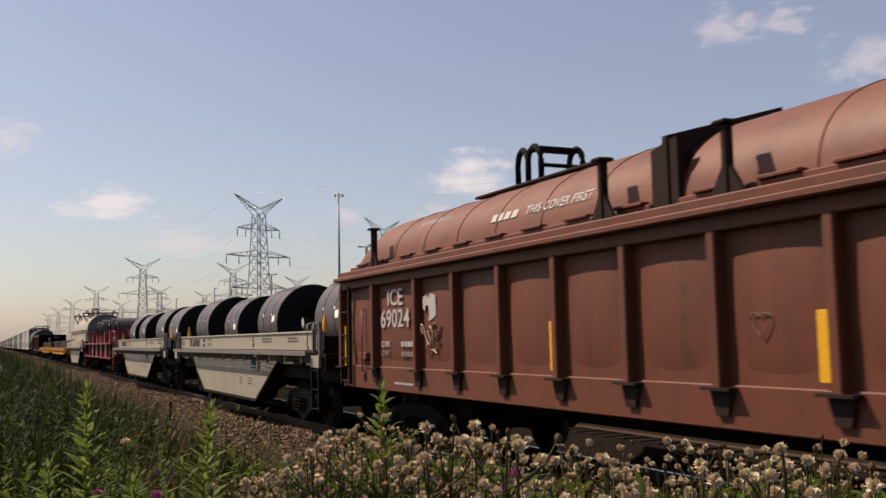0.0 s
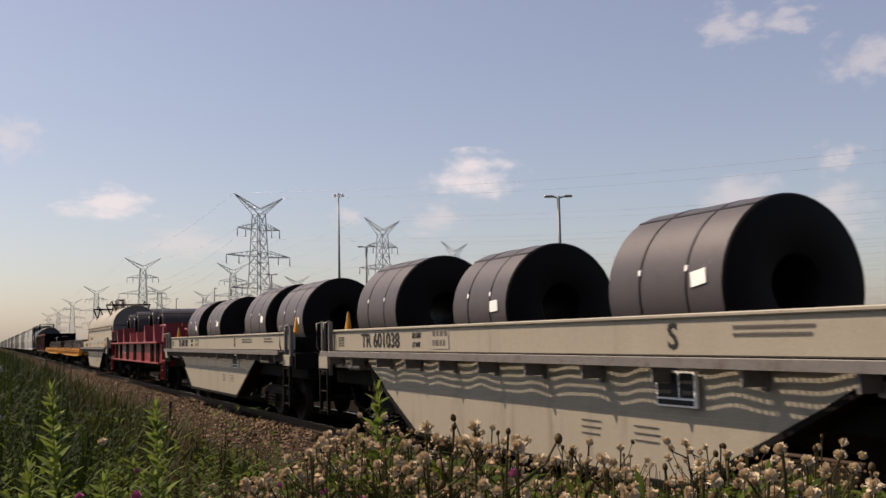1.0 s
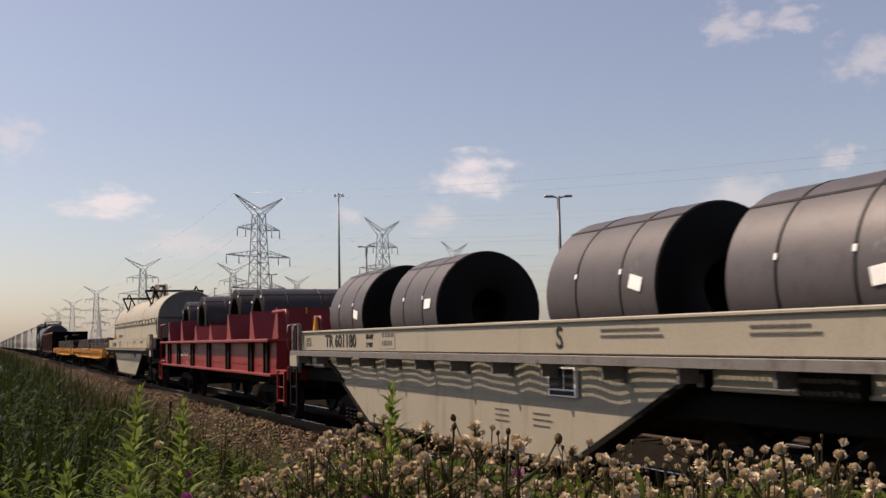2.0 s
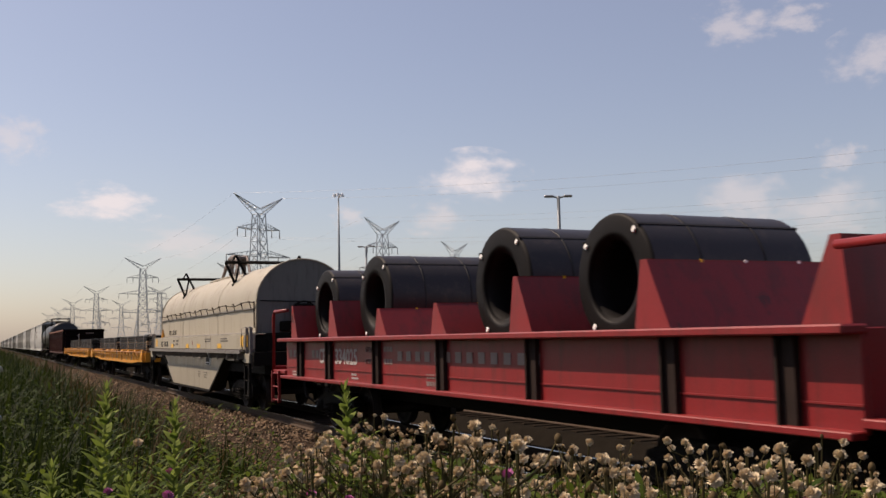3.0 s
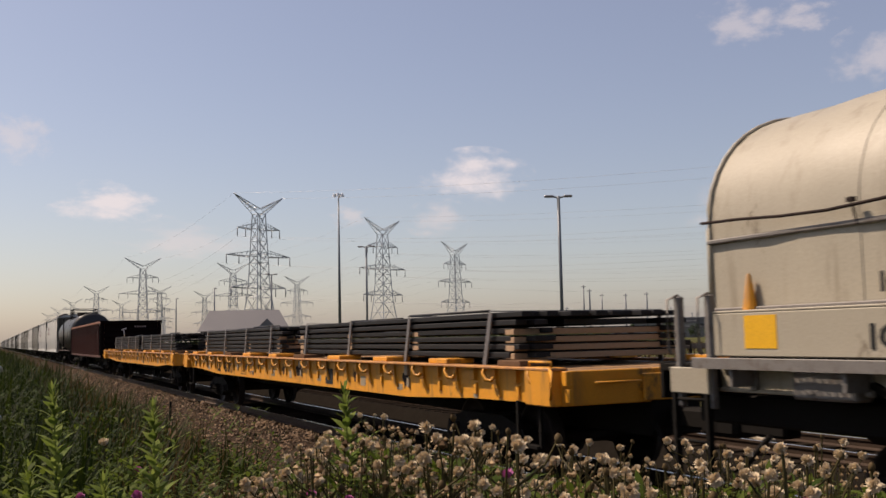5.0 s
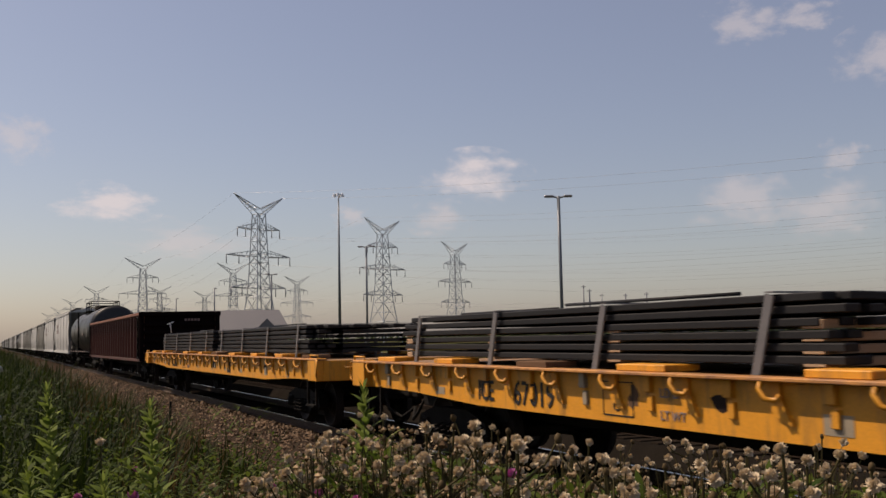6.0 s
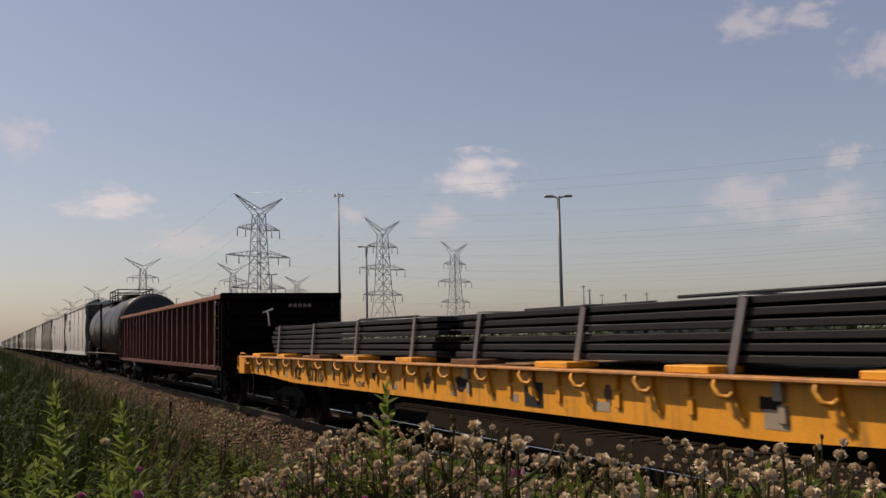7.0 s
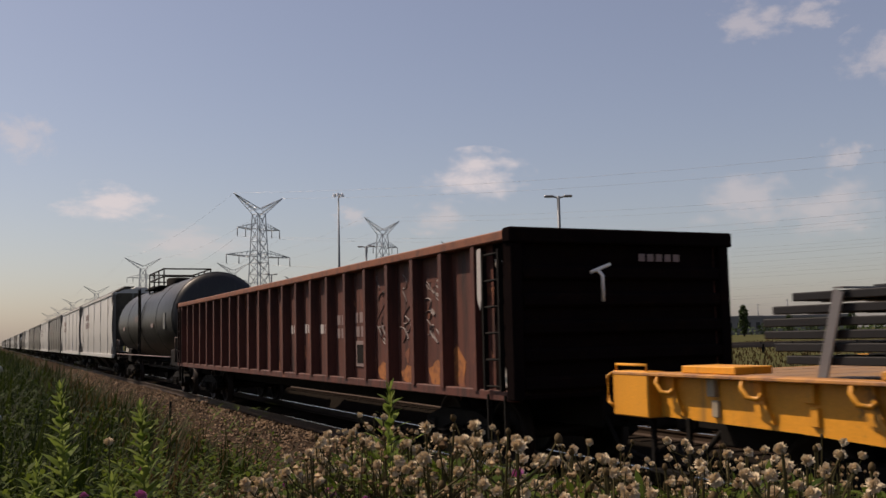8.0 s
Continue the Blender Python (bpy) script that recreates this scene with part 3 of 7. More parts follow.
def add_hood(car, half=7.0, off=0.0):
    """The white arched cover, its head, lifting frame and brackets."""
    W = 1.17
    prof = [(-W, 1.90), (-W, 2.62)]
    for k in range(1, 20):
        a = math.pi * k / 20
        prof.append((-W * math.cos(a), 2.62 + 1.10 * math.sin(a) ** 0.95))
    prof += [(W, 2.62), (W, 1.90)]
    s = Shape()
    ys = [off - half + 2 * half * j / 40 for j in range(41)]
    rng = random.Random(7)
    rows = []
    for y in ys:
        w = 0.012 * math.sin(3.3 * y) + 0.008 * math.sin(7.1 * y + 1)
        rows.append([(x * (1 + w * 0.6), y, z + w * 0.6) for x, z in prof])
    s.grid(rows)
    part("cover", s, HOODWHITE, car, "weathered cream-white arched steel cover")
    for q in range(5):
        y = off - half + 2 * half * (q + 0.6) / 5.2
        w = Shape()
        w.tube([(x * 1.002, y, z + 0.001) for x, z in prof], 0.005, 4)
        part("seam", w, HOODWHITE, car)
    for q in range(14):
        st = Shape()
        y, i0 = off + rng.uniform(-half + 0.3, half - 0.3), rng.randrange(2, 8)
        ln = rng.randrange(1, 4)
        wd = rng.uniform(0.003, 0.010)
        st.grid([[(prof[i][0] * 1.012 - 0.004, y - wd * (1.2 - 0.3 * (i - i0)) + 0.01 * (i % 2), prof[i][1] + 0.008), (prof[i][0] * 1.012 - 0.004, y + wd * (1.2 - 0.3 * (i - i0)) + 0.01 * (i % 2), prof[i][1] + 0.008)] for i in range(i0, i0 + ln + 1)])
        part("rust_streak", st, GREYSTEEL, car, "brown rust streak")
    for s2 in (-1, 1):
        h = Shape()
        n = len(prof)
        h.add([(x * 0.995, off + s2 * half * 0.999, z) for x, z in prof] + [(x * 0.9, off + s2 * (half - 0.03), z * 0.97) for x, z in prof], [tuple(range(n))])
        part("cover_end", h, HEADGREY, car, "dark grey flat cover end")
        rim = Shape()
        rim.tube([(x * 1.005, off + s2 * half, z + 0.003) for x, z in prof], 0.022, 6)
        part("rim", rim, HOODWHITE, car)
    for sx in (-1, 1):
        r = Shape()
        r.tube([(sx * 1.26, off - half + 2 * half * j / 30, 2.66 + (0.03 * math.sin(j * 1.1))) for j in range(31)], 0.014, 6)
        for j in range(15):
            y = off - half + 0.4 + j * 0.875
            r.strut((sx * 1.25, y, 2.68), (sx * 1.20, y, 2.50), 0.018)
            r.box(sx * 1.27, sx * 1.23, y - 0.03, y + 0.03, 2.665, 2.70)
        r.tube([(sx * 1.23, off - half, 2.68), (sx * 1.23, off - half, 2.1), (sx * 1.19, off - half + 0.12, 2.06)], 0.016, 6)
        part("side_rod", r, DARK_RUST, car)
        lip = Shape()
        lip.box(sx * 1.21, sx * 1.15, off - half, off + half, 2.50, 2.54, 0.01)
        lip.box(sx * 1.22, sx * 1.10, off - half, off + half, 1.905, 1.94, 0.01)
        part("cover_lip", lip, GREYSTEEL, car)
        # lower white sill face under the cover
        w = Shape()
        w.box(sx * 1.50, sx * 1.445, -7.2, 7.2, 1.535, 1.885, 0.008)
        w.box(sx * 1.50, sx * 1.05, -7.2, 7.2, 1.885, 1.905, 0.006)
        part("sill_face", w, HOODWHITE, car)
        for y in (-3.45, 4.1):
            v = Shape()
            # crossbar, two props to a saddle on the cover and a peaked guide above
            v.strut((sx * 1.20, y, 3.89), (0, y, 3.89), 0.065)
            v.strut((sx * 1.18, y, 3.89), (sx * 0.92, y, 3.28), 0.055)
            v.strut((sx * 0.92, y, 3.28), (sx * 0.80, y, 3.88), 0.04)
            v.strut((sx * 0.92, y, 3.29), (sx * 0.62, y, 3.57), 0.05)
            v.strut((sx * 0.63, y, 3.56), (sx * 0.90, y, 4.09), 0.05)
            v.strut((sx * 0.90, y, 4.09), (sx * 1.00, y, 3.89), 0.035)
            v.box(sx * 1.0, sx * 0.86, y - 0.07, y + 0.07, 3.22, 3.30, 0.008)
            part("guide_bracket", v, UNDER, car)
    f = Shape()
    # arched legs either side of a centre post, with a narrow flange along the outer edge
    outer = [(1.62, 3.68), (1.07, 4.04), (0.78, 4.22), (0.15, 4.37), (-0.35, 4.31), (-0.82, 3.70)]
    inner = [(-0.74, 3.70), (-0.46, 4.06), (-0.32, 4.14), (-0.12, 4.11), (0.01, 3.98), (0.02, 3.66), (0.20, 3.66), (0.23, 3.92), (0.26, 4.03), (0.42, 4.12), (0.62, 4.15), (0.80, 4.10), (1.02, 3.96), (1.53, 3.68)]
    f.plate(outer + inner, -0.25, -0.17)
    f.plate(outer + inner, 0.12, 0.20)
    for (y0, z0), (y1, z1) in zip(outer, outer[1:]):
        f.strut((-0.19, y0, z0), (-0.19, y1, z1), 0.055)
        f.strut((0.16, y0, z0), (0.16, y1, z1), 0.055)
    f.box(-0.30, -0.16, 0.05, 0.17, 3.66, 4.20, 0.02)
    f.box(-0.27, 0.22, -0.30, 0.45, 4.24, 4.34, 0.02)
    f.box(0.10, 0.22, 0.03, 0.19, 3.66, 4.22, 0.02)
    for yy in (1.55, 0.11, -0.76):
        f.box(-0.38, -0.04, yy - 0.10, yy + 0.10, 3.66, 3.735, 0.01)
    part("lifting_frame", f, mat("scuffed_lifting_steel", (0.20, 0.165, 0.155), 0.6, 0.2, 0.3, 6, 0.2, (0.07, 0.05, 0.045), 0.6), car, "scuffed steel lifting frame")
    rg = Shape()
    rg.box(-0.40, 0.52, -1.0, 2.6, 3.665, 3.72, 0.01)
    part("ridge_plate", rg, HOODWHITE, car)
    # patches and marks
    for y, w in ((6.75, 0.35), (3.46, 0.44), (0.71, 0.43), (-1.06, 0.45), (-3.9, 0.46), (-6.55, 0.7)):
        t = Shape()
        t.box(-1.505, -1.50, y - w, y, 1.56 if abs(y) < 6 else 1.60, 1.68 if abs(y) < 6 else 1.86)
        part("reflector", t, YELTAPE, car, "yellow reflective patch")
    tr = Shape()
    tr.plate([(-0.28, 1.66), (-0.40, 1.66), (-0.34, 1.79)], -1.508, -1.503)
    part("marker", tr, RED, car, "small red triangle")
    lettering("ICE  CGC 47", 5.70, 2.0, -1.195, 0.21, LETTER, car, squeeze=1.25)
    lettering("ICE  70138", 5.55, 1.60, -1.503, 0.25, LETTER, car, squeeze=1.3)
    lettering("LD LMT", 3.0, 1.755, -1.503, 0.075, LETTER, car)
    lettering("LT WT", 3.0, 1.63, -1.503, 0.075, LETTER, car)
    bars(2, 2.5, 1.755, -1.503, 0.45, 0.06, 0.05, LETTERD, car)
    bars(2, -2.2, 1.79, -1.503, 1.0, 0.028, 0.03, LETTERD, car)
    bars(2, -4.3, 1.79, -1.503, 0.9, 0.028, 0.03, LETTERD, car)
    ds = Shape()
    ds.lathe([(-1.506, 0.001), (-1.506, 0.17), (-1.50, 0.17)], (0, -7.0, 1.71), "x", 20, False)
    part("round_plate", ds, GREYSTEEL, car)
    # brake gear on the end
    hw = Shape()
    hw.tube([(-0.08 + 0.31 * math.cos(a), off - half - 0.32, 2.36 + 0.31 * math.sin(a)) for a in (2 * math.pi * k / 20 for k in range(21))], 0.022, 6)
    for k in range(5):
        a = 2 * math.pi * k / 5
        hw.strut((-0.08, off - half - 0.30, 2.36), (-0.08 + 0.31 * math.cos(a), off - half - 0.32, 2.36 + 0.31 * math.sin(a)), 0.025)
    part("hand_wheel", hw, UNDER, car)
    bg = Shape()
    bg.box(-0.30, 0.16, off - half - 0.26, off - half - 0.02, 1.98, 2.62, 0.05)
    bg.box(-0.62, -0.34, off - half - 0.2, off - half - 0.02, 1.95, 2.2, 0.03)
    bg.tube([(-1.1, off - half - 0.04, 2.70), (-0.4, off - half - 0.05, 2.68), (0.6, off - half - 0.05, 2.66), (1.1, off - half - 0.05, 2.70)], 0.014, 6)
    bg.box(-1.35, 1.35, off - half - 0.25, off - half, 1.47, 1.92, 0.02)
    part("brake_rigging", bg, UNDER, car)
    return car


# ---- steel coils ----
def coil(length, r, material=COIL, label="", seed=0, transverse=False, tag=True, bore=0.30):
    """A strapped coil of sheet steel; its axis lies along its local y."""
    rng = random.Random(seed)
    c = thing("steel_coil", label, "steel coil")
    h = length / 2
    b = Shape()
    b.lathe([(-h + 0.035, r), (-h * 0.33, r * 1.002), (h * 0.33, r), (h - 0.035, r)], (0, 0, 0), "y", 56)
    part("outer_wrap", b, material, c)
    # End faces and bore use the darkened steel, shade held in its colour.
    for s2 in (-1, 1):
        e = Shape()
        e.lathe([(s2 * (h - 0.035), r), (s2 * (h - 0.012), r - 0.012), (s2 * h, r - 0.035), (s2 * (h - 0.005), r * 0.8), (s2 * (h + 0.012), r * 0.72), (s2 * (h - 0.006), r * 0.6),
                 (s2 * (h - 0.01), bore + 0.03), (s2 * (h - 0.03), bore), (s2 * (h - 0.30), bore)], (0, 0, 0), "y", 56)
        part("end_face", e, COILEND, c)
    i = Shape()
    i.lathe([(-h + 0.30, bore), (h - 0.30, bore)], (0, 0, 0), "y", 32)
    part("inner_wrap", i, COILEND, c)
    for y in (-h * 0.42, h * 0.38):
        s = Shape()
        s.lathe([(y - 0.016, r + 0.001), (y - 0.016, r + 0.006), (y + 0.016, r + 0.006), (y + 0.016, r + 0.001)], (0, 0, 0), "y", 56)
        part("strap", s, STRAP, c)
        a = rng.uniform(2.95, 3.25)
        k = Shape()
        k.box(-0.03, 0.03, -0.02, 0.02, -0.004, 0.006, 0.003, m=Matrix.Translation((-(r + 0.008) * math.sin(1.35), y, (r + 0.008) * math.cos(1.35))) @ Matrix.Rotation(-1.35, 4, "Y"))
        part("strap_seal", k, PAPER, c)
    s = Shape()
    a0 = rng.uniform(0.5, 0.72)
    s.box(-0.02, 0.02, -h + 0.02, h - 0.02, 0, 0.005, m=Matrix.Rotation(-a0, 4, "Y") @ Matrix.Translation((0, 0, r)))
    part("sheet_edge", s, STRAP, c)
    if tag:
        g = Shape()
        a = rng.uniform(1.45, 1.6)
        g.box(-0.075, 0.075, -0.11, 0.11, 0, 0.006, 0.002, m=Matrix.Rotation(-a, 4, "Y") @ Matrix.Translation((0, -h + 0.35, r + 0.004)) @ Matrix.Rotation(rng.uniform(-0.25, 0.25), 4, "Z"))
        part("tag", g, PAPER, c, "white paper tag")
    return c


# ---- covered gondola (oxide red) ----
def covered_gondola():
    car = thing("covered_gondola", "oxide-red ribbed gondola with faded arched steel covers", "freight car")
    half = 8.0
    ribs = [6.44] + [4.79 - 1.235 * k for k in range(10)]
    z0, z1 = 1.29, 2.57
    edges = [half] + ribs + [-half]
    for sx in (-1, 1):
        for a, b in zip(edges, edges[1:]):
            p = Shape()
            pillow(p, b, a, z0, z1, 1.50, -0.0 + (0.055 if a - b > 1.2 else 0.03))
            if sx < 0:
                p.v = [(-1.50 - (1.50 - x) if x < 1.505 else -x, y, z) for x, y, z in p.v]
            else:
                p.v = [(1.50 + (1.50 - x) if x < 1.505 else 1.48, y, z) for x, y, z in p.v]
            part("side_panel", p, RUST_RED, car)
        for y in ribs + [half - 0.06, -half + 0.06]:
            r = Shape()
            r.box(sx * 1.635, sx * 1.48, y - 0.055, y + 0.055, 1.26, 2.57, 0.015)
            part("rib", r, RUST_RED, car)
            h = Shape()
            h.box(sx * 1.66, sx * 1.50, y - 0.17, y + 0.17, 1.265, 1.29)
            h.plate([(y - 0.13, 1.265), (y + 0.13, 1.265), (y + 0.07, 1.06), (y - 0.07, 1.06)], sx * 1.585, sx * 1.54)
            part("rib_foot", h, DARK_RUST, car)
        t = Shape()
        t.box(sx * 1.72, sx * 1.40, -half, half, 2.68, 2.75, 0.015)
        t.box(sx * 1.61, sx * 1.46, -half, half, 2.55, 2.69, 0.012)
        t.box(sx * 1.64, sx * 1.46, -half, half, 2.75, 2.84, 0.015)
        part("top_chord", t, RUST_RED, car)
        b = Shape()
        b.box(sx * 1.55, sx * 1.46, -half, half, 0.95, 1.31, 0.012)
        part("side_sill", b, RUST_RED, car)
        st_at = [6.49, 0.22, -1.55, -6.4]
        for y in st_at:
            s = Shape()
            s.box(sx * 1.59, sx * 1.50, y - 0.035, y + 0.035, 2.84, 3.42, 0.012)
            s.box(sx * 1.63, sx * 1.46, y - 0.085, y + 0.085, 3.42, 3.45, 0.008)
            for d in (-1, 1):
                s.plate([(y + d * 0.03, 3.10), (y + d * 0.03, 2.84), (y + d * 0.20, 2.84)], sx * 1.57, sx * 1.53)
            part("stake", s, DARK_RUST, car, "dark stake with a flat cap")
    for s2 in (-1, 1):
        e = Shape()
        e.box(-1.5, 1.5, s2 * half, s2 * (half - 0.08), 1.0, 2.7, 0.02)
        for z in (1.3, 1.8, 2.3):
            e.box(-1.4, 1.4, s2 * (half + 0.06), s2 * half, z, z + 0.12, 0.02)
        part("end_wall", e, RUST_RED, car)
        coupler(car, s2 * half, s2)
        truck(car, s2 * 6.0, True)
    centre_sill(car, half, 0.65, 0.95)
    fl = Shape()
    fl.box(-1.48, 1.48, -half, half, 1.0, 1.1)
    part("floor", fl, DARK_RUST, car)

    def cover(y0, y1, slope0, slope1):
        s = Shape()
        rows = []
        n = 24
        for j in range(51):
            t = j / 50
            y = y0 + (y1 - y0) * t
            k = 1.0
            if slope1 and t > 0.90:
                k = 1 - 0.92 * ((t - 0.90) / 0.10) ** 2.2
            if slope0 and t < 0.1:
                k = 1 - 0.72 * ((0.1 - t) / 0.1) ** 1.6
            rows.append([(-1.36 * math.cos(math.pi * i / n), y, 2.86 + 0.90 * k * math.sin(math.pi * i / n) ** 0.85) for i in range(n + 1)])
        s.grid(rows)
        for r in (rows[0], rows[-1]):
            s.add(r, [tuple(range(len(r)))])
        c = part("cover", s, RUST_HOOD, car, "faded red arched steel cover")
        for q in range(6):
            y = y0 + (y1 - y0) * (q + 0.9) / 7.6
            w = Shape()
            w.tube([(-1.365 * math.cos(math.pi * i / n), y, 2.865 + 0.90 * math.sin(math.pi * i / n) ** 0.85) for i in range(n + 1)], 0.005, 4)
            part("seam", w, RUST_HOOD, c)
        for sx in (-1, 1):
            f = Shape()
            f.box(sx * 1.42, sx * 1.33, y0, y1, 2.845, 2.93, 0.01)
            d = (y1 - y0) / 9
            for q in range(9):
                f.box(sx * 1.45, sx * 1.34, y0 + d * q + 0.1, y0 + d * q + 0.55, 2.93, 2.965, 0.008)
            part("cover_flange", f, RUST_RED, c)
        return c

    c1 = cover(-0.35, 7.97, False, True)
    c2 = cover(-7.75, -0.75, True, False)
    # dark wedge plates between the covers
    w = Shape()
    for sx in (-1, 1):
        w.plate([(-0.36, 2.86), (-0.36, 3.42), (-0.74, 3.50), (-0.74, 2.86)], sx * 1.40, sx * 1.34)
    w.add([(-1.40, -0.40, 3.42), (1.40, -0.40, 3.42), (1.40, -0.40, 3.30), (-1.40, -0.40, 3.30)], [(0, 1, 2, 3)])
    part("spacer_plate", w, DARK_RUST, car)
    bw = Shape()
    n = 24
    inner = [(-1.34 * math.cos(math.pi * i / n), 2.86 + 0.89 * math.sin(math.pi * i / n) ** 0.85) for i in range(n + 1)]
    bw.prism(inner[:13] + [(0.0, 3.90), (-1.42, 3.52), (-1.42, 2.86)], -0.62, -0.56)
    part("bulkhead", bw, DARK_RUST, car)
    # twin-arched lifting frames, one each side of the ridge
    def arch(ya, yb, k=10):
        ym, r = (ya + yb) / 2, abs(ya - yb) / 2
        return [(ya, 3.80)] + [(ym + (1 if ya > yb else -1) * r * math.cos(math.pi * q / k), 4.06 + 0.19 * math.sin(math.pi * q / k)) for q in range(k + 1)] + [(yb, 3.80)]

    for x in (-0.33, 0.33):
        for ya, yb in ((4.02, 3.74), (3.74, 3.40)):
            if x > 0 and ya > 4:
                continue
            hp = Shape()
            pts = arch(ya, yb)
            hp.tube([(x, y, z + 0.02) for y, z in pts], 0.042, 8)
            hp.plate([(y, z + 0.07) for y, z in pts[1:-1]] + [(y, z - 0.01) for y, z in reversed(pts[1:-1])], x - 0.012, x + 0.012)
            part("lifting_arch", hp, UNDER, car)
    br = Shape()
    br.box(-0.36, 0.36, 3.44, 3.70, 4.22, 4.27, 0.01)
    for y in (3.40,):
        br.tube([(-0.33, y, 4.0), (0.33, y, 4.0)], 0.03, 6)
    part("cross_tie", br, UNDER, car)
    hb = Shape()
    hb.box(-0.42, 0.42, 1.9, 5.2, 3.77, 3.81, 0.01)
    part("ridge_plate", hb, DARK_RUST, car)
    # lettering and marks
    lettering("ICE", 5.95, 2.22, -1.560, 0.34, LETTERW, car, squeeze=1.25)
    lettering("69024", 6.22, 1.90, -1.560, 0.37, LETTERW, car, squeeze=1.22)
    lettering("LD LMT", 6.22, 1.61, -1.552, 0.12, LETTERW, car, squeeze=0.9)
    lettering("LT WT", 6.22, 1.47, -1.550, 0.12, LETTERG, car, squeeze=0.9)
    bars(1, 5.42, 1.61, -1.556, 0.5, 0.075, 0.05, LETTERW, car)
    bars(1, 5.42, 1.47, -1.554, 0.5, 0.07, 0.05, LETTERG, car)
    hn = Shape()
    hn.tube([(-1.53, 6.95, 1.22), (-1.60, 6.95, 1.22), (-1.60, 6.95, 2.2), (-1.53, 6.95, 2.2)], 0.016, 6)
    hn.box(-1.60, -1.50, 6.78, 7.12, 1.40, 1.52, 0.01)
    part("grab_iron", hn, RUST_RED, car)
    ph = Shape()
    ph.lathe([(-1.556, 0.001), (-1.556, 0.07), (-1.548, 0.07)], (0, 6.95, 1.12), "x", 14, False)
    part("jacking_hole", ph, UNDER, car)
    bars(1, 5.7, 1.06, -1.557, 0.8, 0.035, 0.04, LETTERW, car)
    pt = Shape()
    pt.plate([(4.60, 2.28), (4.62, 2.14), (4.55, 2.10), (4.50, 2.18), (4.42, 2.16), (4.40, 2.04), (4.44, 1.96), (4.30, 1.98), (4.18, 2.04), (4.20, 2.30), (4.34, 2.33), (4.44, 2.27), (4.52, 2.32)], -1.562, -1.555)
    part("paint_splash", pt, LETTERW, car, "splash of white paint")
    tag = Shape()
    for q in range(7):
        y = 4.62 - q * 0.09
        pts = [(-1.565, y + 0.07 * math.sin(1.3 * a + q), 1.78 + 0.14 * math.sin(0.9 * a + 1.7 * q) - 0.012 * q * (q % 2)) for a in (0.45 * k for k in range(9))]
        tag.tube(pts, 0.011, 4)
    tag.tube([(-1.56, 4.48 - 0.3 * k / 8, 1.52 + 0.05 * math.sin(math.pi * k / 8)) for k in range(9)], 0.010, 4)
    part("scrawl", tag, FADECREAM, car, "faded cream spray-can scrawl")
    heart = Shape()
    heart.tube([(-1.568, -1.86 + 0.11 * math.sin(a) ** 3, 1.80 + 0.007 * (13 * math.cos(a) - 5 * math.cos(2 * a) - 2 * math.cos(3 * a))) for a in (2 * math.pi * k / 18 for k in range(19))], 0.005, 4)
    part("chalk_mark", heart, FADEGREY, car, "chalked outline on the side panel")
    for y, w, za, zb in ((7.80, 0.10, 1.25, 1.95), (4.88, 0.10, 1.32, 1.80), (1.16, 0.11, 1.36, 1.88), (-2.53, 0.11, 1.36, 1.88), (-5.2, 0.12, 1.36, 1.93)):
        q = Shape()
        q.box(-1.572, -1.562, y, y + w, za, zb, 0.002)
        part("reflector", q, YELTAPE, car, "yellow reflective strip")
    ladder(car, -1.60, 7.72, 1.0, 2.6, 0.4, DARK_RUST, 5)
    on_cover = Matrix.Rotation(-0.50, 4, "X")
    for txt, y0 in (("THIS COVER FIRST", 2.15),):
        tx = lettering(txt, y0, 3.14, -1.325, 0.17, LETTERW, car, squeeze=1.0)
        tx.matrix_basis = tx.matrix_basis @ on_cover
    tb = bars(1, 0, 0, 0, 0.75, 0.11, 0.03, LETTERW, car)
    tb.matrix_basis = Matrix.Translation((-1.325, 3.0, 3.14)) @ Matrix.Rotation(0.50, 4, "Y")
    tb = bars(1, 0, 0, 0, 1.3, 0.13, 0.03, LETTERG, car)
    tb.matrix_basis = Matrix.Translation((-1.17, 5.6, 3.36)) @ Matrix.Rotation(0.75, 4, "Y")
    return car


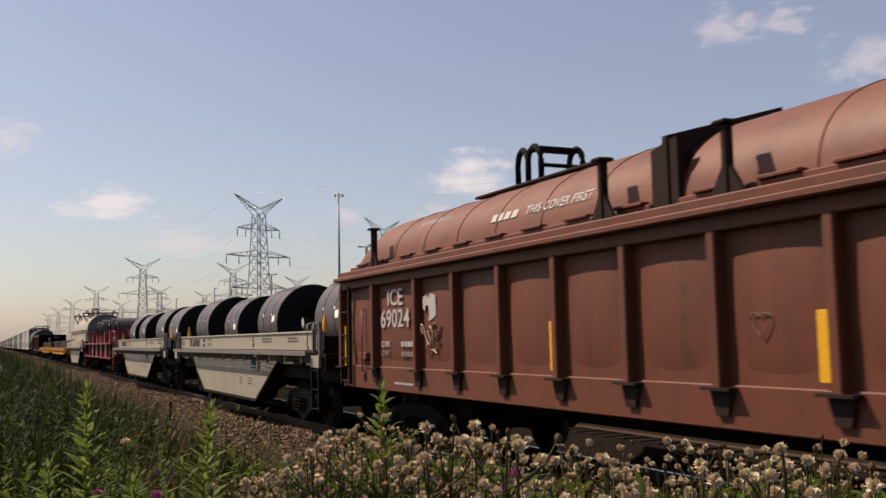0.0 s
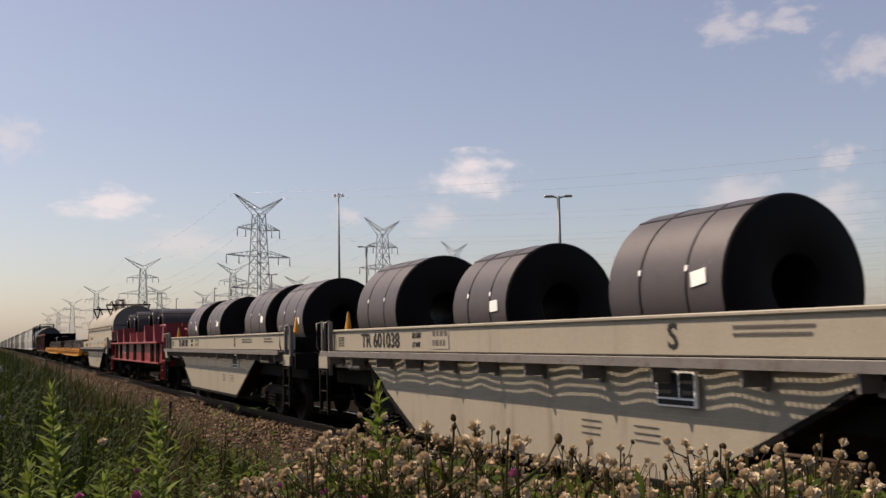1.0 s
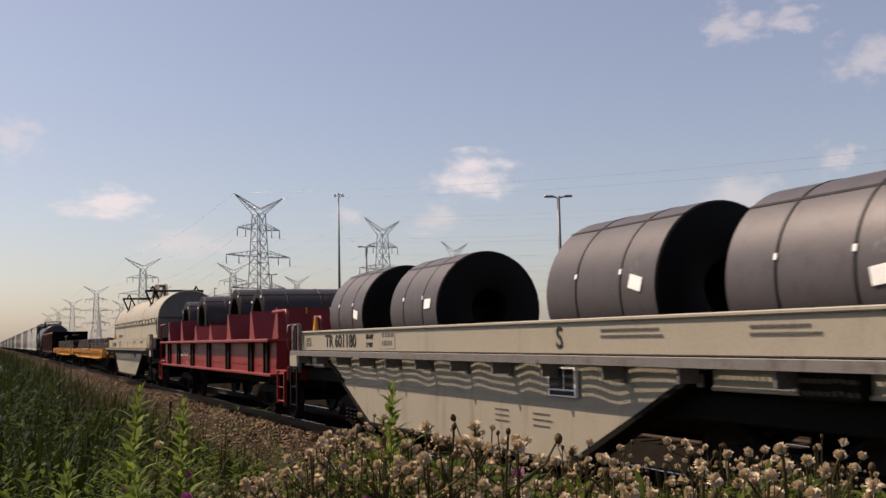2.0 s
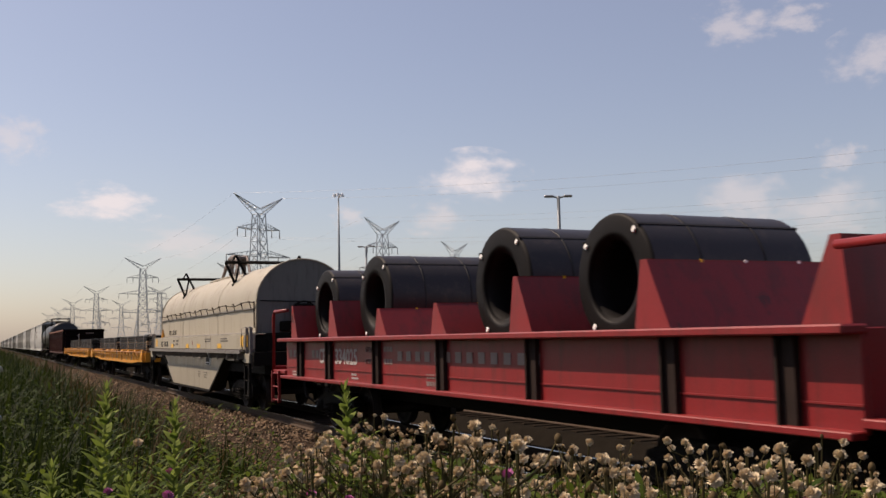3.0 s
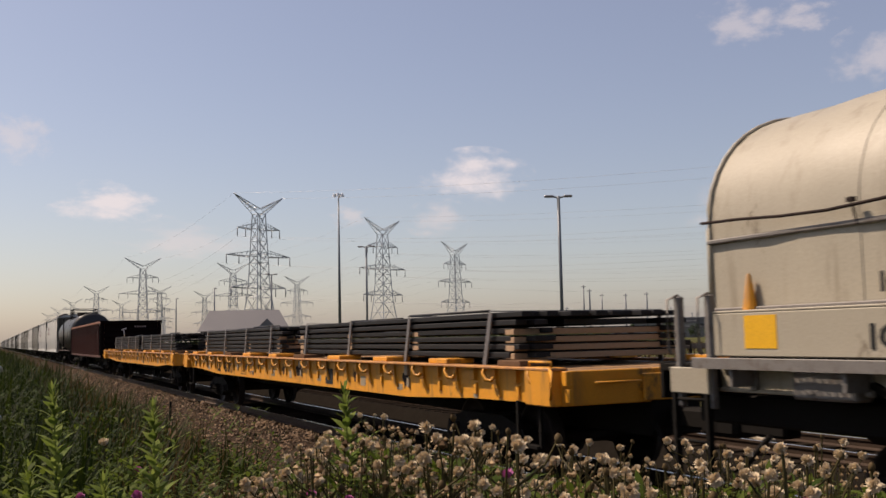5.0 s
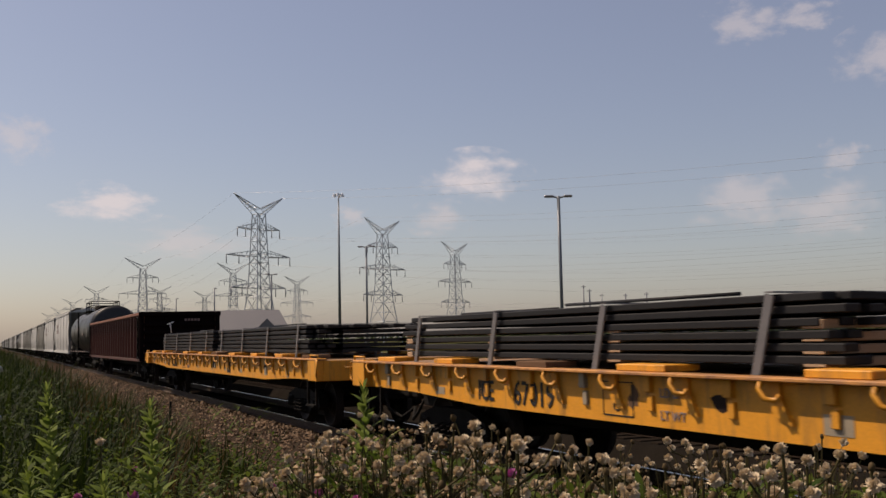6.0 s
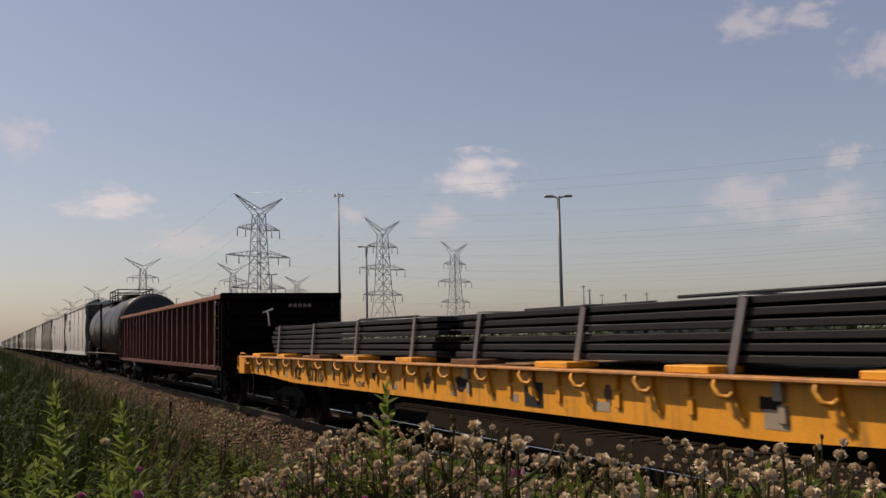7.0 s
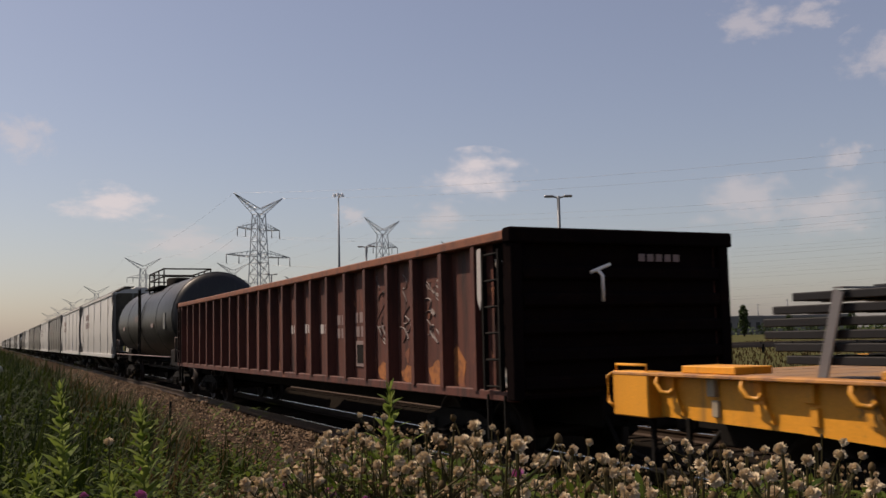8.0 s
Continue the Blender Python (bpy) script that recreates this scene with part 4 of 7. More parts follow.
# ---- red coil car with transverse cradles ----
def cradle_car():
    car = thing("cradle_coil_car", "bright red coil car with crosswise wedge cradles", "freight car")
    half = 7.25
    for sx in (-1, 1):
        s = Shape()
        s.box(sx * 1.46, sx * 1.40, -half, half, 1.0, 1.72, 0.01)
        part("side_sheet", s, RED, car)
        f = Shape()
        f.box(sx * 1.66, sx * 1.40, -half - 0.02, half + 0.02, 1.70, 1.775, 0.015)
        part("top_flange", f, RED, car)
        g = Shape()
        g.box(sx * 1.60, sx * 1.44, -half, half, 0.97, 1.03, 0.01)
        g.box(sx * 1.475, sx * 1.45, -half, half, 1.20, 1.215)
        part("bottom_flange", g, RED, car)
        for y in (6.12, 4.36, 2.0, -0.4, -2.8, -5.2, -6.6):
            r = Shape()
            r.plate([(y - 0.08, 1.0), (y + 0.08, 1.0), (y + 0.08, 1.70), (y - 0.08, 1.70)], sx * 1.52, sx * 1.45)
            r.box(sx * 1.56, sx * 1.45, y + 0.06, y + 0.09, 1.02, 1.70)
            part("stiffener", r, DARK_RUST, car, "dark grimy vertical stiffener")
    fl = Shape()
    fl.box(-1.46, 1.46, -half, half, 1.55, 1.68)
    part("deck", fl, RED, car)
    # wedge cradles between the coils
    for y, zt in ((7.12, 2.43), (4.62, 2.43), (2.25, 2.21), (0.06, 2.21), (-2.22, 2.43), (-4.70, 2.43), (-7.0, 2.43)):
        w = Shape()
        prof = [(y + (0.18 if y < 7 else 0.06), 1.70), (y + 0.04, zt), (y - 0.05, zt), (y - 0.40, 1.70)] if y > -6.5 else [(y + 0.40, 1.70), (y + 0.05, zt), (y - 0.05, zt), (y - 0.12, 1.70)]
        w.prism([(-1.36, zt - 0.10), (1.36, zt - 0.10), (1.36, zt), (-1.36, zt)], y - 0.055, y + 0.055)
        for (ya, za), (yb, zb) in ((prof[0], prof[1]), (prof[3], prof[2])):
            w.add([(-1.34, ya, za), (1.34, ya, za), (1.34, yb, zb), (-1.34, yb, zb)], [(0, 1, 2, 3)])
        cr = part("cradle", w, RED, car)
        for xx in (-1.38, 0.0, 1.34):
            gu = Shape()
            gu.plate(prof, xx, xx + 0.04)
            part("gusset", gu, RED, cr)
        for k, xx in enumerate((-0.75, -0.2, 0.5)):
            st = Shape()
            st.box(xx, xx + 0.035, y - 0.062, y - 0.05, zt - 0.13, zt + 0.006, m=None)
            part("scuff", st, PAPER if k else YELTAPE, cr)
    for s2 in (-1, 1):
        pl = Shape()
        pl.box(-1.5, 1.5, s2 * half, s2 * (half + 1.0), 1.05, 1.12, 0.01)
        pl.box(-1.5, 1.5, s2 * (half + 0.95), s2 * (half + 1.0), 0.92, 1.2, 0.01)
        part("end_platform", pl, RED, car)
        ew = Shape()
        ew.box(-1.4, 1.4, s2 * (half - 0.06), s2 * half, 1.1, 1.75, 0.01)
        part("end_wall", ew, RED, car)
        for sx in (-1, 1):
            h = Shape()
            yy = s2 * (half + 0.94)
            h.tube([(sx * 1.48, yy, 0.95), (sx * 1.48, yy, 2.24), (sx * 1.48, yy - s2 * 0.09, 2.34), (sx * 1.48, s2 * (half - 0.15), 2.34)], 0.036, 8)
            h.tube([(sx * 0.75, yy, 1.1), (sx * 0.75, yy, 2.12), (sx * 0.75, yy - s2 * 0.08, 2.2), (sx * 0.75, s2 * (half + 0.45), 2.2), (sx * 0.75, s2 * (half + 0.4), 2.1), (sx * 0.75, s2 * (half + 0.4), 1.1)], 0.032, 8)
            part("handrail", h, RED, car)
            ladder(car, sx * 1.52, s2 * (half + 0.62), 0.45, 1.1, 0.5, RED, 3)
        coupler(car, s2 * (half + 0.6), s2)
        truck(car, s2 * 5.3, True)
    centre_sill(car, half, 0.62, 1.0)
    x = -1.465
    lettering("CP", 5.06, 1.31, x, 0.37, LETTERW, car, squeeze=0.85)
    lettering("334025", 4.16, 1.31, x, 0.37, LETTERW, car, squeeze=1.05)
    lettering("LD LMT", 2.62, 1.52, x, 0.12, LETTERG, car, squeeze=0.7)
    lettering("LT WT", 2.62, 1.33, x, 0.12, LETTERG, car, squeeze=0.7)
    bars(1, 1.8, 1.53, x, 0.4, 0.08, 0.05, LETTERG, car)
    bars(1, 1.8, 1.34, x, 0.4, 0.08, 0.05, LETTERG, car)
    for k, yy in enumerate([1.24 - 0.33 * n for n in range(13)] + [7.0, 6.72, 6.4, 5.5, 5.25]):
        q = Shape()
        q.box(x - 0.004, x, yy - 0.17, yy, 1.40, 1.54)
        part("pale_patch", q, LETTERG, car, "faded grey square")
    bars(2, 0.2, 1.17, x, 0.5, 0.06, 0.04, LETTERG, car)
    bars(2, 6.8, 1.10, x, 0.8, 0.03, 0.03, LETTERW, car)
    bars(2, 3.3, 1.13, x, 0.3, 0.03, 0.03, LETTERW, car)
    return car


# ---- yellow flat car ----
SILL = 1.475     # half width over the side sills


def flat_car(number, half):
    car = thing("flat_car", "worn yellow flat car carrying strapped bundles of dark steel bar", "freight car")
    rng = random.Random(len(number) + int(half * 10))
    for sx in (-1, 1):
        s = Shape()
        s.plate([(-half, 1.36), (half, 1.36), (half, 1.0), (half - 2.2, 0.97), (half - 4.2, 0.89), (-half + 4.2, 0.89), (-half + 2.2, 0.97), (-half, 1.0)], sx * SILL, sx * (SILL - 0.04))
        part("side_sill", s, YELLOW, car)
        f = Shape()
        f.box(sx * 1.62, sx * 1.40, -half, half, 1.355, 1.385, 0.006)
        part("deck_edge", f, mat("rusty_yellow_edge", (0.42, 0.19, 0.05), 0.6, 0, 0.3, 2.5, 0.2, (0.16, 0.08, 0.05), 0.5), car)
        n = int(2 * half / 1.07)
        for k in range(n):
            y = half - 0.75 - k * 1.07
            p = Shape()
            p.plate([(y - 0.045, 1.355), (y + 0.075, 1.355), (y + 0.06, 1.22), (y + 0.04, 1.10), (y - 0.16, 1.02), (y - 0.09, 1.14), (y - 0.05, 1.24)], sx * (SILL + 0.035), sx * (SILL - 0.01))
            p.tube([(sx * 1.59, y + 0.05, 1.37), (sx * 1.62, y + 0.06, 1.30), (sx * 1.60, y + 0.02, 1.22), (sx * 1.57, y - 0.06, 1.21), (sx * 1.55, y - 0.09, 1.25)], 0.022, 6)
            part("stake_pocket", p, YELLOW, car)
            ip = Shape()
            ip.box(sx * (SILL + 0.05), sx * (SILL - 0.01), y - 0.585, y - 0.485, 1.20, 1.355, 0.008)
            ip.box(sx * (SILL + 0.03), sx * (SILL - 0.01), y - 0.60, y - 0.52, 1.03, 1.17, 0.006)
            part("lading_bracket", ip, YELLOW if k % 5 else BARE, car)
            if rng.random() < 0.45:
                gr = Shape()
                n = 11
                ws, hs = rng.uniform(0.08, 0.2), rng.uniform(0.08, 0.16)
                aa = [rng.uniform(0.5, 1.1) for _ in range(n)]
                yc = y - rng.uniform(0.2, 0.6)
                gr.plate([(yc + ws * aa[i] * math.cos(2 * math.pi * i / n), 1.14 + hs * aa[i] * math.sin(2 * math.pi * i / n)) for i in range(n)], sx * (SILL + 0.0015), sx * (SILL - 0.0015))
                part("grime", gr, WOOD if rng.random() < 0.5 else DARK_RUST, car, "dark grime stain")
            if k % 2 == 0:
                wd = Shape()
                ya = y - rng.uniform(0.2, 0.5)
                wd.box(sx * 1.50, sx * 1.1, ya - 0.42, ya + rng.uniform(0.1, 0.35), 1.385, 1.45, 0.008)
                part("bearing_block", wd, YELLOW if rng.random() < 0.75 else WOOD, car)
        for k in range(7):
            y = half - (3.4, 9.6, 11.4, 13.1, 15.2, 17.0, 19.2)[k] + rng.uniform(-0.3, 0.3)
            q = Shape()
            q.box(sx * (SILL + 0.004), sx * SILL, y - rng.uniform(0.06, 0.16), y + rng.uniform(0.04, 0.14), 0.98, 1.06 + rng.uniform(0, 0.08))
            part("scuff", q, BARE, car, "patch of scuffed pale primer")
        for s2 in (-1, 1):
            c = Shape()
            c.box(sx * 1.615, sx * 1.42, s2 * (half - 0.02), s2 * (half - 0.56), 0.98, 1.392, 0.012)
            c.tube([(sx * 1.61, s2 * (half - 0.03), 1.06), (sx * 1.63, s2 * (half + 0.03), 1.1), (sx * 1.63, s2 * (half + 0.03), 1.34), (sx * 1.61, s2 * (half - 0.02), 1.37)], 0.018, 6)
            c.tube([(sx * 1.58, s2 * (half - 0.04), 1.38), (sx * 1.58, s2 * (half - 0.04), 1.45), (sx * 1.58, s2 * (half - 0.5), 1.45), (sx * 1.58, s2 * (half - 0.5), 1.38)], 0.014, 6)
            part("corner_post", c, YELLOW, car)
    nb = 46
    deckmat = mat("worn_yellow_deck", (0.24, 0.13, 0.05), 0.7, 0, 0.3, 2, 0.2, (0.17, 0.11, 0.07), 0.5)
    for k in range(nb):
        y = -half + 2 * half * (k + 0.5) / nb
        d = Shape()
        d.box(-1.44, 1.44, y - half / nb * 0.96, y + half / nb * 0.96, 1.28, 1.352 - rng.uniform(0, 0.006))
        part("deck_board", d, deckmat, car)
    for s2 in (-1, 1):
        e = Shape()
        e.box(-1.46, 1.46, s2 * (half - 0.003), s2 * (half - 0.06), 0.98, 1.352, 0.01)
        e.box(-0.45, 0.45, s2 * (half + 0.04), s2 * half, 1.0, 1.3, 0.01)
        e.tube([(-1.1, s2 * (half + 0.06), 1.22), (-0.5, s2 * (half + 0.06), 1.22)], 0.015, 6)
        part("end_sill", e, YELLOW, car)
        coupler(car, s2 * half, s2)
        truck(car, s2 * (half - 2.6), True)
        st = Shape()
        for yy in (half - 0.45, half - 0.95):
            st.box(-1.5, -1.46, s2 * yy - 0.02, s2 * yy + 0.02, 0.5, 1.0)
        st.box(-1.54, -1.44, s2 * (half - 0.45), s2 * (half - 0.95), 0.5, 0.53)
        part("step", st, UNDER, car)
    centre_sill(car, half, 0.60, 1.28)
    lettering("ICE", half - 4.25, 0.97, -SILL - 0.007, 0.34, LETTER, car, squeeze=0.85)
    lettering(number, half - 5.15, 0.96, -SILL - 0.007, 0.38, LETTER, car, squeeze=0.95)
    o = Shape()
    for z in (0.95, 1.27):
        o.box(-SILL - 0.006, -SILL, half - 7.45, half - 6.95, z, z + 0.012)
    for y in (half - 7.45, half - 6.962):
        o.box(-SILL - 0.006, -SILL, y, y + 0.012, 0.95, 1.27)
    part("panel_outline", o, LETTER, car)
    lettering("C", half - 7.12, 1.0, -SILL - 0.005, 0.15, LETTER, car)
    lettering("LD LMT", half - 7.85, 1.16, -SILL - 0.005, 0.12, LETTERG, car)
    lettering("LT WT", half - 7.85, 0.96, -SILL - 0.005, 0.12, LETTERG, car)
    w = Shape()
    w.box(-SILL - 0.007, -SILL, -half + 7.6, -half + 8.0, 0.95, 1.22)
    part("data_plate", w, LETTER, car)
    return car


def bar_bundle(y_len, layers, seed, gap_low=0):
    """A strapped stack of long dark steel bars on timber dunnage; rests at z 1.45."""
    rng = random.Random(seed)
    b = thing("bar_bundle", "strapped stack of long dark steel bars on timber dunnage", "steel bars")
    h = y_len / 2
    z = 0.0
    pitch = 0.098
    for k in range(layers):
        if k < gap_low:
            for q in range(int(y_len / 2.6) + 1):
                yy = -h + 0.35 + q * (y_len - 0.7) / max(1, int(y_len / 2.6))
                t = Shape()
                t.box(-1.24, 1.24, yy - 0.11, yy + 0.11, z, z + 0.072, 0.006)
                part("dunnage", t, WOODEND, b)
        for j in range(14):
            x = -1.17 + j * 0.18
            e1, e2 = rng.uniform(0, 0.35), rng.uniform(0, 0.5)
            s = Shape()
            wj = rng.uniform(-0.012, 0.012)
            s.box(x - 0.078 + wj, x + 0.078 + wj, -h + e1, h - e2, z + 0.020, z + 0.020 + 0.066, 0.008)
            if j in (0, 1, 2, 12, 13) or k == layers - 1:
                part("bar", s, PIPE, b)
            elif j == 6:
                s2 = Shape()
                s2.box(x - 0.4, x + 0.85, -h + 0.3, h - 0.4, z + 0.02, z + 0.086)
                part("bar", s2, PIPE, b)
        z += pitch
    n = max(3, int(y_len / 2.7) + 1)
    for q in range(n):
        yy = -h + 0.9 + q * (y_len - 1.6) / (n - 1)
        lean = 0.30
        s = Shape()
        s.box(-1.30, -1.28, yy - 0.045, yy + 0.045, -0.28, z + 0.01, m=Matrix.Translation((0, yy, 0)) @ Matrix.Rotation(lean, 4, "X") @ Matrix.Translation((0, -yy, 0)))
        yt = yy - lean * z
        s.box(-1.30, 1.30, yt - 0.045, yt + 0.045, z + 0.0, z + 0.012)
        s.box(1.28, 1.30, yt - 0.045, yt + 0.045, -0.1, z + 0.01)
        part("band", s, BAND, b, "grey steel band")
    for q in range(2):
        t = Shape()
        y0 = -h + 1.5 + q * y_len * 0.45
        t.tube([(-0.9 + q * 0.5, y0, z + 0.03), (-0.7 + q * 0.5, y0 + 3.2, z + 0.05)], 0.02, 6)
        part("loose_bar", t, PIPE, b)
    return b


# ---- open gondola (rusted brown) ----
def open_gondola(half):
    car = thing("open_gondola", "rusted brown ribbed open gondola with peeling paint", "freight car")
    for sx in (-1, 1):
        s = Shape()
        s.box(sx * 1.43, sx * 1.40, -half, half, 1.05, 2.85)
        part("side_sheet", s, GONDOLA, car)
        t = Shape()
        t.box(sx * 1.60, sx * 1.42, -half, half, 2.84, 2.96, 0.015)
        part("top_chord", t, GONDLIGHT, car)
        b = Shape()
        b.box(sx * 1.56, sx * 1.46, -half, half, 0.98, 1.10, 0.012)
        part("side_sill", b, GONDOLA, car)
        rib = Shape()
        rib.prism([(sx * 1.42, -0.075), (sx * 1.585, -0.05), (sx * 1.585, 0.05), (sx * 1.42, 0.075)], 0, 1)
        rib.v = [(x, z, 1.08 + 1.76 * y) for x, y, z in rib.v]
        me = rib.mesh("rib")
        n = 22
        for k in range(n):
            y = half - 0.6 - k * (2 * half - 1.5) / (n - 1)
            part("rib", me, GONDOLA, car, "", pose(0, y, 0))
    rng = random.Random(4)
    for k in range(34):
        low = k % 3 != 0
        y = -half + 0.3 + (2 * half - 1.0) * rng.random() ** (1.6 if low else 2.4)
        zc = rng.uniform(1.12, 1.5) if low else rng.uniform(1.6, 2.7)
        w, h = rng.uniform(0.04, 0.16), rng.uniform(0.05, 0.22)
        q = Shape()
        n = 15
        a = [rng.uniform(0.35, 1.15) for _ in range(n)]
        q.plate([(y + w * a[i] * math.cos(2 * math.pi * i / n), zc + h * a[i] * math.sin(2 * math.pi * i / n)) for i in range(n)], -1.434, -1.429)
        part("paint_patch", q, GONDLIGHT if low or k % 2 else LETTERG, car, "flaking paint patch")
    # stencilled number and tags, panel by panel between the ribs
    pitch = (2 * half - 1.5) / 21
    for q, (zz, rows) in enumerate(((1.86, 1), (1.86, 1), (1.84, 1), (1.98, 2), (2.0, 2))):
        bars(rows, half - 0.6 - (12 + q) * pitch - 0.16, zz, -1.435, 0.62, 0.17, 0.06, LETTERW if q < 3 else LETTERG, car, rng=random.Random(90 + q))
    for q, (col, zz) in enumerate(((GONDLIGHT, 1.9), (LETTERG, 1.75), (GONDLIGHT, 1.95))):
        pc = Shape()
        yc = half - 0.6 - (q + 0.5) * pitch
        pc.plate([(yc + 0.30, zz - 0.35), (yc + 0.28, zz + 0.5), (yc + 0.05, zz + 0.42), (yc - 0.25, zz + 0.55), (yc - 0.30, zz - 0.2), (yc, zz - 0.42)], -1.434, -1.429)
        part("paint_patch", pc, col, car, "faded sprayed patch")
    rt = random.Random(12)
    for q in (17, 18, 19):
        yc = half - 0.6 - (q + 0.5) * pitch
        for k in range(9 if q < 19 else 13):
            tg = Shape()
            z0, y0, ph = rt.uniform(1.75, 2.6), yc + rt.uniform(-0.22, 0.22), rt.uniform(0, 6)
            tg.tube([(-1.434, y0 + 0.10 * math.sin(1.1 * a + ph) + 0.02 * a, z0 + 0.12 * math.sin(0.7 * a + 2 * ph)) for a in (0.5 * n for n in range(9))], rt.uniform(0.006, 0.015), 4)
            part("scrawl", tg, FADEGREY, car, "faded grey scrawl")
    for q, (zz, w, h) in enumerate(((1.33, 0.32, 0.26), (1.24, 0.25, 0.16), (1.2, 0.30, 0.12), (1.22, 0.28, 0.14))):
        yc = half - 0.6 - (20 - q + (0.5 if q else 0.1)) * pitch
        fl = Shape()
        fl.plate([(yc + w * (1 + 0.2 * math.sin(5 * a)) * math.cos(a), zz + h * (1 + 0.25 * math.sin(4 * a + q)) * math.sin(a)) for a in (2 * math.pi * n / 14 for n in range(14))], -1.434, -1.4285)
        part("rust_patch", fl, RUSTBRIGHT, car, "bright orange rust patch")
    dp = Shape()
    dy = half - 0.6 - 16.5 * pitch
    dp.box(-1.45, -1.43, dy - 0.28, dy + 0.28, 1.28, 1.70, 0.004)
    part("data_plate", dp, LETTERG, car, "worn framed data plate")
    dk = Shape()
    dk.box(-1.456, -1.45, dy - 0.22, dy + 0.22, 1.34, 1.64)
    part("data_panel", dk, UNDER, car)
    ws = Shape()
    ys = -half + 0.62
    ws.plate([(ys + 0.12, 2.78), (ys + 0.02, 2.80), (ys - 0.02, 2.35), (ys + 0.06, 2.05), (ys + 0.13, 2.2)], -1.60, -1.592)
    ws.plate([(ys - 0.30, 2.62), (ys - 0.10, 2.66), (ys - 0.22, 2.35)], -1.47, -1.462)
    ws.plate([(ys - 0.16, 1.62), (ys - 0.30, 1.35), (ys - 0.38, 1.12), (ys - 0.18, 1.18)], -1.47, -1.462)
    part("worn_patch", ws, LETTERW, car, "chipped white paint")
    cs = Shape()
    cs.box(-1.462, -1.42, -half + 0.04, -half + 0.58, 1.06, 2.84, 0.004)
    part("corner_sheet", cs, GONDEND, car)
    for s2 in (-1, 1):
        # Walls, ribs and chord of the ends carry their shade in the paint.
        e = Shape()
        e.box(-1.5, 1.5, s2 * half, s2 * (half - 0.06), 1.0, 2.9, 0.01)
        part("end_wall", e, GONDEND, car, "ribbed brown end wall with shade in its colour")
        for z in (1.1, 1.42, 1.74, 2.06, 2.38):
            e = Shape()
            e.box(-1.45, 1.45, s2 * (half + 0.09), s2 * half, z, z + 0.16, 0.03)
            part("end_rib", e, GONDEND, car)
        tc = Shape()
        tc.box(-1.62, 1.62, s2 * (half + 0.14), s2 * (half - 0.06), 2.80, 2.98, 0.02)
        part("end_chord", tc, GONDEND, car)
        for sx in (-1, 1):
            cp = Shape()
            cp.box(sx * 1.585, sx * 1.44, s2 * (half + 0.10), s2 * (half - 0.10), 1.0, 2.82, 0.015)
            # Post on the end away from the sun takes the shaded brown.
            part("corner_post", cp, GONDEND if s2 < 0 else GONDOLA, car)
        ladder(car, -1.60, s2 * (half - 0.36), 1.1, 2.75, 0.40, DARK_RUST if s2 > 0 else UNDER, 6)
        coupler(car, s2 * half, s2)
        truck(car, s2 * (half - 2.4), True)
        st = Shape()
        st.box(-1.58, -1.52, s2 * (half - 0.15), s2 * (half - 0.18), 0.5, 1.05)
        st.box(-1.58, -1.52, s2 * (half - 0.57), s2 * (half - 0.60), 0.5, 1.05)
        st.box(-1.58, -1.50, s2 * (half - 0.15), s2 * (half - 0.60), 0.48, 0.51)
        part("step", st, UNDER, car)
    gr = Shape()
    gr.tube([(-0.45, -half - 0.14, 2.5), (-0.42, -half - 0.2, 2.42), (-0.38, -half - 0.14, 2.12)], 0.022, 6)
    gr.tube([(-0.55, -half - 0.14, 2.46), (-0.28, -half - 0.16, 2.56)], 0.022, 6)
    part("brake_handle", gr, PAPER, car, "pale brake handle")
    eb = Shape()
    for k in range(5):
        eb.box(0.15 + k * 0.13, 0.24 + k * 0.13, -half - 0.145, -half - 0.14, 2.60, 2.69)
    part("end_stencil", eb, LETTERG, car)
    fl = Shape()
    fl.box(-1.40, 1.40, -half, half, 1.05, 1.15)
    part("floor", fl, DARK_RUST, car)
    centre_sill(car, half, 0.62, 1.05)
    return car


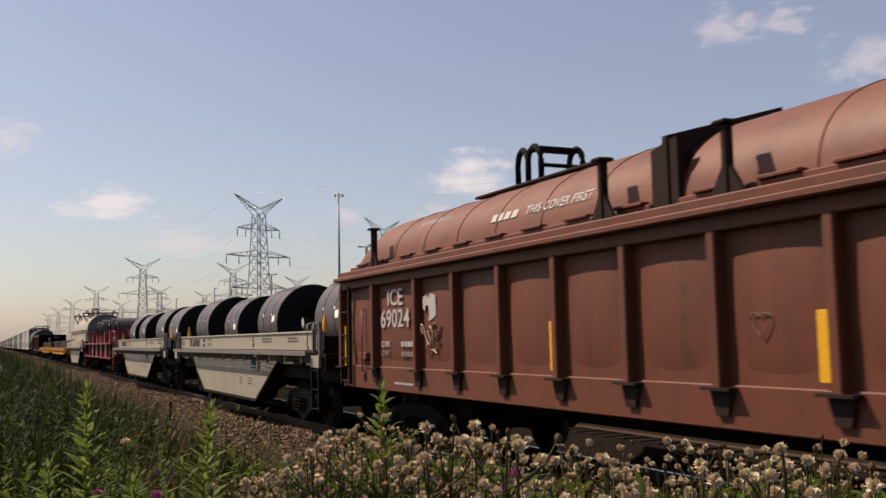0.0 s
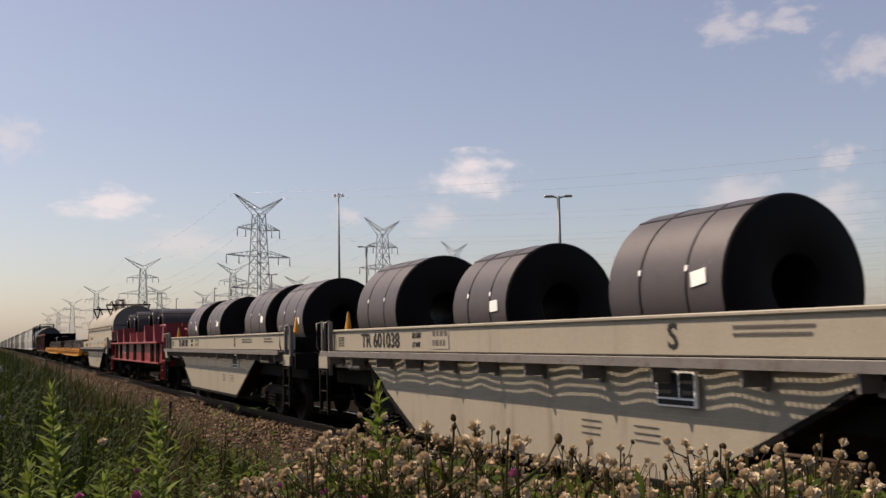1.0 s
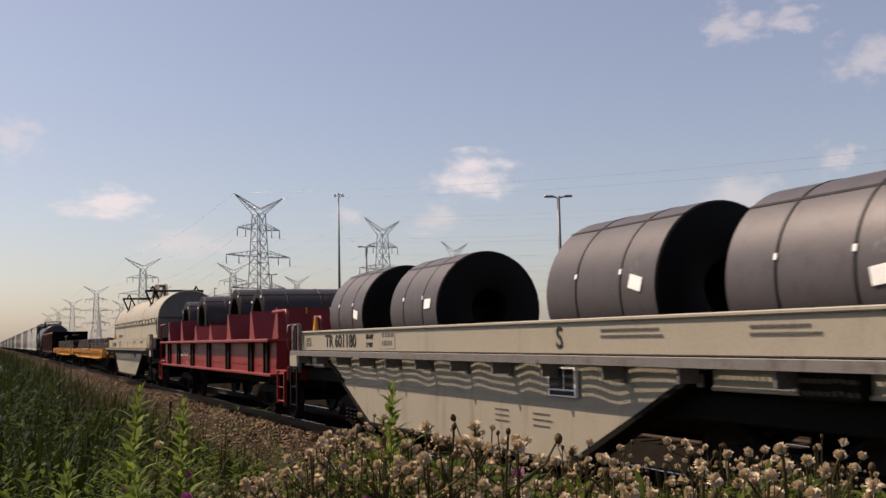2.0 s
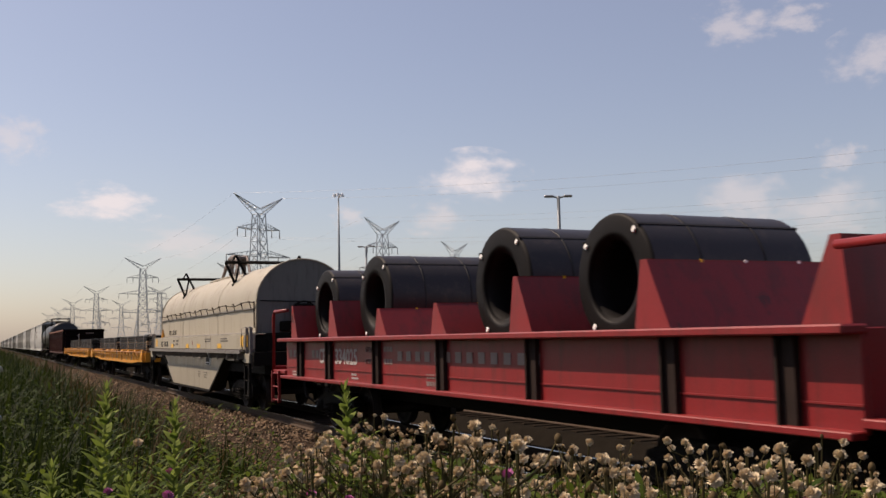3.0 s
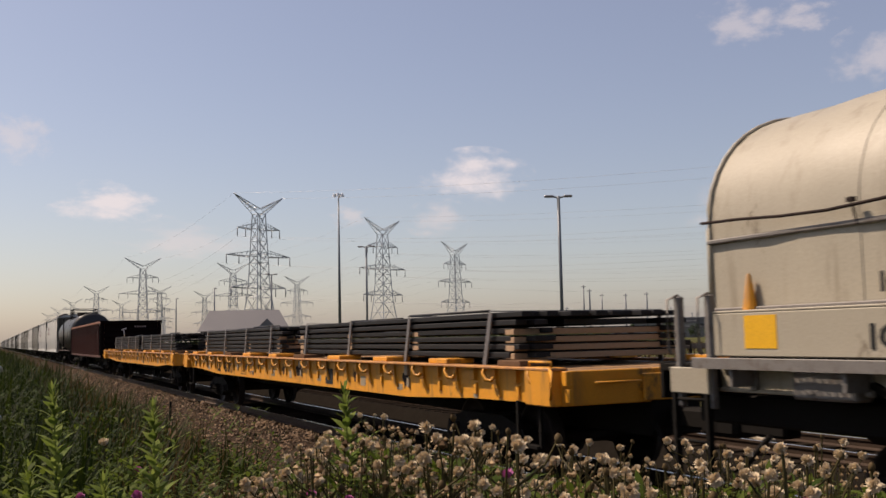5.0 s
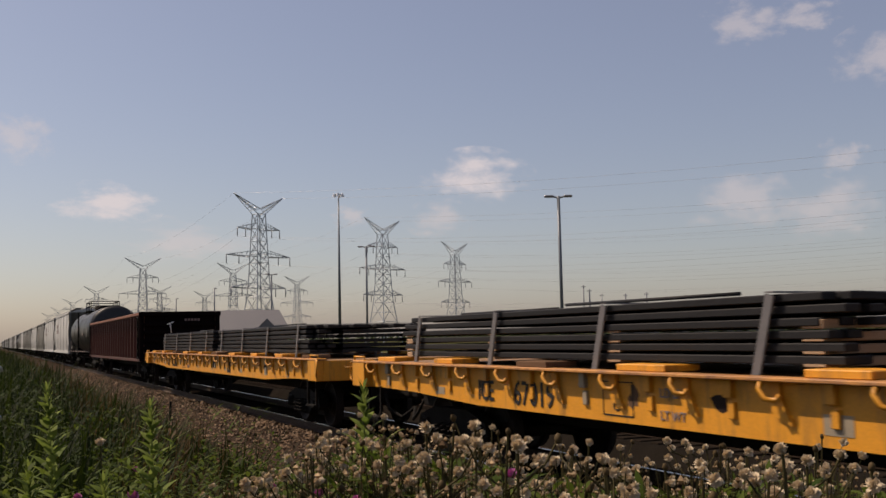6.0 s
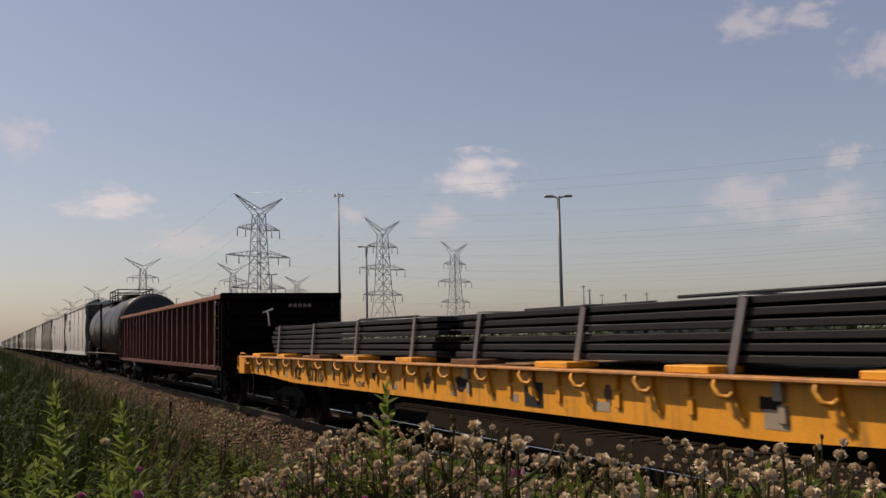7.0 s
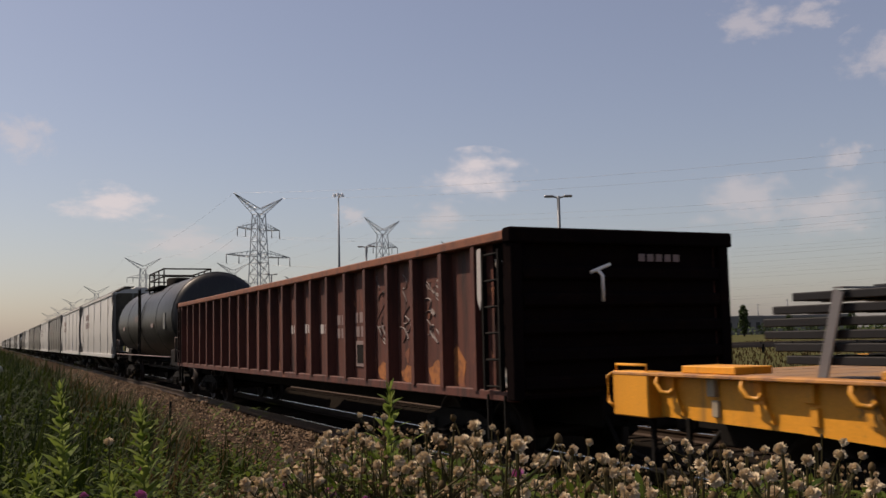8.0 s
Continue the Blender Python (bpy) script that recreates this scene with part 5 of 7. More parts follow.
# ---- tank car ----
def tank_car():
    car = thing("tank_car", "glossy black cylindrical tank car with a railed dome", "freight car")
    half = 8.0
    s = Shape()
    r = 1.52
    zc = 2.58
    pr = [(-half + 0.15, 0.02)] + [(-half + 0.55 - 0.4 * math.cos(a), r * math.sin(a)) for a in (0.25, 0.5, 0.8, 1.1, 1.35, 1.5708)]
    pr += [(-half * 0.5, r), (0, r), (half * 0.5, r)]
    pr += [(half - 0.55 + 0.4 * math.cos(a), r * math.sin(a)) for a in (1.5708, 1.35, 1.1, 0.8, 0.5, 0.25)] + [(half - 0.15, 0.02)]
    s.lathe(pr, (0, 0, zc), "y", 48)
    part("tank", s, BLACK, car)
    for y in (-half + 0.55, -4, 0, 4, half - 0.55):
        w = Shape()
        w.lathe([(y - 0.03, r), (y - 0.03, r + 0.012), (y + 0.03, r + 0.012), (y + 0.03, r)], (0, 0, zc), "y", 48)
        part("band", w, BLACK, car)
    d = Shape()
    d.lathe([(3.9, 0.5), (4.30, 0.5), (4.36, 0.42), (4.38, 0.001)], (0, 0, 0), "z", 20)
    part("dome", d, UNDER, car)
    g = Shape()
    for z in (4.3, 4.6):
        g.tube([(-0.9, -1.9, z), (0.9, -1.9, z), (0.9, 1.9, z), (-0.9, 1.9, z), (-0.9, -1.9, z)], 0.03, 6)
    for x in (-0.9, 0.9):
        for y in (-1.9, -0.6, 0.6, 1.9):
            g.tube([(x, y, 3.6), (x, y, 4.6)], 0.03, 6)
    g.box(-1.1, -0.5, -1.9, 1.9, 3.92, 3.95)
    g.box(0.5, 1.1, -1.9, 1.9, 3.92, 3.95)
    part("dome_railing", g, UNDER, car)
    ladder(car, -1.56, 0, 0.9, 3.9, 0.45, UNDER, 9)
    sl = Shape()
    for s2 in (-1, 1):
        sl.box(-1.45, 1.45, s2 * (half - 0.2), s2 * (half + 0.5), 0.95, 1.08, 0.01)
        sl.box(-1.2, 1.2, s2 * (half - 2.6), s2 * (half - 1.6), 0.9, 1.5, 0.05)
    part("saddle", sl, UNDER, car)
    for s2 in (-1, 1):
        for sx in (-1, 1):
            h = Shape()
            h.tube([(sx * 1.45, s2 * (half - 0.2), 1.08), (sx * 1.45, s2 * (half - 0.2), 1.9), (sx * 1.45, s2 * (half + 0.45), 1.9), (sx * 1.45, s2 * (half + 0.45), 1.08)], 0.02, 6)
            part("handrail", h, LETTERG, car)
        coupler(car, s2 * half, s2)
        truck(car, s2 * (half - 1.6))
    centre_sill(car, half, 0.65, 1.0)
    rod = Shape()
    for sx in (-1, 1):
        rod.tube([(sx * 1.57, -half + 0.4, 1.25), (sx * 1.57, half - 0.4, 1.25)], 0.02, 6)
    part("side_rail", rod, LETTERG, car)
    bars(1, 1.6, 2.6, -1.53, 1.4, 0.22, 0.1, LETTERG, car)
    q = Shape()
    for y in (4.9, -3.5):
        q.box(-1.54, -1.528, y, y + 0.6, 2.3, 2.45)
    part("stencil", q, LETTERG, car)
    pn = Shape()
    pn.box(-1.54, -1.515, -6.2, -5.8, 2.2, 2.75)
    part("panel", pn, HEADGREY, car)
    return car


# ---- covered hopper ----
def hopper_car(paint, label):
    car = thing("covered_hopper", label, "freight car", "covered hoppers behind the tank car")
    half = 9.4
    for sx in (-1, 1):
        s = Shape()
        rows = []
        for i in range(11):
            v = i / 10
            x = 1.52 - 0.13 * (2 * v - 1) ** 2
            rows.append([(sx * x, -half + 2 * half * j / 8, 1.15 + 3.05 * v) for j in range(9)])
        s.grid(rows)
        part("side_sheet", s, paint, car)
        k = Shape()
        k.box(sx * 1.52, sx * 1.36, -half, half, 1.02, 1.20, 0.012)
        k.box(sx * 1.46, sx * 1.30, -half, half, 4.18, 4.32, 0.012)
        part("side_sill", k, paint, car)
        w = Shape()
        w.box(sx * 0.95, sx * 0.45, -half, half, 4.56, 4.60)
        part("roof_walk", w, GREYSTEEL, car)
        for q in range(5):
            b = Shape()
            y = -half + 2 * half * (q + 0.5) / 5
            b.box(sx * 1.535, sx * 1.50, y - 0.03, y + 0.03, 1.2, 4.2)
            part("side_post", b, paint, car)
    r = Shape()
    r.prism([(-1.42, 4.25), (-0.9, 4.45), (0, 4.52), (0.9, 4.45), (1.42, 4.25)], -half, half)
    part("roof", r, paint, car)
    h = Shape()
    h.box(-0.3, 0.3, -half + 0.8, half - 0.8, 4.50, 4.62, 0.03)
    part("hatch", h, paint, car)
    for q in range(3):
        y = -half * 0.55 + q * half * 0.55
        b = Shape()
        top = [(-1.3, y - 2.2, 1.15), (1.3, y - 2.2, 1.15), (1.3, y + 2.2, 1.15), (-1.3, y + 2.2, 1.15)]
        bot = [(-0.6, y - 0.5, 0.35), (0.6, y - 0.5, 0.35), (0.6, y + 0.5, 0.35), (-0.6, y + 0.5, 0.35)]
        b.add(top + bot, [(0, 1, 5, 4), (1, 2, 6, 5), (2, 3, 7, 6), (3, 0, 4, 7), (4, 5, 6, 7)])
        part("discharge_bay", b, UNDER, car)
    for s2 in (-1, 1):
        e = Shape()
        e.add([(-1.4, s2 * half, 4.25), (1.4, s2 * half, 4.25), (1.4, s2 * (half - 1.6), 1.6), (-1.4, s2 * (half - 1.6), 1.6)], [(0, 1, 2, 3)])
        for x in (-1.38, -0.5, 0.5, 1.38):
            e.box(x - 0.05, x + 0.05, s2 * half, s2 * (half - 0.08), 1.1, 4.25)
        part("end_sheet", e, HOPGREY, car)
        p = Shape()
        p.box(-1.4, 1.4, s2 * (half - 1.6), s2 * (half + 0.1), 1.0, 1.12)
        part("end_platform", p, UNDER, car)
        ladder(car, -1.45, s2 * (half - 0.3), 1.0, 4.3, 0.42, GREYSTEEL, 9)
        coupler(car, s2 * half, s2)
        truck(car, s2 * (half - 1.7))
    centre_sill(car, half, 0.7, 1.0)
    bars(2, 5.5, 3.2, -1.525, 2.4, 0.35, 0.15, LETTERG, car, "stencil_block")
    return car


# ---- ground, tracks, ballast ----
def ground_z(x):
    pts = ((-60, 0.3), (-3, 0.22), (0, 0.15), (1.0, 0.10), (2.0, -0.08), (3.0, -0.33), (4.2, -0.50), (5.0, -0.62), (9000, -0.62))
    if x <= pts[0][0]:
        return pts[0][1]
    for (a, za), (b, zb) in zip(pts, pts[1:]):
        if x <= b:
            return za + (zb - za) * (x - a) / (b - a)
    return -0.62


def build_ground():
    s = Shape()
    xs = [-4500, -900, -200, -60, -20, -8, -3, -1, 0, 0.5, 1, 1.5, 2, 2.5, 3, 3.5, 4.2, 5.0, 9, 15, 22, 40, 90, 200, 500, 1500, 4500]
    ys = [-4500, -600, -100, -20, 0, 4, 8, 12, 16, 20, 30, 40, 60, 90, 140, 220, 400, 800, 1600, 4500]
    rng = random.Random(11)
    s.grid([[(x, y, ground_z(x) + (rng.uniform(-0.04, 0.04) if -3 < x < 4.3 and 0 < y < 100 else 0)) for x in xs] for y in ys])
    g = part("ground", s, GROUND)
    g.data.materials.append(FIELD)
    for p in g.data.polygons:
        if p.center.x > 15 or p.center.x < -20:
            p.material_index = 1
    tagged(g, "weedy soil and dry meadow beside the railway", "ground", kind="structure")


build_ground()

bal = Shape()
rows = []
rngb = random.Random(5)
for j in range(161):
    y = -30 + (j / 160) ** 2.2 * 1400
    k = 0.03 if y < 120 else 0.0
    rows.append([(x + rngb.uniform(-k, k), y, z + rngb.uniform(-k, k) * 0.6) for x, z in
                 ((4.25, -0.66), (4.4, -0.52), (4.75, -0.36), (5.1, -0.23), (5.4, -0.18), (6.9, -0.19), (8.6, -0.18), (8.9, -0.25), (9.3, -0.66))])
bal.grid(rows)
tagged(part("ballast_bed", bal, STONE), "grey-brown crushed-stone ballast bed under the rails", "ballast", kind="structure")
bal = Shape()
bal.prism([(9.9, -0.66), (10.3, -0.2), (13.3, -0.2), (13.9, -0.66)], -30, 1400)
CINDER = mat("dark_cinder", (0.013, 0.011, 0.009), 0.95, 0, 0.4, 3, 0.5)
tagged(part("cinder_bed", bal, CINDER), "dark cinder bed under the far rails", "ballast", kind="structure")


def stones():
    rng = np.random.default_rng(8)
    n = 15000
    y = 4.5 + rng.random(n) ** 1.9 * 75
    x = 4.15 + rng.random(n) ** 0.9 * 1.9
    zb = np.interp(x, [4.15, 4.4, 4.75, 5.1, 5.4, 7], [-0.55, -0.52, -0.36, -0.23, -0.18, -0.18])
    size = rng.uniform(0.018, 0.045, n) * np.where(rng.random(n) < 0.08, 1.5, 1)
    base = np.array([(1, 0, 0), (-1, 0, 0), (0, 1, 0), (0, -1, 0), (0, 0, 1), (0, 0, -1)], float)
    v = base[None] * rng.uniform(0.6, 1.25, (n, 6, 3)) + rng.normal(0, 0.22, (n, 6, 3))
    a = rng.random(n) * 6.28
    c, s = np.cos(a)[:, None], np.sin(a)[:, None]
    vx = v[..., 0] * c - v[..., 1] * s
    vy = v[..., 0] * s + v[..., 1] * c
    v = np.stack([vx, vy, v[..., 2] * 0.8], -1) * size[:, None, None] + np.stack([x, y, zb + size * 0.35], -1)[:, None]
    f = np.array([(0, 2, 4), (2, 1, 4), (1, 3, 4), (3, 0, 4), (2, 0, 5), (1, 2, 5), (3, 1, 5), (0, 3, 5)])
    faces = (f[None] + (np.arange(n) * 6)[:, None, None]).reshape(-1, 3)
    me = bpy.data.meshes.new("ballast_stones")
    me.from_pydata(v.reshape(-1, 3).tolist(), [], faces.tolist())
    m = leaf_mat("loose_stone", (0.034, 0.021, 0.012), (0.22, 0.142, 0.085), 0.0)
    me.materials.append(m)
    tagged(new("ballast_stones", me), "loose grey and brown crushed ballast stones", "gravel", kind="stuff")


stones()


def track(name, xc, y_ties):
    t = tagged(new(name), "steel rails on dark creosoted ties in ballast", "railway track", kind="structure")
    for sx in (-1, 1):
        x = xc + sx * 0.75
        r = Shape()
        r.prism([(x - 0.075, -0.17), (x + 0.075, -0.17), (x + 0.075, -0.155), (x + 0.012, -0.13), (x + 0.012, -0.045), (x + 0.036, -0.035), (x + 0.036, -0.006),
                 (x - 0.036, -0.006), (x - 0.036, -0.035), (x - 0.012, -0.045), (x - 0.012, -0.13), (x - 0.075, -0.155)], -60, 1400)
        part("rail", r, RAILSTEEL, t)
        h = Shape()
        h.box(x - 0.030, x + 0.030, -60, 1400, -0.006, 0.0)
        part("rail_head", h, RAILTOP, t)
    tm = Shape()
    tm.box(-1.3, 1.3, -0.11, 0.11, -0.33, -0.172, 0.012)
    me = tm.mesh("tie")
    for k in range(y_ties):
        part("tie", me, TIE, t, "", pose(xc + random.uniform(-0.03, 0.03), 3 + k * 0.52, random.uniform(-0.006, 0.004), 0, 0, random.uniform(-0.8, 0.8)))
    return t


track("railway_track_near", TRACK_X, 110)
track("railway_track_far", 11.75, 90)


def leaf_strip(s, base, direction, length, width, droop, up=Vector((0, 0, 1)), seg=3):
    """One bent, pointed leaf."""
    d = Vector(direction).normalized()
    side = d.cross(up)
    if side.length < 0.01:
        side = Vector((1, 0, 0))
    side.normalize()
    p = Vector(base)
    left, right = [], []
    prof = (0.35, 1.0, 0.75, 0.0) if seg == 3 else (0.5, 1.0, 0.0)
    for k in range(seg + 1):
        w = width * 0.5 * prof[k]
        left.append(p - side * w)
        right.append(p + side * w)
        d = (d - up * droop / seg).normalized()
        p = p + d * length / seg
    k = len(s.v)
    s.v.extend(tuple(q) for q in left + right)
    m = seg + 1
    for i in range(seg):
        s.f.append((k + i, k + i + 1, k + m + i + 1, k + m + i))
        s.smooth.append(True)


def grass(name, label, n, material, xr, yr, hfun, seed, ypow=2.0, width=0.011):
    rng = np.random.default_rng(seed)
    s_v, s_f = [], []
    x = xr[0] + rng.random(n) * (xr[1] - xr[0])
    y = yr[0] + rng.random(n) ** ypow * (yr[1] - yr[0])
    clump = np.array([noise.noise(Vector((a * 0.9, b * 0.45, seed))) for a, b in zip(x, y)])
    for i in range(n):
        h = hfun(x[i], y[i]) * (1 + 0.75 * clump[i]) * rng.uniform(0.55, 1.15)
        if h < 0.08:
            continue
        a = rng.random() * 6.283
        lean = rng.uniform(0.05, 0.75) * h
        w = width * (0.8 + y[i] / 24) * rng.uniform(0.6, 1.3)
        b = (x[i], y[i], ground_z(x[i]) - 0.03)
        dx, dy = math.cos(a) * lean + 0.03 * h, math.sin(a) * lean
        cx, cy = -math.sin(a) * w, math.cos(a) * w
        k = len(s_v)
        s_v += [(b[0] - cx, b[1] - cy, b[2]), (b[0] + cx, b[1] + cy, b[2]),
                (b[0] - cx * 0.8 + dx * 0.35, b[1] - cy * 0.8 + dy * 0.35, b[2] + h * 0.55), (b[0] + cx * 0.8 + dx * 0.35, b[1] + cy * 0.8 + dy * 0.35, b[2] + h * 0.55),
                (b[0] + dx, b[1] + dy, b[2] + h)]
        s_f += [(k, k + 1, k + 3, k + 2), (k + 2, k + 3, k + 4)]
    me = bpy.data.meshes.new(name)
    me.from_pydata(s_v, [], s_f)
    me.materials.append(material)
    return tagged(new(name, me), label, "grass", kind="stuff")


def tall(x, y):
    return max(0.1, float(np.interp(x, [-1, 0.3, 1.9, 2.7, 3.6, 4.3], [1.15, 1.15, 0.95, 0.6, 0.32, 0.12])) * float(np.interp(y, [3, 8, 14, 60, 120], [0.55, 0.75, 1.0, 0.9, 0.8])))


grass("tall_grass", "tall dark green grass on the trackside bank", 26000, GRASS, (-0.6, 4.1), (6.5, 130), tall, 21)
grass("dry_grass", "straw-coloured dry grass along the ballast edge", 12000, DRYGRASS, (1.0, 4.35), (6, 120), lambda x, y: tall(x, y) * 0.9, 22)
grass("short_grass", "short green grass at the foot of the bank", 12000, GRASS, (0.3, 4.3), (2.2, 12), lambda x, y: 0.38, 23, 1.3, 0.006)


# ---- flowering weeds ----
def head_mesh(kind, seed):
    """One small flower head: a tuft of fluff, a blossom or a closed bud."""
    rng = random.Random(seed)
    s = Shape()
    if kind == "bud":
        s.lathe([(-0.012, 0.002), (-0.009, 0.007), (0.0, 0.0095), (0.008, 0.007), (0.012, 0.003)], (0, 0, 0), "z", 8)
        return s.mesh("bud_head", False)
    nu, nv = 21, 13
    rows = []
    for i in range(nv + 1):
        th = math.pi * i / nv
        row = []
        for j in range(nu):
            a = 2 * math.pi * (j + 0.5 * (i % 2)) / nu
            if kind == "fluff":
                r = (rng.uniform(0.010, 0.0195) if (i + j) % 2 else rng.uniform(0.0055, 0.0095)) * (0.85 if th > 1.9 else 1)
                row.append((r * math.sin(th) * math.cos(a), r * math.sin(th) * math.sin(a), 0.85 * r * math.cos(th) + 0.006))
            else:
                r = (rng.uniform(0.016, 0.021) if (i + j) % 2 else rng.uniform(0.009, 0.012)) * (1.0 if th < 1.5 else 0.45)
                row.append((r * math.sin(th) * math.cos(a), r * math.sin(th) * math.sin(a), r * math.cos(th)))
        row.append(row[0])
        rows.append(row)
    s.grid(rows, False)
    return s.mesh(kind + "_head", False)


HEADS = {k: [head_mesh(k, 40 + i) for i in range(3)] for k in ("fluff", "pink", "bud")}
HEADMAT = {"fluff": FLUFF, "pink": PINK, "bud": BUD}
HEADNAME = {"fluff": "seed_head", "pink": "blossom", "bud": "bud"}


def thistle(seed, height=1.3, pink=0.05, heads=9, label="dried thistle stem with cream seed heads"):
    rng = random.Random(seed)
    t = thing("thistle", label, "thistle", "thistles in the foreground")
    st, lf = Shape(), Shape()
    bend = Vector((rng.uniform(-0.07, 0.07), rng.uniform(-0.07, 0.07), 0))

    def axis(u):
        return Vector((0, 0, height * u)) + bend * u * u

    st.tube([axis(u) for u in (0, 0.25, 0.5, 0.75, 0.98)], 0.005, 5, 0.0022)
    tips = [axis(0.98)]
    for k in range(heads - 1):
        u = rng.uniform(0.66, 0.95)
        a = rng.random() * 6.28
        reach = (1.03 - u) * height * rng.uniform(0.35, 0.75) + 0.02
        o = axis(u)
        e = o + Vector((math.cos(a) * reach * 0.75, math.sin(a) * reach * 0.75, reach * rng.uniform(0.5, 1.0)))
        m = (o + e) / 2 + Vector((math.cos(a), math.sin(a), -0.3)) * reach * 0.12
        st.tube([o, m, e], 0.0022, 4, 0.0014)
        tips.append(e)
    for k in range(26):
        u = rng.uniform(0.12, 0.93)
        a = k * 2.4 + rng.uniform(-0.4, 0.4)
        leaf_strip(lf, axis(u), (math.cos(a), math.sin(a), rng.uniform(0.2, 0.9)), rng.uniform(0.05, 0.13) * (1.3 - u), rng.uniform(0.010, 0.02), rng.uniform(0.3, 1.1))
    part("stem", st, STEM, t, fix=False)
    part("leaves", lf, GREEN if rng.random() < 0.5 else STEM, t, fix=False)
    for e in tips:
        r = rng.random()
        kind = "pink" if r < pink else ("bud" if r > 0.86 else "fluff")
        sc = rng.uniform(0.5, 0.95)
        part(HEADNAME[kind], rng.choice(HEADS[kind]), HEADMAT[kind], t, "",
             Matrix.Translation(e) @ Euler((rng.uniform(-0.6, 0.6), rng.uniform(-0.6, 0.6), rng.random() * 6)).to_matrix().to_4x4() @ Matrix.Scale(sc, 4))
    return t


def aim(az, el, d):
    """A place d metres off from the eye, at an azimuth from the track towards the right and an elevation."""
    a, e = radians(az), radians(el)
    return Vector((d * math.sin(a), d * math.cos(a), 1.75 + d * math.tan(e)))


def top_line(az):
    """How far the weeds reach up, as an elevation, from one azimuth to the next."""
    return float(np.interp(az, [8, 16, 19, 21.5, 25, 28, 31, 34, 37.5, 41, 44, 48, 52], [-8.0, -5.6, -4.0, -3.5, -4.2, -4.7, -5.6, -6.0, -6.2, -5.6, -5.2, -5.9, -6.6]))


KINDS = [thistle(100 + i, 1.3, (0.0, 0.03, 0.0, 0.06, 0.0, 0.0, 0.03, 0.0)[i], (6, 8, 9, 7, 10, 5, 8, 7)[i]) for i in range(8)]
rngw = random.Random(31)
SWAY = []
first = set()
for i in range(290):
    az = rngw.uniform(13.5, 51) if i < 200 else rngw.uniform(4, 21)
    if az > 36 and rngw.random() < 0.5:
        continue
    d = rngw.uniform(1.55, 4.4) if az > 22 else rngw.uniform(2.3, 4.8)
    el = top_line(az) - abs(rngw.gauss(0, 3.2)) - (0.0 if az > 17 else 0.8)
    p = aim(az, el, d)
    z0 = ground_z(p.x)
    k = rngw.randrange(8)
    sc = max(0.3, (p.z - z0) / 1.3)
    m = Matrix.Translation((p.x, p.y, z0)) @ Matrix.Rotation(rngw.random() * 6.28, 4, "Z")
    wide = min(1.15, max(0.8, sc))
    if k not in first:
        first.add(k)
        ob = KINDS[k]
        ob.matrix_basis = m
    else:
        ob = copy_thing(KINDS[k], m)
    ob.scale = (wide, wide, sc)


def goldenrod(seed, height):
    """A leafy green stalk."""
    rng = random.Random(seed)
    t = thing("goldenrod", "leafy bright green goldenrod stalk swaying in the wind", "weed", "goldenrod stalks")
    st, lf = Shape(), Shape()
    st.tube([(0, 0, 0), (0.01, 0, height * 0.4), (0.0, 0.01, height * 0.75), (0.005, 0, height)], 0.006, 6, 0.002)
    n = 120
    for k in range(n):
        u = 0.22 + 0.76 * k / n
        a = k * 2.4
        ln = (0.15 if u < 0.72 else 0.15 - (u - 0.72) * 0.42) * rng.uniform(0.8, 1.15)
        leaf_strip(lf, (0.003, 0, height * u), (math.cos(a), math.sin(a), 0.75 if u < 0.8 else 1.4), ln, 0.027, 0.75)
    for k in range(26):
        a = k * 2.4
        u = 0.93 + 0.075 * k / 26
        leaf_strip(lf, (0.004, 0, height * u), (math.cos(a) * 0.6, math.sin(a) * 0.6, 1.2), 0.035, 0.008, 0.2)
    for q in range(6):
        a, u = q * 1.9, rng.uniform(0.55, 0.85)
        ln = rng.uniform(0.10, 0.2)
        e = Vector((math.cos(a) * ln * 0.7, math.sin(a) * ln * 0.7, height * u + ln * 0.8))
        st.tube([(0, 0, height * u), e], 0.0025, 4, 0.0015)
        for j in range(9):
            v = Vector((0, 0, height * u)).lerp(e, 0.25 + 0.09 * j)
            leaf_strip(lf, v, (math.cos(j * 2.4), math.sin(j * 2.4), 0.8), 0.05, 0.010, 0.4)
    part("stem", st, BRIGHT, t, fix=False)
    part("leaves", lf, BRIGHT, t, fix=False)
    return t


TIMES = (0.0, 0.5, 1.0, 1.5, 2.0, 2.7, 3.3, 3.5, 4.5, 5.3, 6.0, 6.5, 7.0, 7.5, 8.0)
RODS = (  # azimuth, elevation of the tip, distance, lean at TIMES
    (4.5, -2.35, 3.0, (0.5, -3.5, -4.0, 8.0, 7.0, 3.0, 3.0, -1.5, -3.5, -4.0, -4.5, -5.0, -3.5, -2.5, -2.8)),
    (9.0, -3.5, 3.0, (5.5, 2.0, -1.5, 8.0, 2.0, 1.0, 1.0, -1.5, -1.7, -2.0, -2.2, -2.3, -6.0, -4.0, -3.5)),
    (20.1, -2.9, 2.7, (2.0, 1.5, 1.5, 2.6, 3.0, 0.0, -3.0, -2.0, -2.4, -1.5, 0.0, 0.6, 2.4, 2.2, 2.8)),
    (2.6, -6.5, 2.7, (0.5, -2.0, -2.0, 3.0, 3.0, 1.0, 1.0, -1.0, -2.0, -2.0, -2.0, -2.0, -1.0, -1.0, -1.0)),
    (6.5, -7.5, 2.5, (1.5, -1.0, -2.0, 4.0, 2.0, 1.0, 1.0, -1.0, -2.0, -2.0, -2.0, -2.0, -1.0, -1.0, -1.0)))
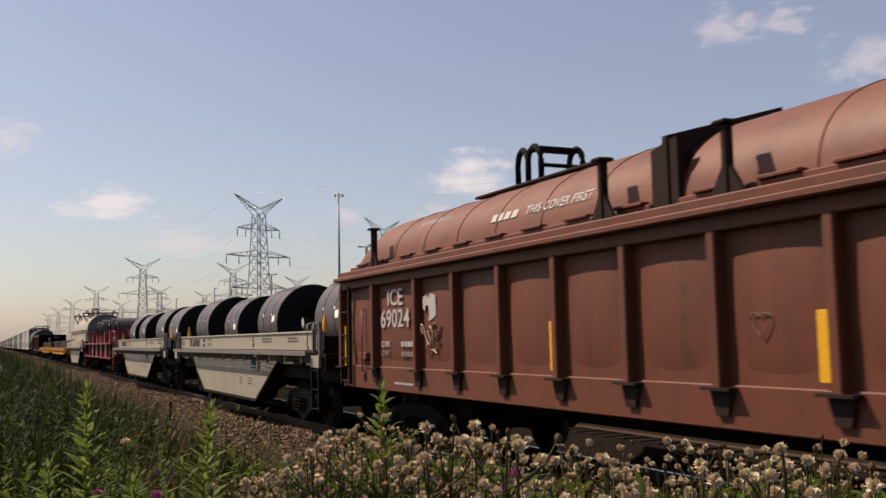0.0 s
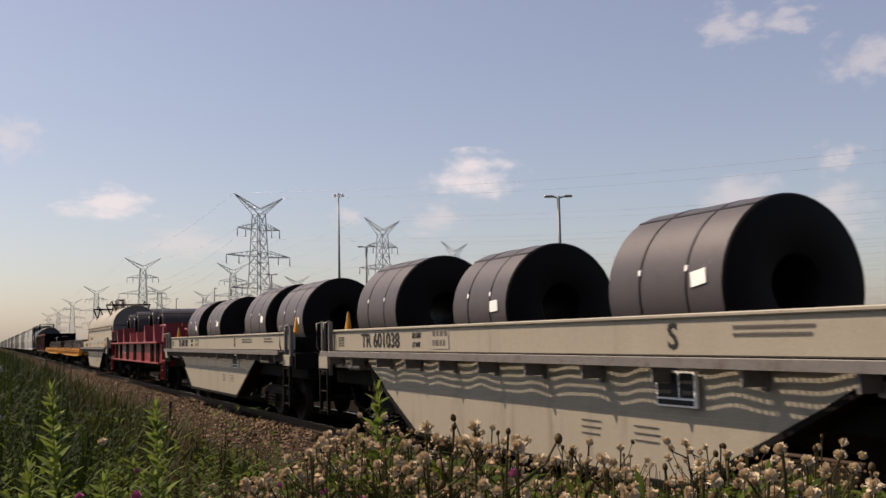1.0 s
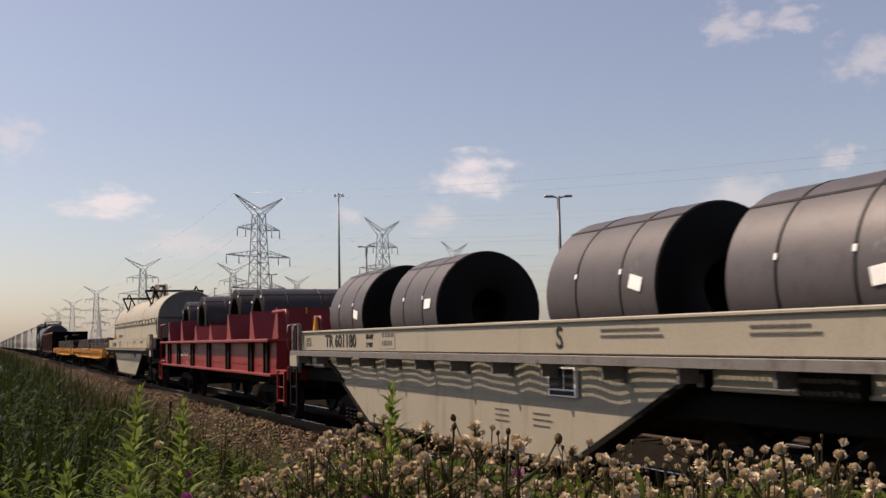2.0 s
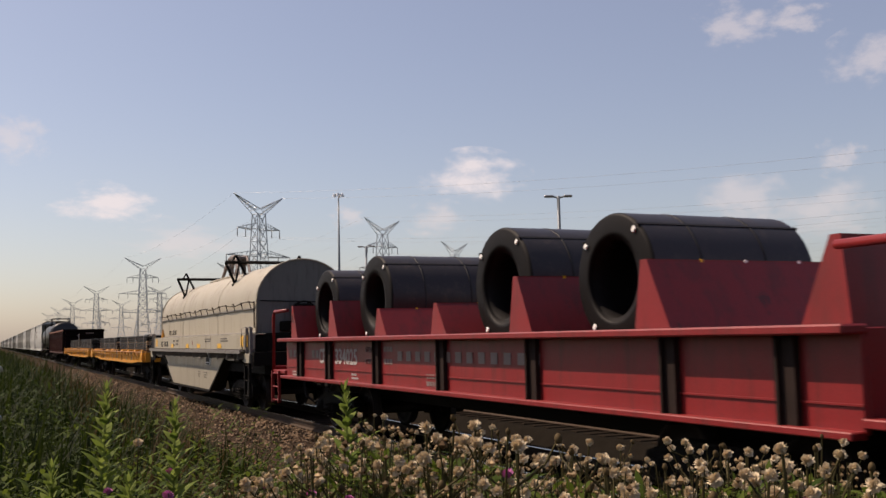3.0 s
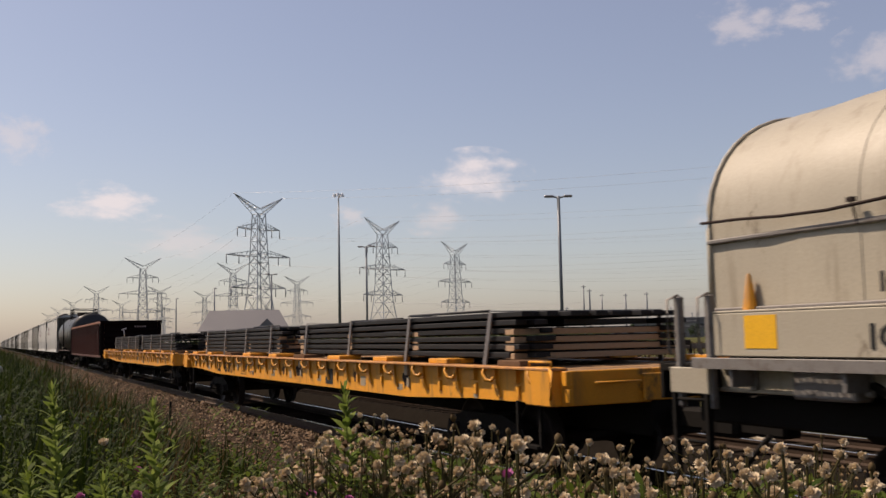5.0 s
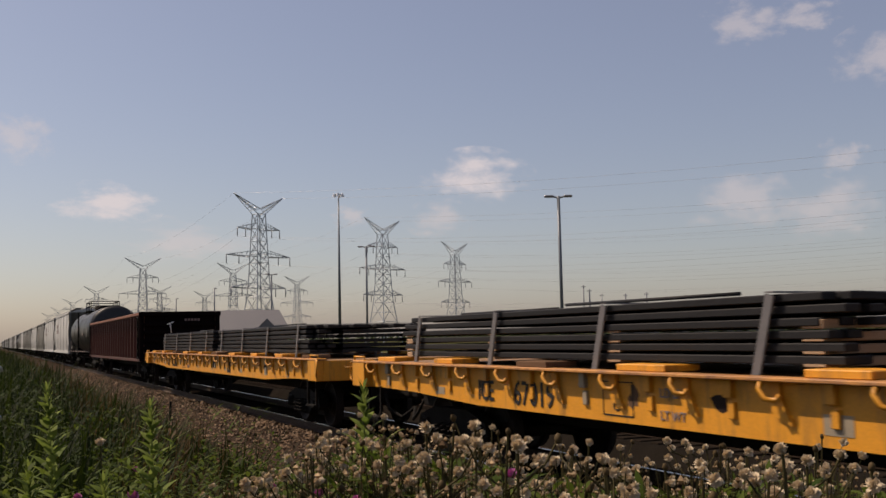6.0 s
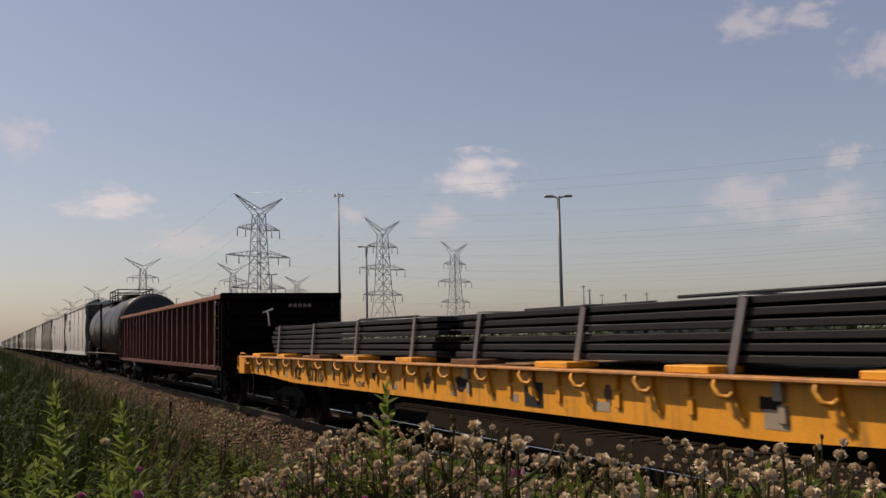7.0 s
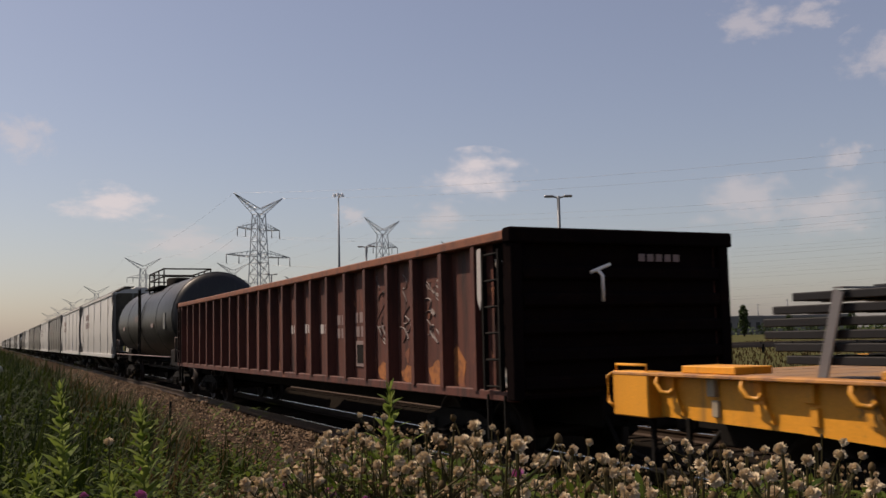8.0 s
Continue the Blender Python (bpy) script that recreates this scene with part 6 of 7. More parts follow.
for q, (az, el, d, lean) in enumerate(RODS):
    p = aim(az, el, d)
    z0 = ground_z(p.x)
    ob = goldenrod(60 + q, p.z - z0)
    SWAY.append((ob, p.x, p.y, z0, lean))
# thistles in blossom that sway beside them
for q, (az, el, d, k) in enumerate(((6.6, -5.0, 3.0, 0.7), (17.2, -5.8, 2.8, 0.6), (20.8, -5.9, 2.6, 0.5), (30.5, -7.6, 2.2, 0.2), (29.0, -8.9, 2.0, 0.25), (46.5, -8.6, 1.9, 0.15), (8.5, -8.0, 2.6, 0.6), (19.3, -8.6, 2.4, 0.4))):
    p = aim(az, el, d)
    z0 = ground_z(p.x)
    ob = thistle(300 + q, p.z - z0, 0.6, 3, "thistle stem with a pink blossom")
    SWAY.append((ob, p.x, p.y, z0, [k * a for a in RODS[0 if az < 10 else 2][3]]))

# leafy undergrowth
fol = Shape()
rngf = random.Random(77)
for i in range(15000):
    az = rngf.uniform(-1, 52)
    d = rngf.uniform(2.3, 4.8) if i % 3 or az > 15 else rngf.uniform(3, 11)
    p = aim(az, 0, d)
    z0 = ground_z(p.x)
    ztop = aim(az, min(-6.0, top_line(az) - 3.0) if d < 6.5 else -3.6, d).z
    z = z0 + (max(z0 + 0.15, ztop) - z0) * rngf.random() ** 0.6
    a = rngf.random() * 6.28
    leaf_strip(fol, (p.x, p.y, z), (math.cos(a), math.sin(a), rngf.uniform(0, 1.2)), rngf.uniform(0.04, 0.12), rngf.uniform(0.010, 0.024), rngf.uniform(0.3, 1.0))
tagged(part("undergrowth", fol, GREEN, fix=False), "leafy green undergrowth between the thistles", "weeds", kind="stuff")
fol = Shape()
for i in range(520):
    az = rngf.uniform(0, 24)
    d = rngf.uniform(2.4, 6.0)
    tip = aim(az, -5.4 - abs(rngf.gauss(0, 3.0)), d)
    if noise.noise(Vector((az * 0.45, d * 1.1, 2.0))) < -0.12:
        continue
    ht = rngf.uniform(0.12, 0.35)
    for q in range(11):
        u = q / 11
        a = q * 2.4 + i
        leaf_strip(fol, (tip.x, tip.y, tip.z - ht * (1 - u)), (math.cos(a), math.sin(a), 0.5 + u), rngf.uniform(0.03, 0.075) * (1.25 - u), 0.013, 0.7)
tagged(part("broadleaf_weeds", fol, GREEN, fix=False), "green broadleaf weeds at the foot of the bank", "weeds", kind="stuff")
for nm, cnt, mt in (("weed_stems", 1300, STEM),):
    ws = Shape()
    for i in range(cnt):
        az, d = rngf.uniform(10, 52), rngf.uniform(1.7, 5.0)
        p = aim(az, 0, d)
        z0 = ground_z(p.x)
        zt = aim(az, top_line(az) - 1.5 - abs(rngf.gauss(0, 3)), d).z
        if zt < z0 + 0.1:
            continue
        j = Vector((rngf.uniform(-0.08, 0.08), rngf.uniform(-0.08, 0.08), 0))
        ws.tube([(p.x, p.y, z0 + (zt - z0) * 0.3), Vector((p.x, p.y, zt)) + j], 0.0022, 3, 0.001, caps=False)
    tagged(part(nm, ws, mt, fix=False), "thin brown-green weed stems", "weeds", kind="stuff")

# clumps of leafy weeds over the bank, and the mass of small seed heads among the thistles
cl, dr = Shape(), Shape()
rngc = random.Random(83)
for i in range(2600):
    y = 5.0 + 40 * rngc.random() ** 1.7
    x = rngc.uniform(-0.4, 3.9)
    if noise.noise(Vector((x * 0.8, y * 0.25, 9.0))) < -0.10:
        continue
    tp = tall(x, y) * rngc.uniform(0.45, 1.0)
    dry = x > 2.2 and rngc.random() < 0.45
    for q in range(20):
        u = rngc.random() ** 0.7
        a = rngc.random() * 6.28
        r = 0.16 * rngc.random() * (1 + y / 30)
        k = 1 + y / 18
        leaf_strip(dr if dry else cl, (x + r * math.cos(a), y + r * math.sin(a), ground_z(x) + tp * u), (math.cos(a * 3), math.sin(a * 3), rngc.uniform(-0.1, 1.3)), rngc.uniform(0.05, 0.12) * k, rngc.uniform(0.012, 0.024) * k, rngc.uniform(0.3, 1.0), seg=2)
tagged(part("bank_weeds", cl, WEED, fix=False), "dark green leafy weeds in clumps over the bank", "weeds", kind="stuff")
tagged(part("dry_weeds", dr, RUSTWEED, fix=False), "rust-brown withered weeds by the ballast", "weeds", kind="stuff")
hd = Shape()
for i in range(2400):
    az, d = rngc.uniform(11, 52), rngc.uniform(1.7, 4.6)
    p = aim(az, top_line(az) - 1.6 - abs(rngc.gauss(0, 3.6)), d)
    if p.z < ground_z(p.x) + 0.1 or (az > 36 and rngc.random() < 0.6) or noise.noise(Vector((az * 0.5, d * 1.4, 6.0))) < -0.25:
        continue
    r = rngc.uniform(0.003, 0.0085)
    o = [p + Vector(v) * r * rngc.uniform(0.7, 1.3) for v in ((1, 0, 0), (-1, 0, 0), (0, 1, 0), (0, -1, 0), (0, 0, 1), (0, 0, -1))]
    hd.add(o, [(0, 2, 4), (2, 1, 4), (1, 3, 4), (3, 0, 4), (2, 0, 5), (1, 2, 5), (3, 1, 5), (0, 3, 5)])
tagged(part("small_seed_heads", hd, FLUFFS, fix=False), "countless small cream and brown seed heads", "weeds", kind="stuff")

# old fence post at the edge of the view, stake by the ballast, board beyond the rails
fp = thing("fence_post", "galvanised fence post with curled tie wire", "fence post", at=pose(0.012, 3.1, ground_z(0.0)))
s = Shape()
s.tube([(0, 0, 0), (0, 0, 1.56)], 0.009, 10)
part("post", s, POLE, fp)
for z in (1.74, 1.60):
    s = Shape()
    s.tube([(0.014 * math.cos(a), 0.014 * math.sin(a), z - 0.06 - ground_z(0) + 0.02 * math.sin(a / 2)) for a in (k * 0.6 for k in range(12))], 0.004, 6)
    part("clamp", s, GALV, fp)
sk = Shape()
sk.box(-0.03, 0.03, -0.03, 0.03, 0, 0.62, 0.006)
tagged(part("marker_stake", sk, UNDER, None, "", pose(4.55, 28.0, -0.52)), "short dark wooden stake at the ballast edge", "stake")
bd = Shape()
bd.box(-0.55, 0.55, -0.12, 0.12, 0, 0.09, 0.015)
tagged(part("loose_board", bd, BARE, None, "", pose(12.3, 13.3, -0.2, 0, 0, 60)), "pale weathered board lying by the far rails", "board")


# ---- transmission line ----
def pylon():
    """A lattice tower with three crossarms and a forked top; arms along x."""
    t = thing("transmission_tower", "galvanised lattice transmission tower with three crossarms and a forked top", "pylon", "transmission towers")
    lv = [(0, 5.6), (9, 4.0), (17, 3.0), (20.5, 2.7), (25, 2.45), (29, 2.3), (32, 2.2), (36.5, 2.0), (41, 1.8), (46, 1.6)]
    b = Shape()
    for (z0, w0), (z1, w1) in zip(lv, lv[1:]):
        c0 = [(-w0, -w0, z0), (w0, -w0, z0), (w0, w0, z0), (-w0, w0, z0)]
        c1 = [(-w1, -w1, z1), (w1, -w1, z1), (w1, w1, z1), (-w1, w1, z1)]
        for i in range(4):
            j = (i + 1) % 4
            b.strut(c0[i], c1[i], 0.26)
            b.strut(c0[i], c1[j], 0.15)
            b.strut(c0[j], c1[i], 0.15)
            b.strut(c1[i], c1[j], 0.13)
            if z1 - z0 > 6:
                m0 = [(p + q) / 2 for p, q in zip(c0[i], c1[i])]
                m1 = [(p + q) / 2 for p, q in zip(c0[j], c1[j])]
                b.strut(m0, m1, 0.12)
    part("tower_body", b, GALV, t, fix=False)
    for z, reach, w in ((20, 11.5, 2.7), (31, 13.5, 2.25), (40.5, 9.0, 1.85)):
        for sx in (-1, 1):
            a = Shape()
            tip = (sx * reach, 0, z + 0.4)
            for sy in (-1, 1):
                a.strut((sx * w, sy * w, z), tip, 0.2)
                a.strut((sx * w, sy * w, z + 2.2), tip, 0.16)
                for k in range(1, 5):
                    u, u2 = k / 5, (k - 0.5) / 5
                    lo = Vector((sx * w, sy * w, z)).lerp(Vector(tip), u)
                    hi = Vector((sx * w, sy * w, z + 2.2)).lerp(Vector(tip), u2)
                    a.strut(lo, hi, 0.1)
            for k in range(1, 5):
                p, q = Vector((sx * w, -w, z)).lerp(Vector(tip), k / 5), Vector((sx * w, w, z)).lerp(Vector(tip), k / 5)
                a.strut(p, q, 0.1)
            arm = part("crossarm", a, GALV, t, fix=False)
            for x in (reach, reach * 0.62):
                s = Shape()
                s.tube([(sx * x, 0, z + 0.3), (sx * x, 0, z - 2.6)], 0.16, 6)
                part("insulator", s, INSUL, arm)
    for sx in (-1, 1):
        h = Shape()
        tip = Vector((sx * 10.5, 0, 52.5))
        root = [(0.0, -1.4, 47.6), (0.0, 1.4, 47.6), (sx * 1.6, -1.6, 46), (sx * 1.6, 1.6, 46)]
        for r in root:
            h.strut(r, tip, 0.2)
        for k in range(1, 7):
            q = [Vector(r).lerp(tip, k / 7) for r in root]
            for i, j in ((0, 1), (2, 3), (0, 2), (1, 3), (0, 3)):
                h.strut(q[i], q[j], 0.1)
        part("horn", h, GALV, t, fix=False)
    return t


LINES = (((80, 1650), (80, 1398), (80, 1147), (82, 896), (80.4, 594.6), (83.3, 329.6), (270, 142), (457, -45)),
         ((137, 1450), (137, 1192), (135, 890), (140.6, 624), (149.7, 381.7), (337, 194), (524, 7)),
         ((192, 1240), (192.5, 981), (219.6, 748), (225.4, 468.6), (412, 281), (600, 94)))
first_tower = None
for pts in LINES:
    arms = []
    for k, (px, py) in enumerate(pts):
        d = Vector(pts[min(k + 1, len(pts) - 1)]) - Vector(pts[k])
        e = Vector(pts[k]) - Vector(pts[max(k - 1, 0)])
        u = (d.normalized() if d.length else e.normalized()) + (e.normalized() if e.length else d.normalized())
        turn = math.degrees(math.atan2(u.y, u.x)) + 90
        arms.append((Vector((px, py)), radians(turn)))
        if first_tower is None:
            first_tower = pylon()
            first_tower.matrix_basis = pose(px, py, -0.65, 0, 0, turn)
        else:
            copy_thing(first_tower, pose(px, py, -0.65, 0, 0, turn))
    for dx, z in ((-11.5, 16.6), (11.5, 16.6), (-13.5, 27.6), (13.5, 27.6), (-9, 37.1), (9, 37.1), (-10.5, 51.8), (10.5, 51.8)):
        path = []
        for (pa, ta), (pb, tb) in zip(arms, arms[1:]):
            a = pa + dx * Vector((math.cos(ta), math.sin(ta)))
            b = pb + dx * Vector((math.cos(tb), math.sin(tb)))
            sag = 6.0 if z < 50 else 4.0
            path += [(a.x + (b.x - a.x) * k / 14, a.y + (b.y - a.y) * k / 14, z - 4 * sag * (k / 14) * (1 - k / 14)) for k in range(14)]
        s = Shape()
        s.tube(path, 0.026, 4, caps=False)
        tagged(part("conductor_cable", s, CABLE, fix=False), "thin sagging overhead power cable", "cable", "overhead cables")


# ---- lamp poles ----
def high_mast(x, y, h):
    t = thing("high_mast_light", "tall slender steel mast with a ring of floodlights", "light mast", at=pose(x, y, -0.62))
    s = Shape()
    s.tube([(0, 0, 0), (0, 0, h)], 0.42, 12, 0.16)
    part("mast", s, POLE, t)
    r = Shape()
    r.tube([(1.1 * math.cos(a), 1.1 * math.sin(a), h - 0.5) for a in (2 * math.pi * k / 16 for k in range(17))], 0.10, 6)
    r.box(-1.1, 1.1, -0.06, 0.06, h - 0.6, h - 0.45)
    part("ring", r, POLE, t)
    for k in range(6):
        a = 2 * math.pi * k / 6
        q = Shape()
        q.lathe([(-0.55, 0.36), (-0.1, 0.28), (0.15, 0.12), (0.2, 0.001)], (1.2 * math.cos(a), 1.2 * math.sin(a), h - 0.35), "z", 10)
        part("floodlight", q, LENS, t)


high_mast(77.5, 227.1, 38.4)


def lamp_pole(x, y, h, turn, arms=2):
    t = thing("street_lamp", "grey steel lamp pole with flat arm luminaires", "street lamp", "yard lamp poles", pose(x, y, -0.62, 0, 0, turn))
    s = Shape()
    s.tube([(0, 0, 0), (0, 0, h)], 0.15, 10, 0.13)
    s.box(-0.2, 0.2, -0.2, 0.2, 0, 0.5, 0.03)
    part("pole", s, POLE, t)
    for k in range(arms):
        sx = -1 if k else 1
        q = Shape()
        q.strut((0, 0, h - 0.15), (sx * 0.5, 0, h - 0.02), 0.10)
        part("arm", q, POLE, t)
        l = Shape()
        l.box(sx * 0.42, sx * 1.15, -0.20, 0.20, h - 0.10, h + 0.08, 0.05)
        part("luminaire", l, BAND if arms > 1 else POLE, t)
    return t


lamp_pole(42.3, 67.9, 13.7, -25)
lamp_pole(45.4, 121.8, 14.6, -35)
lamp_pole(43.7, 164.3, 13.7, 20)
lamp_pole(40.4, 195.9, 13.0, 60, 1)
lamp_pole(39.7, 236.7, 12.7, 60, 1)
lamp_pole(36.0, 275.0, 12.3, 60, 1)


# ---- shed behind the train ----
def shed(x, y, w, d, h, ridge, name, label, wall, roof):
    t = thing(name, label, "building", at=pose(x, y, -0.62, 0, 0, -14))
    b = Shape()
    b.prism([(-w / 2, 0), (w / 2, 0), (w / 2, h), (-w / 2, h)], -d / 2, d / 2)
    part("wall", b, wall, t)
    r = Shape()
    r.add([(-w / 2 - 0.5, -d / 2 - 0.5, h), (w / 2 + 0.5, -d / 2 - 0.5, h), (w / 2 + 0.5, d / 2 + 0.5, h), (-w / 2 - 0.5, d / 2 + 0.5, h), (-w / 2 + 1.2, 0, ridge), (w / 2 - 1.2, 0, ridge)],
          [(0, 1, 5, 4), (2, 3, 4, 5), (0, 4, 3), (1, 2, 5), (0, 1, 2, 3)])
    part("roof", r, roof, t)
    g = Shape()
    g.add([(w * 0.12, -d / 2 - 1.6, h), (w * 0.40, -d / 2 - 1.6, h), (w * 0.26, -d / 2 - 1.6, h + (ridge - h) * 0.55), (w * 0.26, 0, h + (ridge - h) * 0.55), (w * 0.12, 0, h), (w * 0.40, 0, h)],
          [(0, 1, 2), (0, 2, 3, 4), (1, 5, 3, 2)])
    part("gable", g, roof, t)
    for k in range(4):
        q = Shape()
        xx = -w * 0.38 + k * w * 0.22
        q.box(xx, xx + 1.2, -d / 2 - 0.04, -d / 2, 1.0, 2.4)
        part("window", q, GLASS, t)


shed(37.4, 157.5, 13.5, 9, 3.9, 7.3, "yard_office", "low brown yard office with a grey hipped roof", WALLB, ROOF)


# ---- yard beyond the tracks ----
for x, y, h, w in ((164.3, 251.0, 17.0, 0.28), (165.8, 250.0, 15.7, 0.3), (168.9, 248.0, 14.2, 0.24), (174.7, 243.9, 14.0, 0.3), (179.8, 240.2, 14.2, 0.3), (160, 254, 10.5, 0.24),
                   (330, 420, 15, 0.3), (352, 410, 17, 0.3), (372, 400, 16, 0.3), (385, 392, 18, 0.35), (400, 385, 14, 0.3), (318, 430, 13, 0.3), (340, 415, 12, 0.3)):
    p = thing("yard_pole", "slim grey yard pole", "pole", "poles across the yard", pose(x, y, -0.62))
    s = Shape()
    s.tube([(0, 0, 0), (0, 0, h)], w, 8, w * 0.7)
    part("shaft", s, POLE, p)
    c = Shape()
    c.strut((-w * 3, 0, h - 0.5), (w * 3, 0, h - 0.5), 0.14)
    part("cap", c, POLE, p)
for k, (x, y, w, d, h) in enumerate(((176, 246, 9, 5, 4.2), (255, 330, 26, 12, 6.5), (300, 350, 40, 14, 8.5), (225, 280, 14, 8, 4.0), (360, 370, 60, 20, 9))):
    t = thing("far_shed", "low pale industrial shed beyond the yard", "building", "sheds beyond the yard", pose(x, y, -0.62, 0, 0, -38))
    b = Shape()
    b.box(-w / 2, w / 2, -d / 2, d / 2, 0, h * 0.85, 0.05)
    part("wall", b, WALLG if k % 2 else ROOF, t)
    r = Shape()
    r.box(-w / 2 - 0.3, w / 2 + 0.3, -d / 2 - 0.3, d / 2 + 0.3, h * 0.85, h, 0.1)
    part("roof", r, ROOF, t)
    for q in range(int(w / 4)):
        g = Shape()
        xx = -w / 2 + 1 + q * 4
        g.box(xx, xx + 1.8, -d / 2 - 0.05, -d / 2, h * 0.35, h * 0.65)
        part("window", g, GLASS, t)


def guard_fence(y_rows):
    for x0, y0, n in y_rows:
        t = thing("guard_rail", "weathered timber guard rail on short posts across the yard", "fence", "yard guard rails")
        dx, dy = 3.0, -1.9
        for k in range(n + 1):
            s = Shape()
            px, py = x0 + dx * k, y0 + dy * k
            s.box(px - 0.1, px + 0.1, py - 0.1, py + 0.1, -0.62, 0.30)
            part("post", s, UNDER, t)
        r = Shape()
        a = math.atan2(dy, dx)
        ln = math.hypot(dx, dy) * n
        r.box(0, ln, -0.06, 0.06, -0.05, 0.28, 0.02, m=Matrix.Translation((x0, y0, 0)) @ Matrix.Rotation(a, 4, "Z"))
        part("rail", r, WALLB, t)


guard_fence(((46, 90, 14), (54, 104, 16)))


def tree(x, y, h, w, seed, slim=False):
    rng = random.Random(seed)
    t = thing("tree", "slender dark green poplar" if slim else "rounded dark green tree at the far side of the field", "tree", "", pose(x, y, -0.62))
    s = Shape()
    s.tube([(0, 0, 0), (0.1, 0, h * 0.3), (0, 0.1, h * 0.8)], h * 0.03, 7, h * 0.008)
    for k in range(6):
        a = k * 1.1
        s.tube([(0, 0, h * (0.2 + 0.07 * k)), (math.cos(a) * w * 0.3, math.sin(a) * w * 0.3, h * (0.4 + 0.07 * k))], h * 0.012, 5, h * 0.004)
    part("trunk", s, BARK, t)
    c = Shape()
    for k in range(420):
        u = rng.random()
        prof = math.sin(math.pi * (0.12 + 0.86 * u)) ** 0.6 * (1 + 0.25 * math.sin(u * 14 + seed))
        a, r = rng.random() * 6.28, w / 2 * prof * rng.random() ** 0.4
        p = Vector((math.cos(a) * r, math.sin(a) * r, h * (0.12 + 0.88 * u)))
        z = h * rng.uniform(0.035, 0.07)
        for q in range(2):
            d = Vector((rng.gauss(0, 1), rng.gauss(0, 1), rng.gauss(0, 1))).normalized()
            leaf_strip(c, p, d, z * 1.6, z, 0.3, seg=2)
    part("crown", c, TREELEAF, t, fix=False)


for k, (x, y, h, w, sl) in enumerate(((234.8, 259.6, 10.6, 3.0, True), (215, 276, 5.8, 6, False), (205, 283, 5.0, 4.5, False), (229, 264, 5.5, 3.6, False), (222, 270, 4.6, 5, False), (246, 250, 7.0, 3.0, True),
                                      (252, 246, 6.0, 4, False), (262, 238, 8.0, 3.2, True), (275, 228, 5.5, 6, False), (290, 215, 6, 7, False), (300, 205, 7, 6, False), (240, 255, 4.6, 5, False))):
    tree(x, y, h, w, 500 + k, sl)
sc = Shape()
rngs = random.Random(9)
for k in range(5200):
    a = rngs.uniform(8, 60)
    d = rngs.uniform(420, 560)
    p = aim(a, 0, d)
    h = 4.5 * (0.5 + 0.5 * noise.noise(Vector((a * 0.7, 0, 3)))) + 1.2
    q = Vector((rngs.gauss(0, 1), rngs.gauss(0, 1), rngs.gauss(0, 1)))
    leaf_strip(sc, (p.x, p.y, -0.6 + h * rngs.random() ** 0.8), q, 1.6, 1.3, 0.3, seg=2)
tagged(part("far_scrub", sc, TREELEAF, fix=False), "low dark scrub along the horizon", "bushes", kind="stuff")

mg = Shape()
for k in range(14000):
    a = rngs.uniform(22, 58)
    d = 30 + 170 * rngs.random() ** 1.3
    p = aim(a, 0, d)
    if p.x < 15:
        continue
    h = rngs.uniform(0.15, 0.45)
    w = 0.02 + d * 0.0005
    b = rngs.random() * 3.14
    mg.add([(p.x - w * math.cos(b), p.y - w * math.sin(b), -0.63), (p.x + w * math.cos(b), p.y + w * math.sin(b), -0.63), (p.x + rngs.uniform(-0.1, 0.1), p.y, -0.62 + h)], [(0, 1, 2)])
tagged(part("meadow_grass", mg, DRYGRASS, fix=False), "pale dry meadow grass beyond the tracks", "grass", kind="stuff")


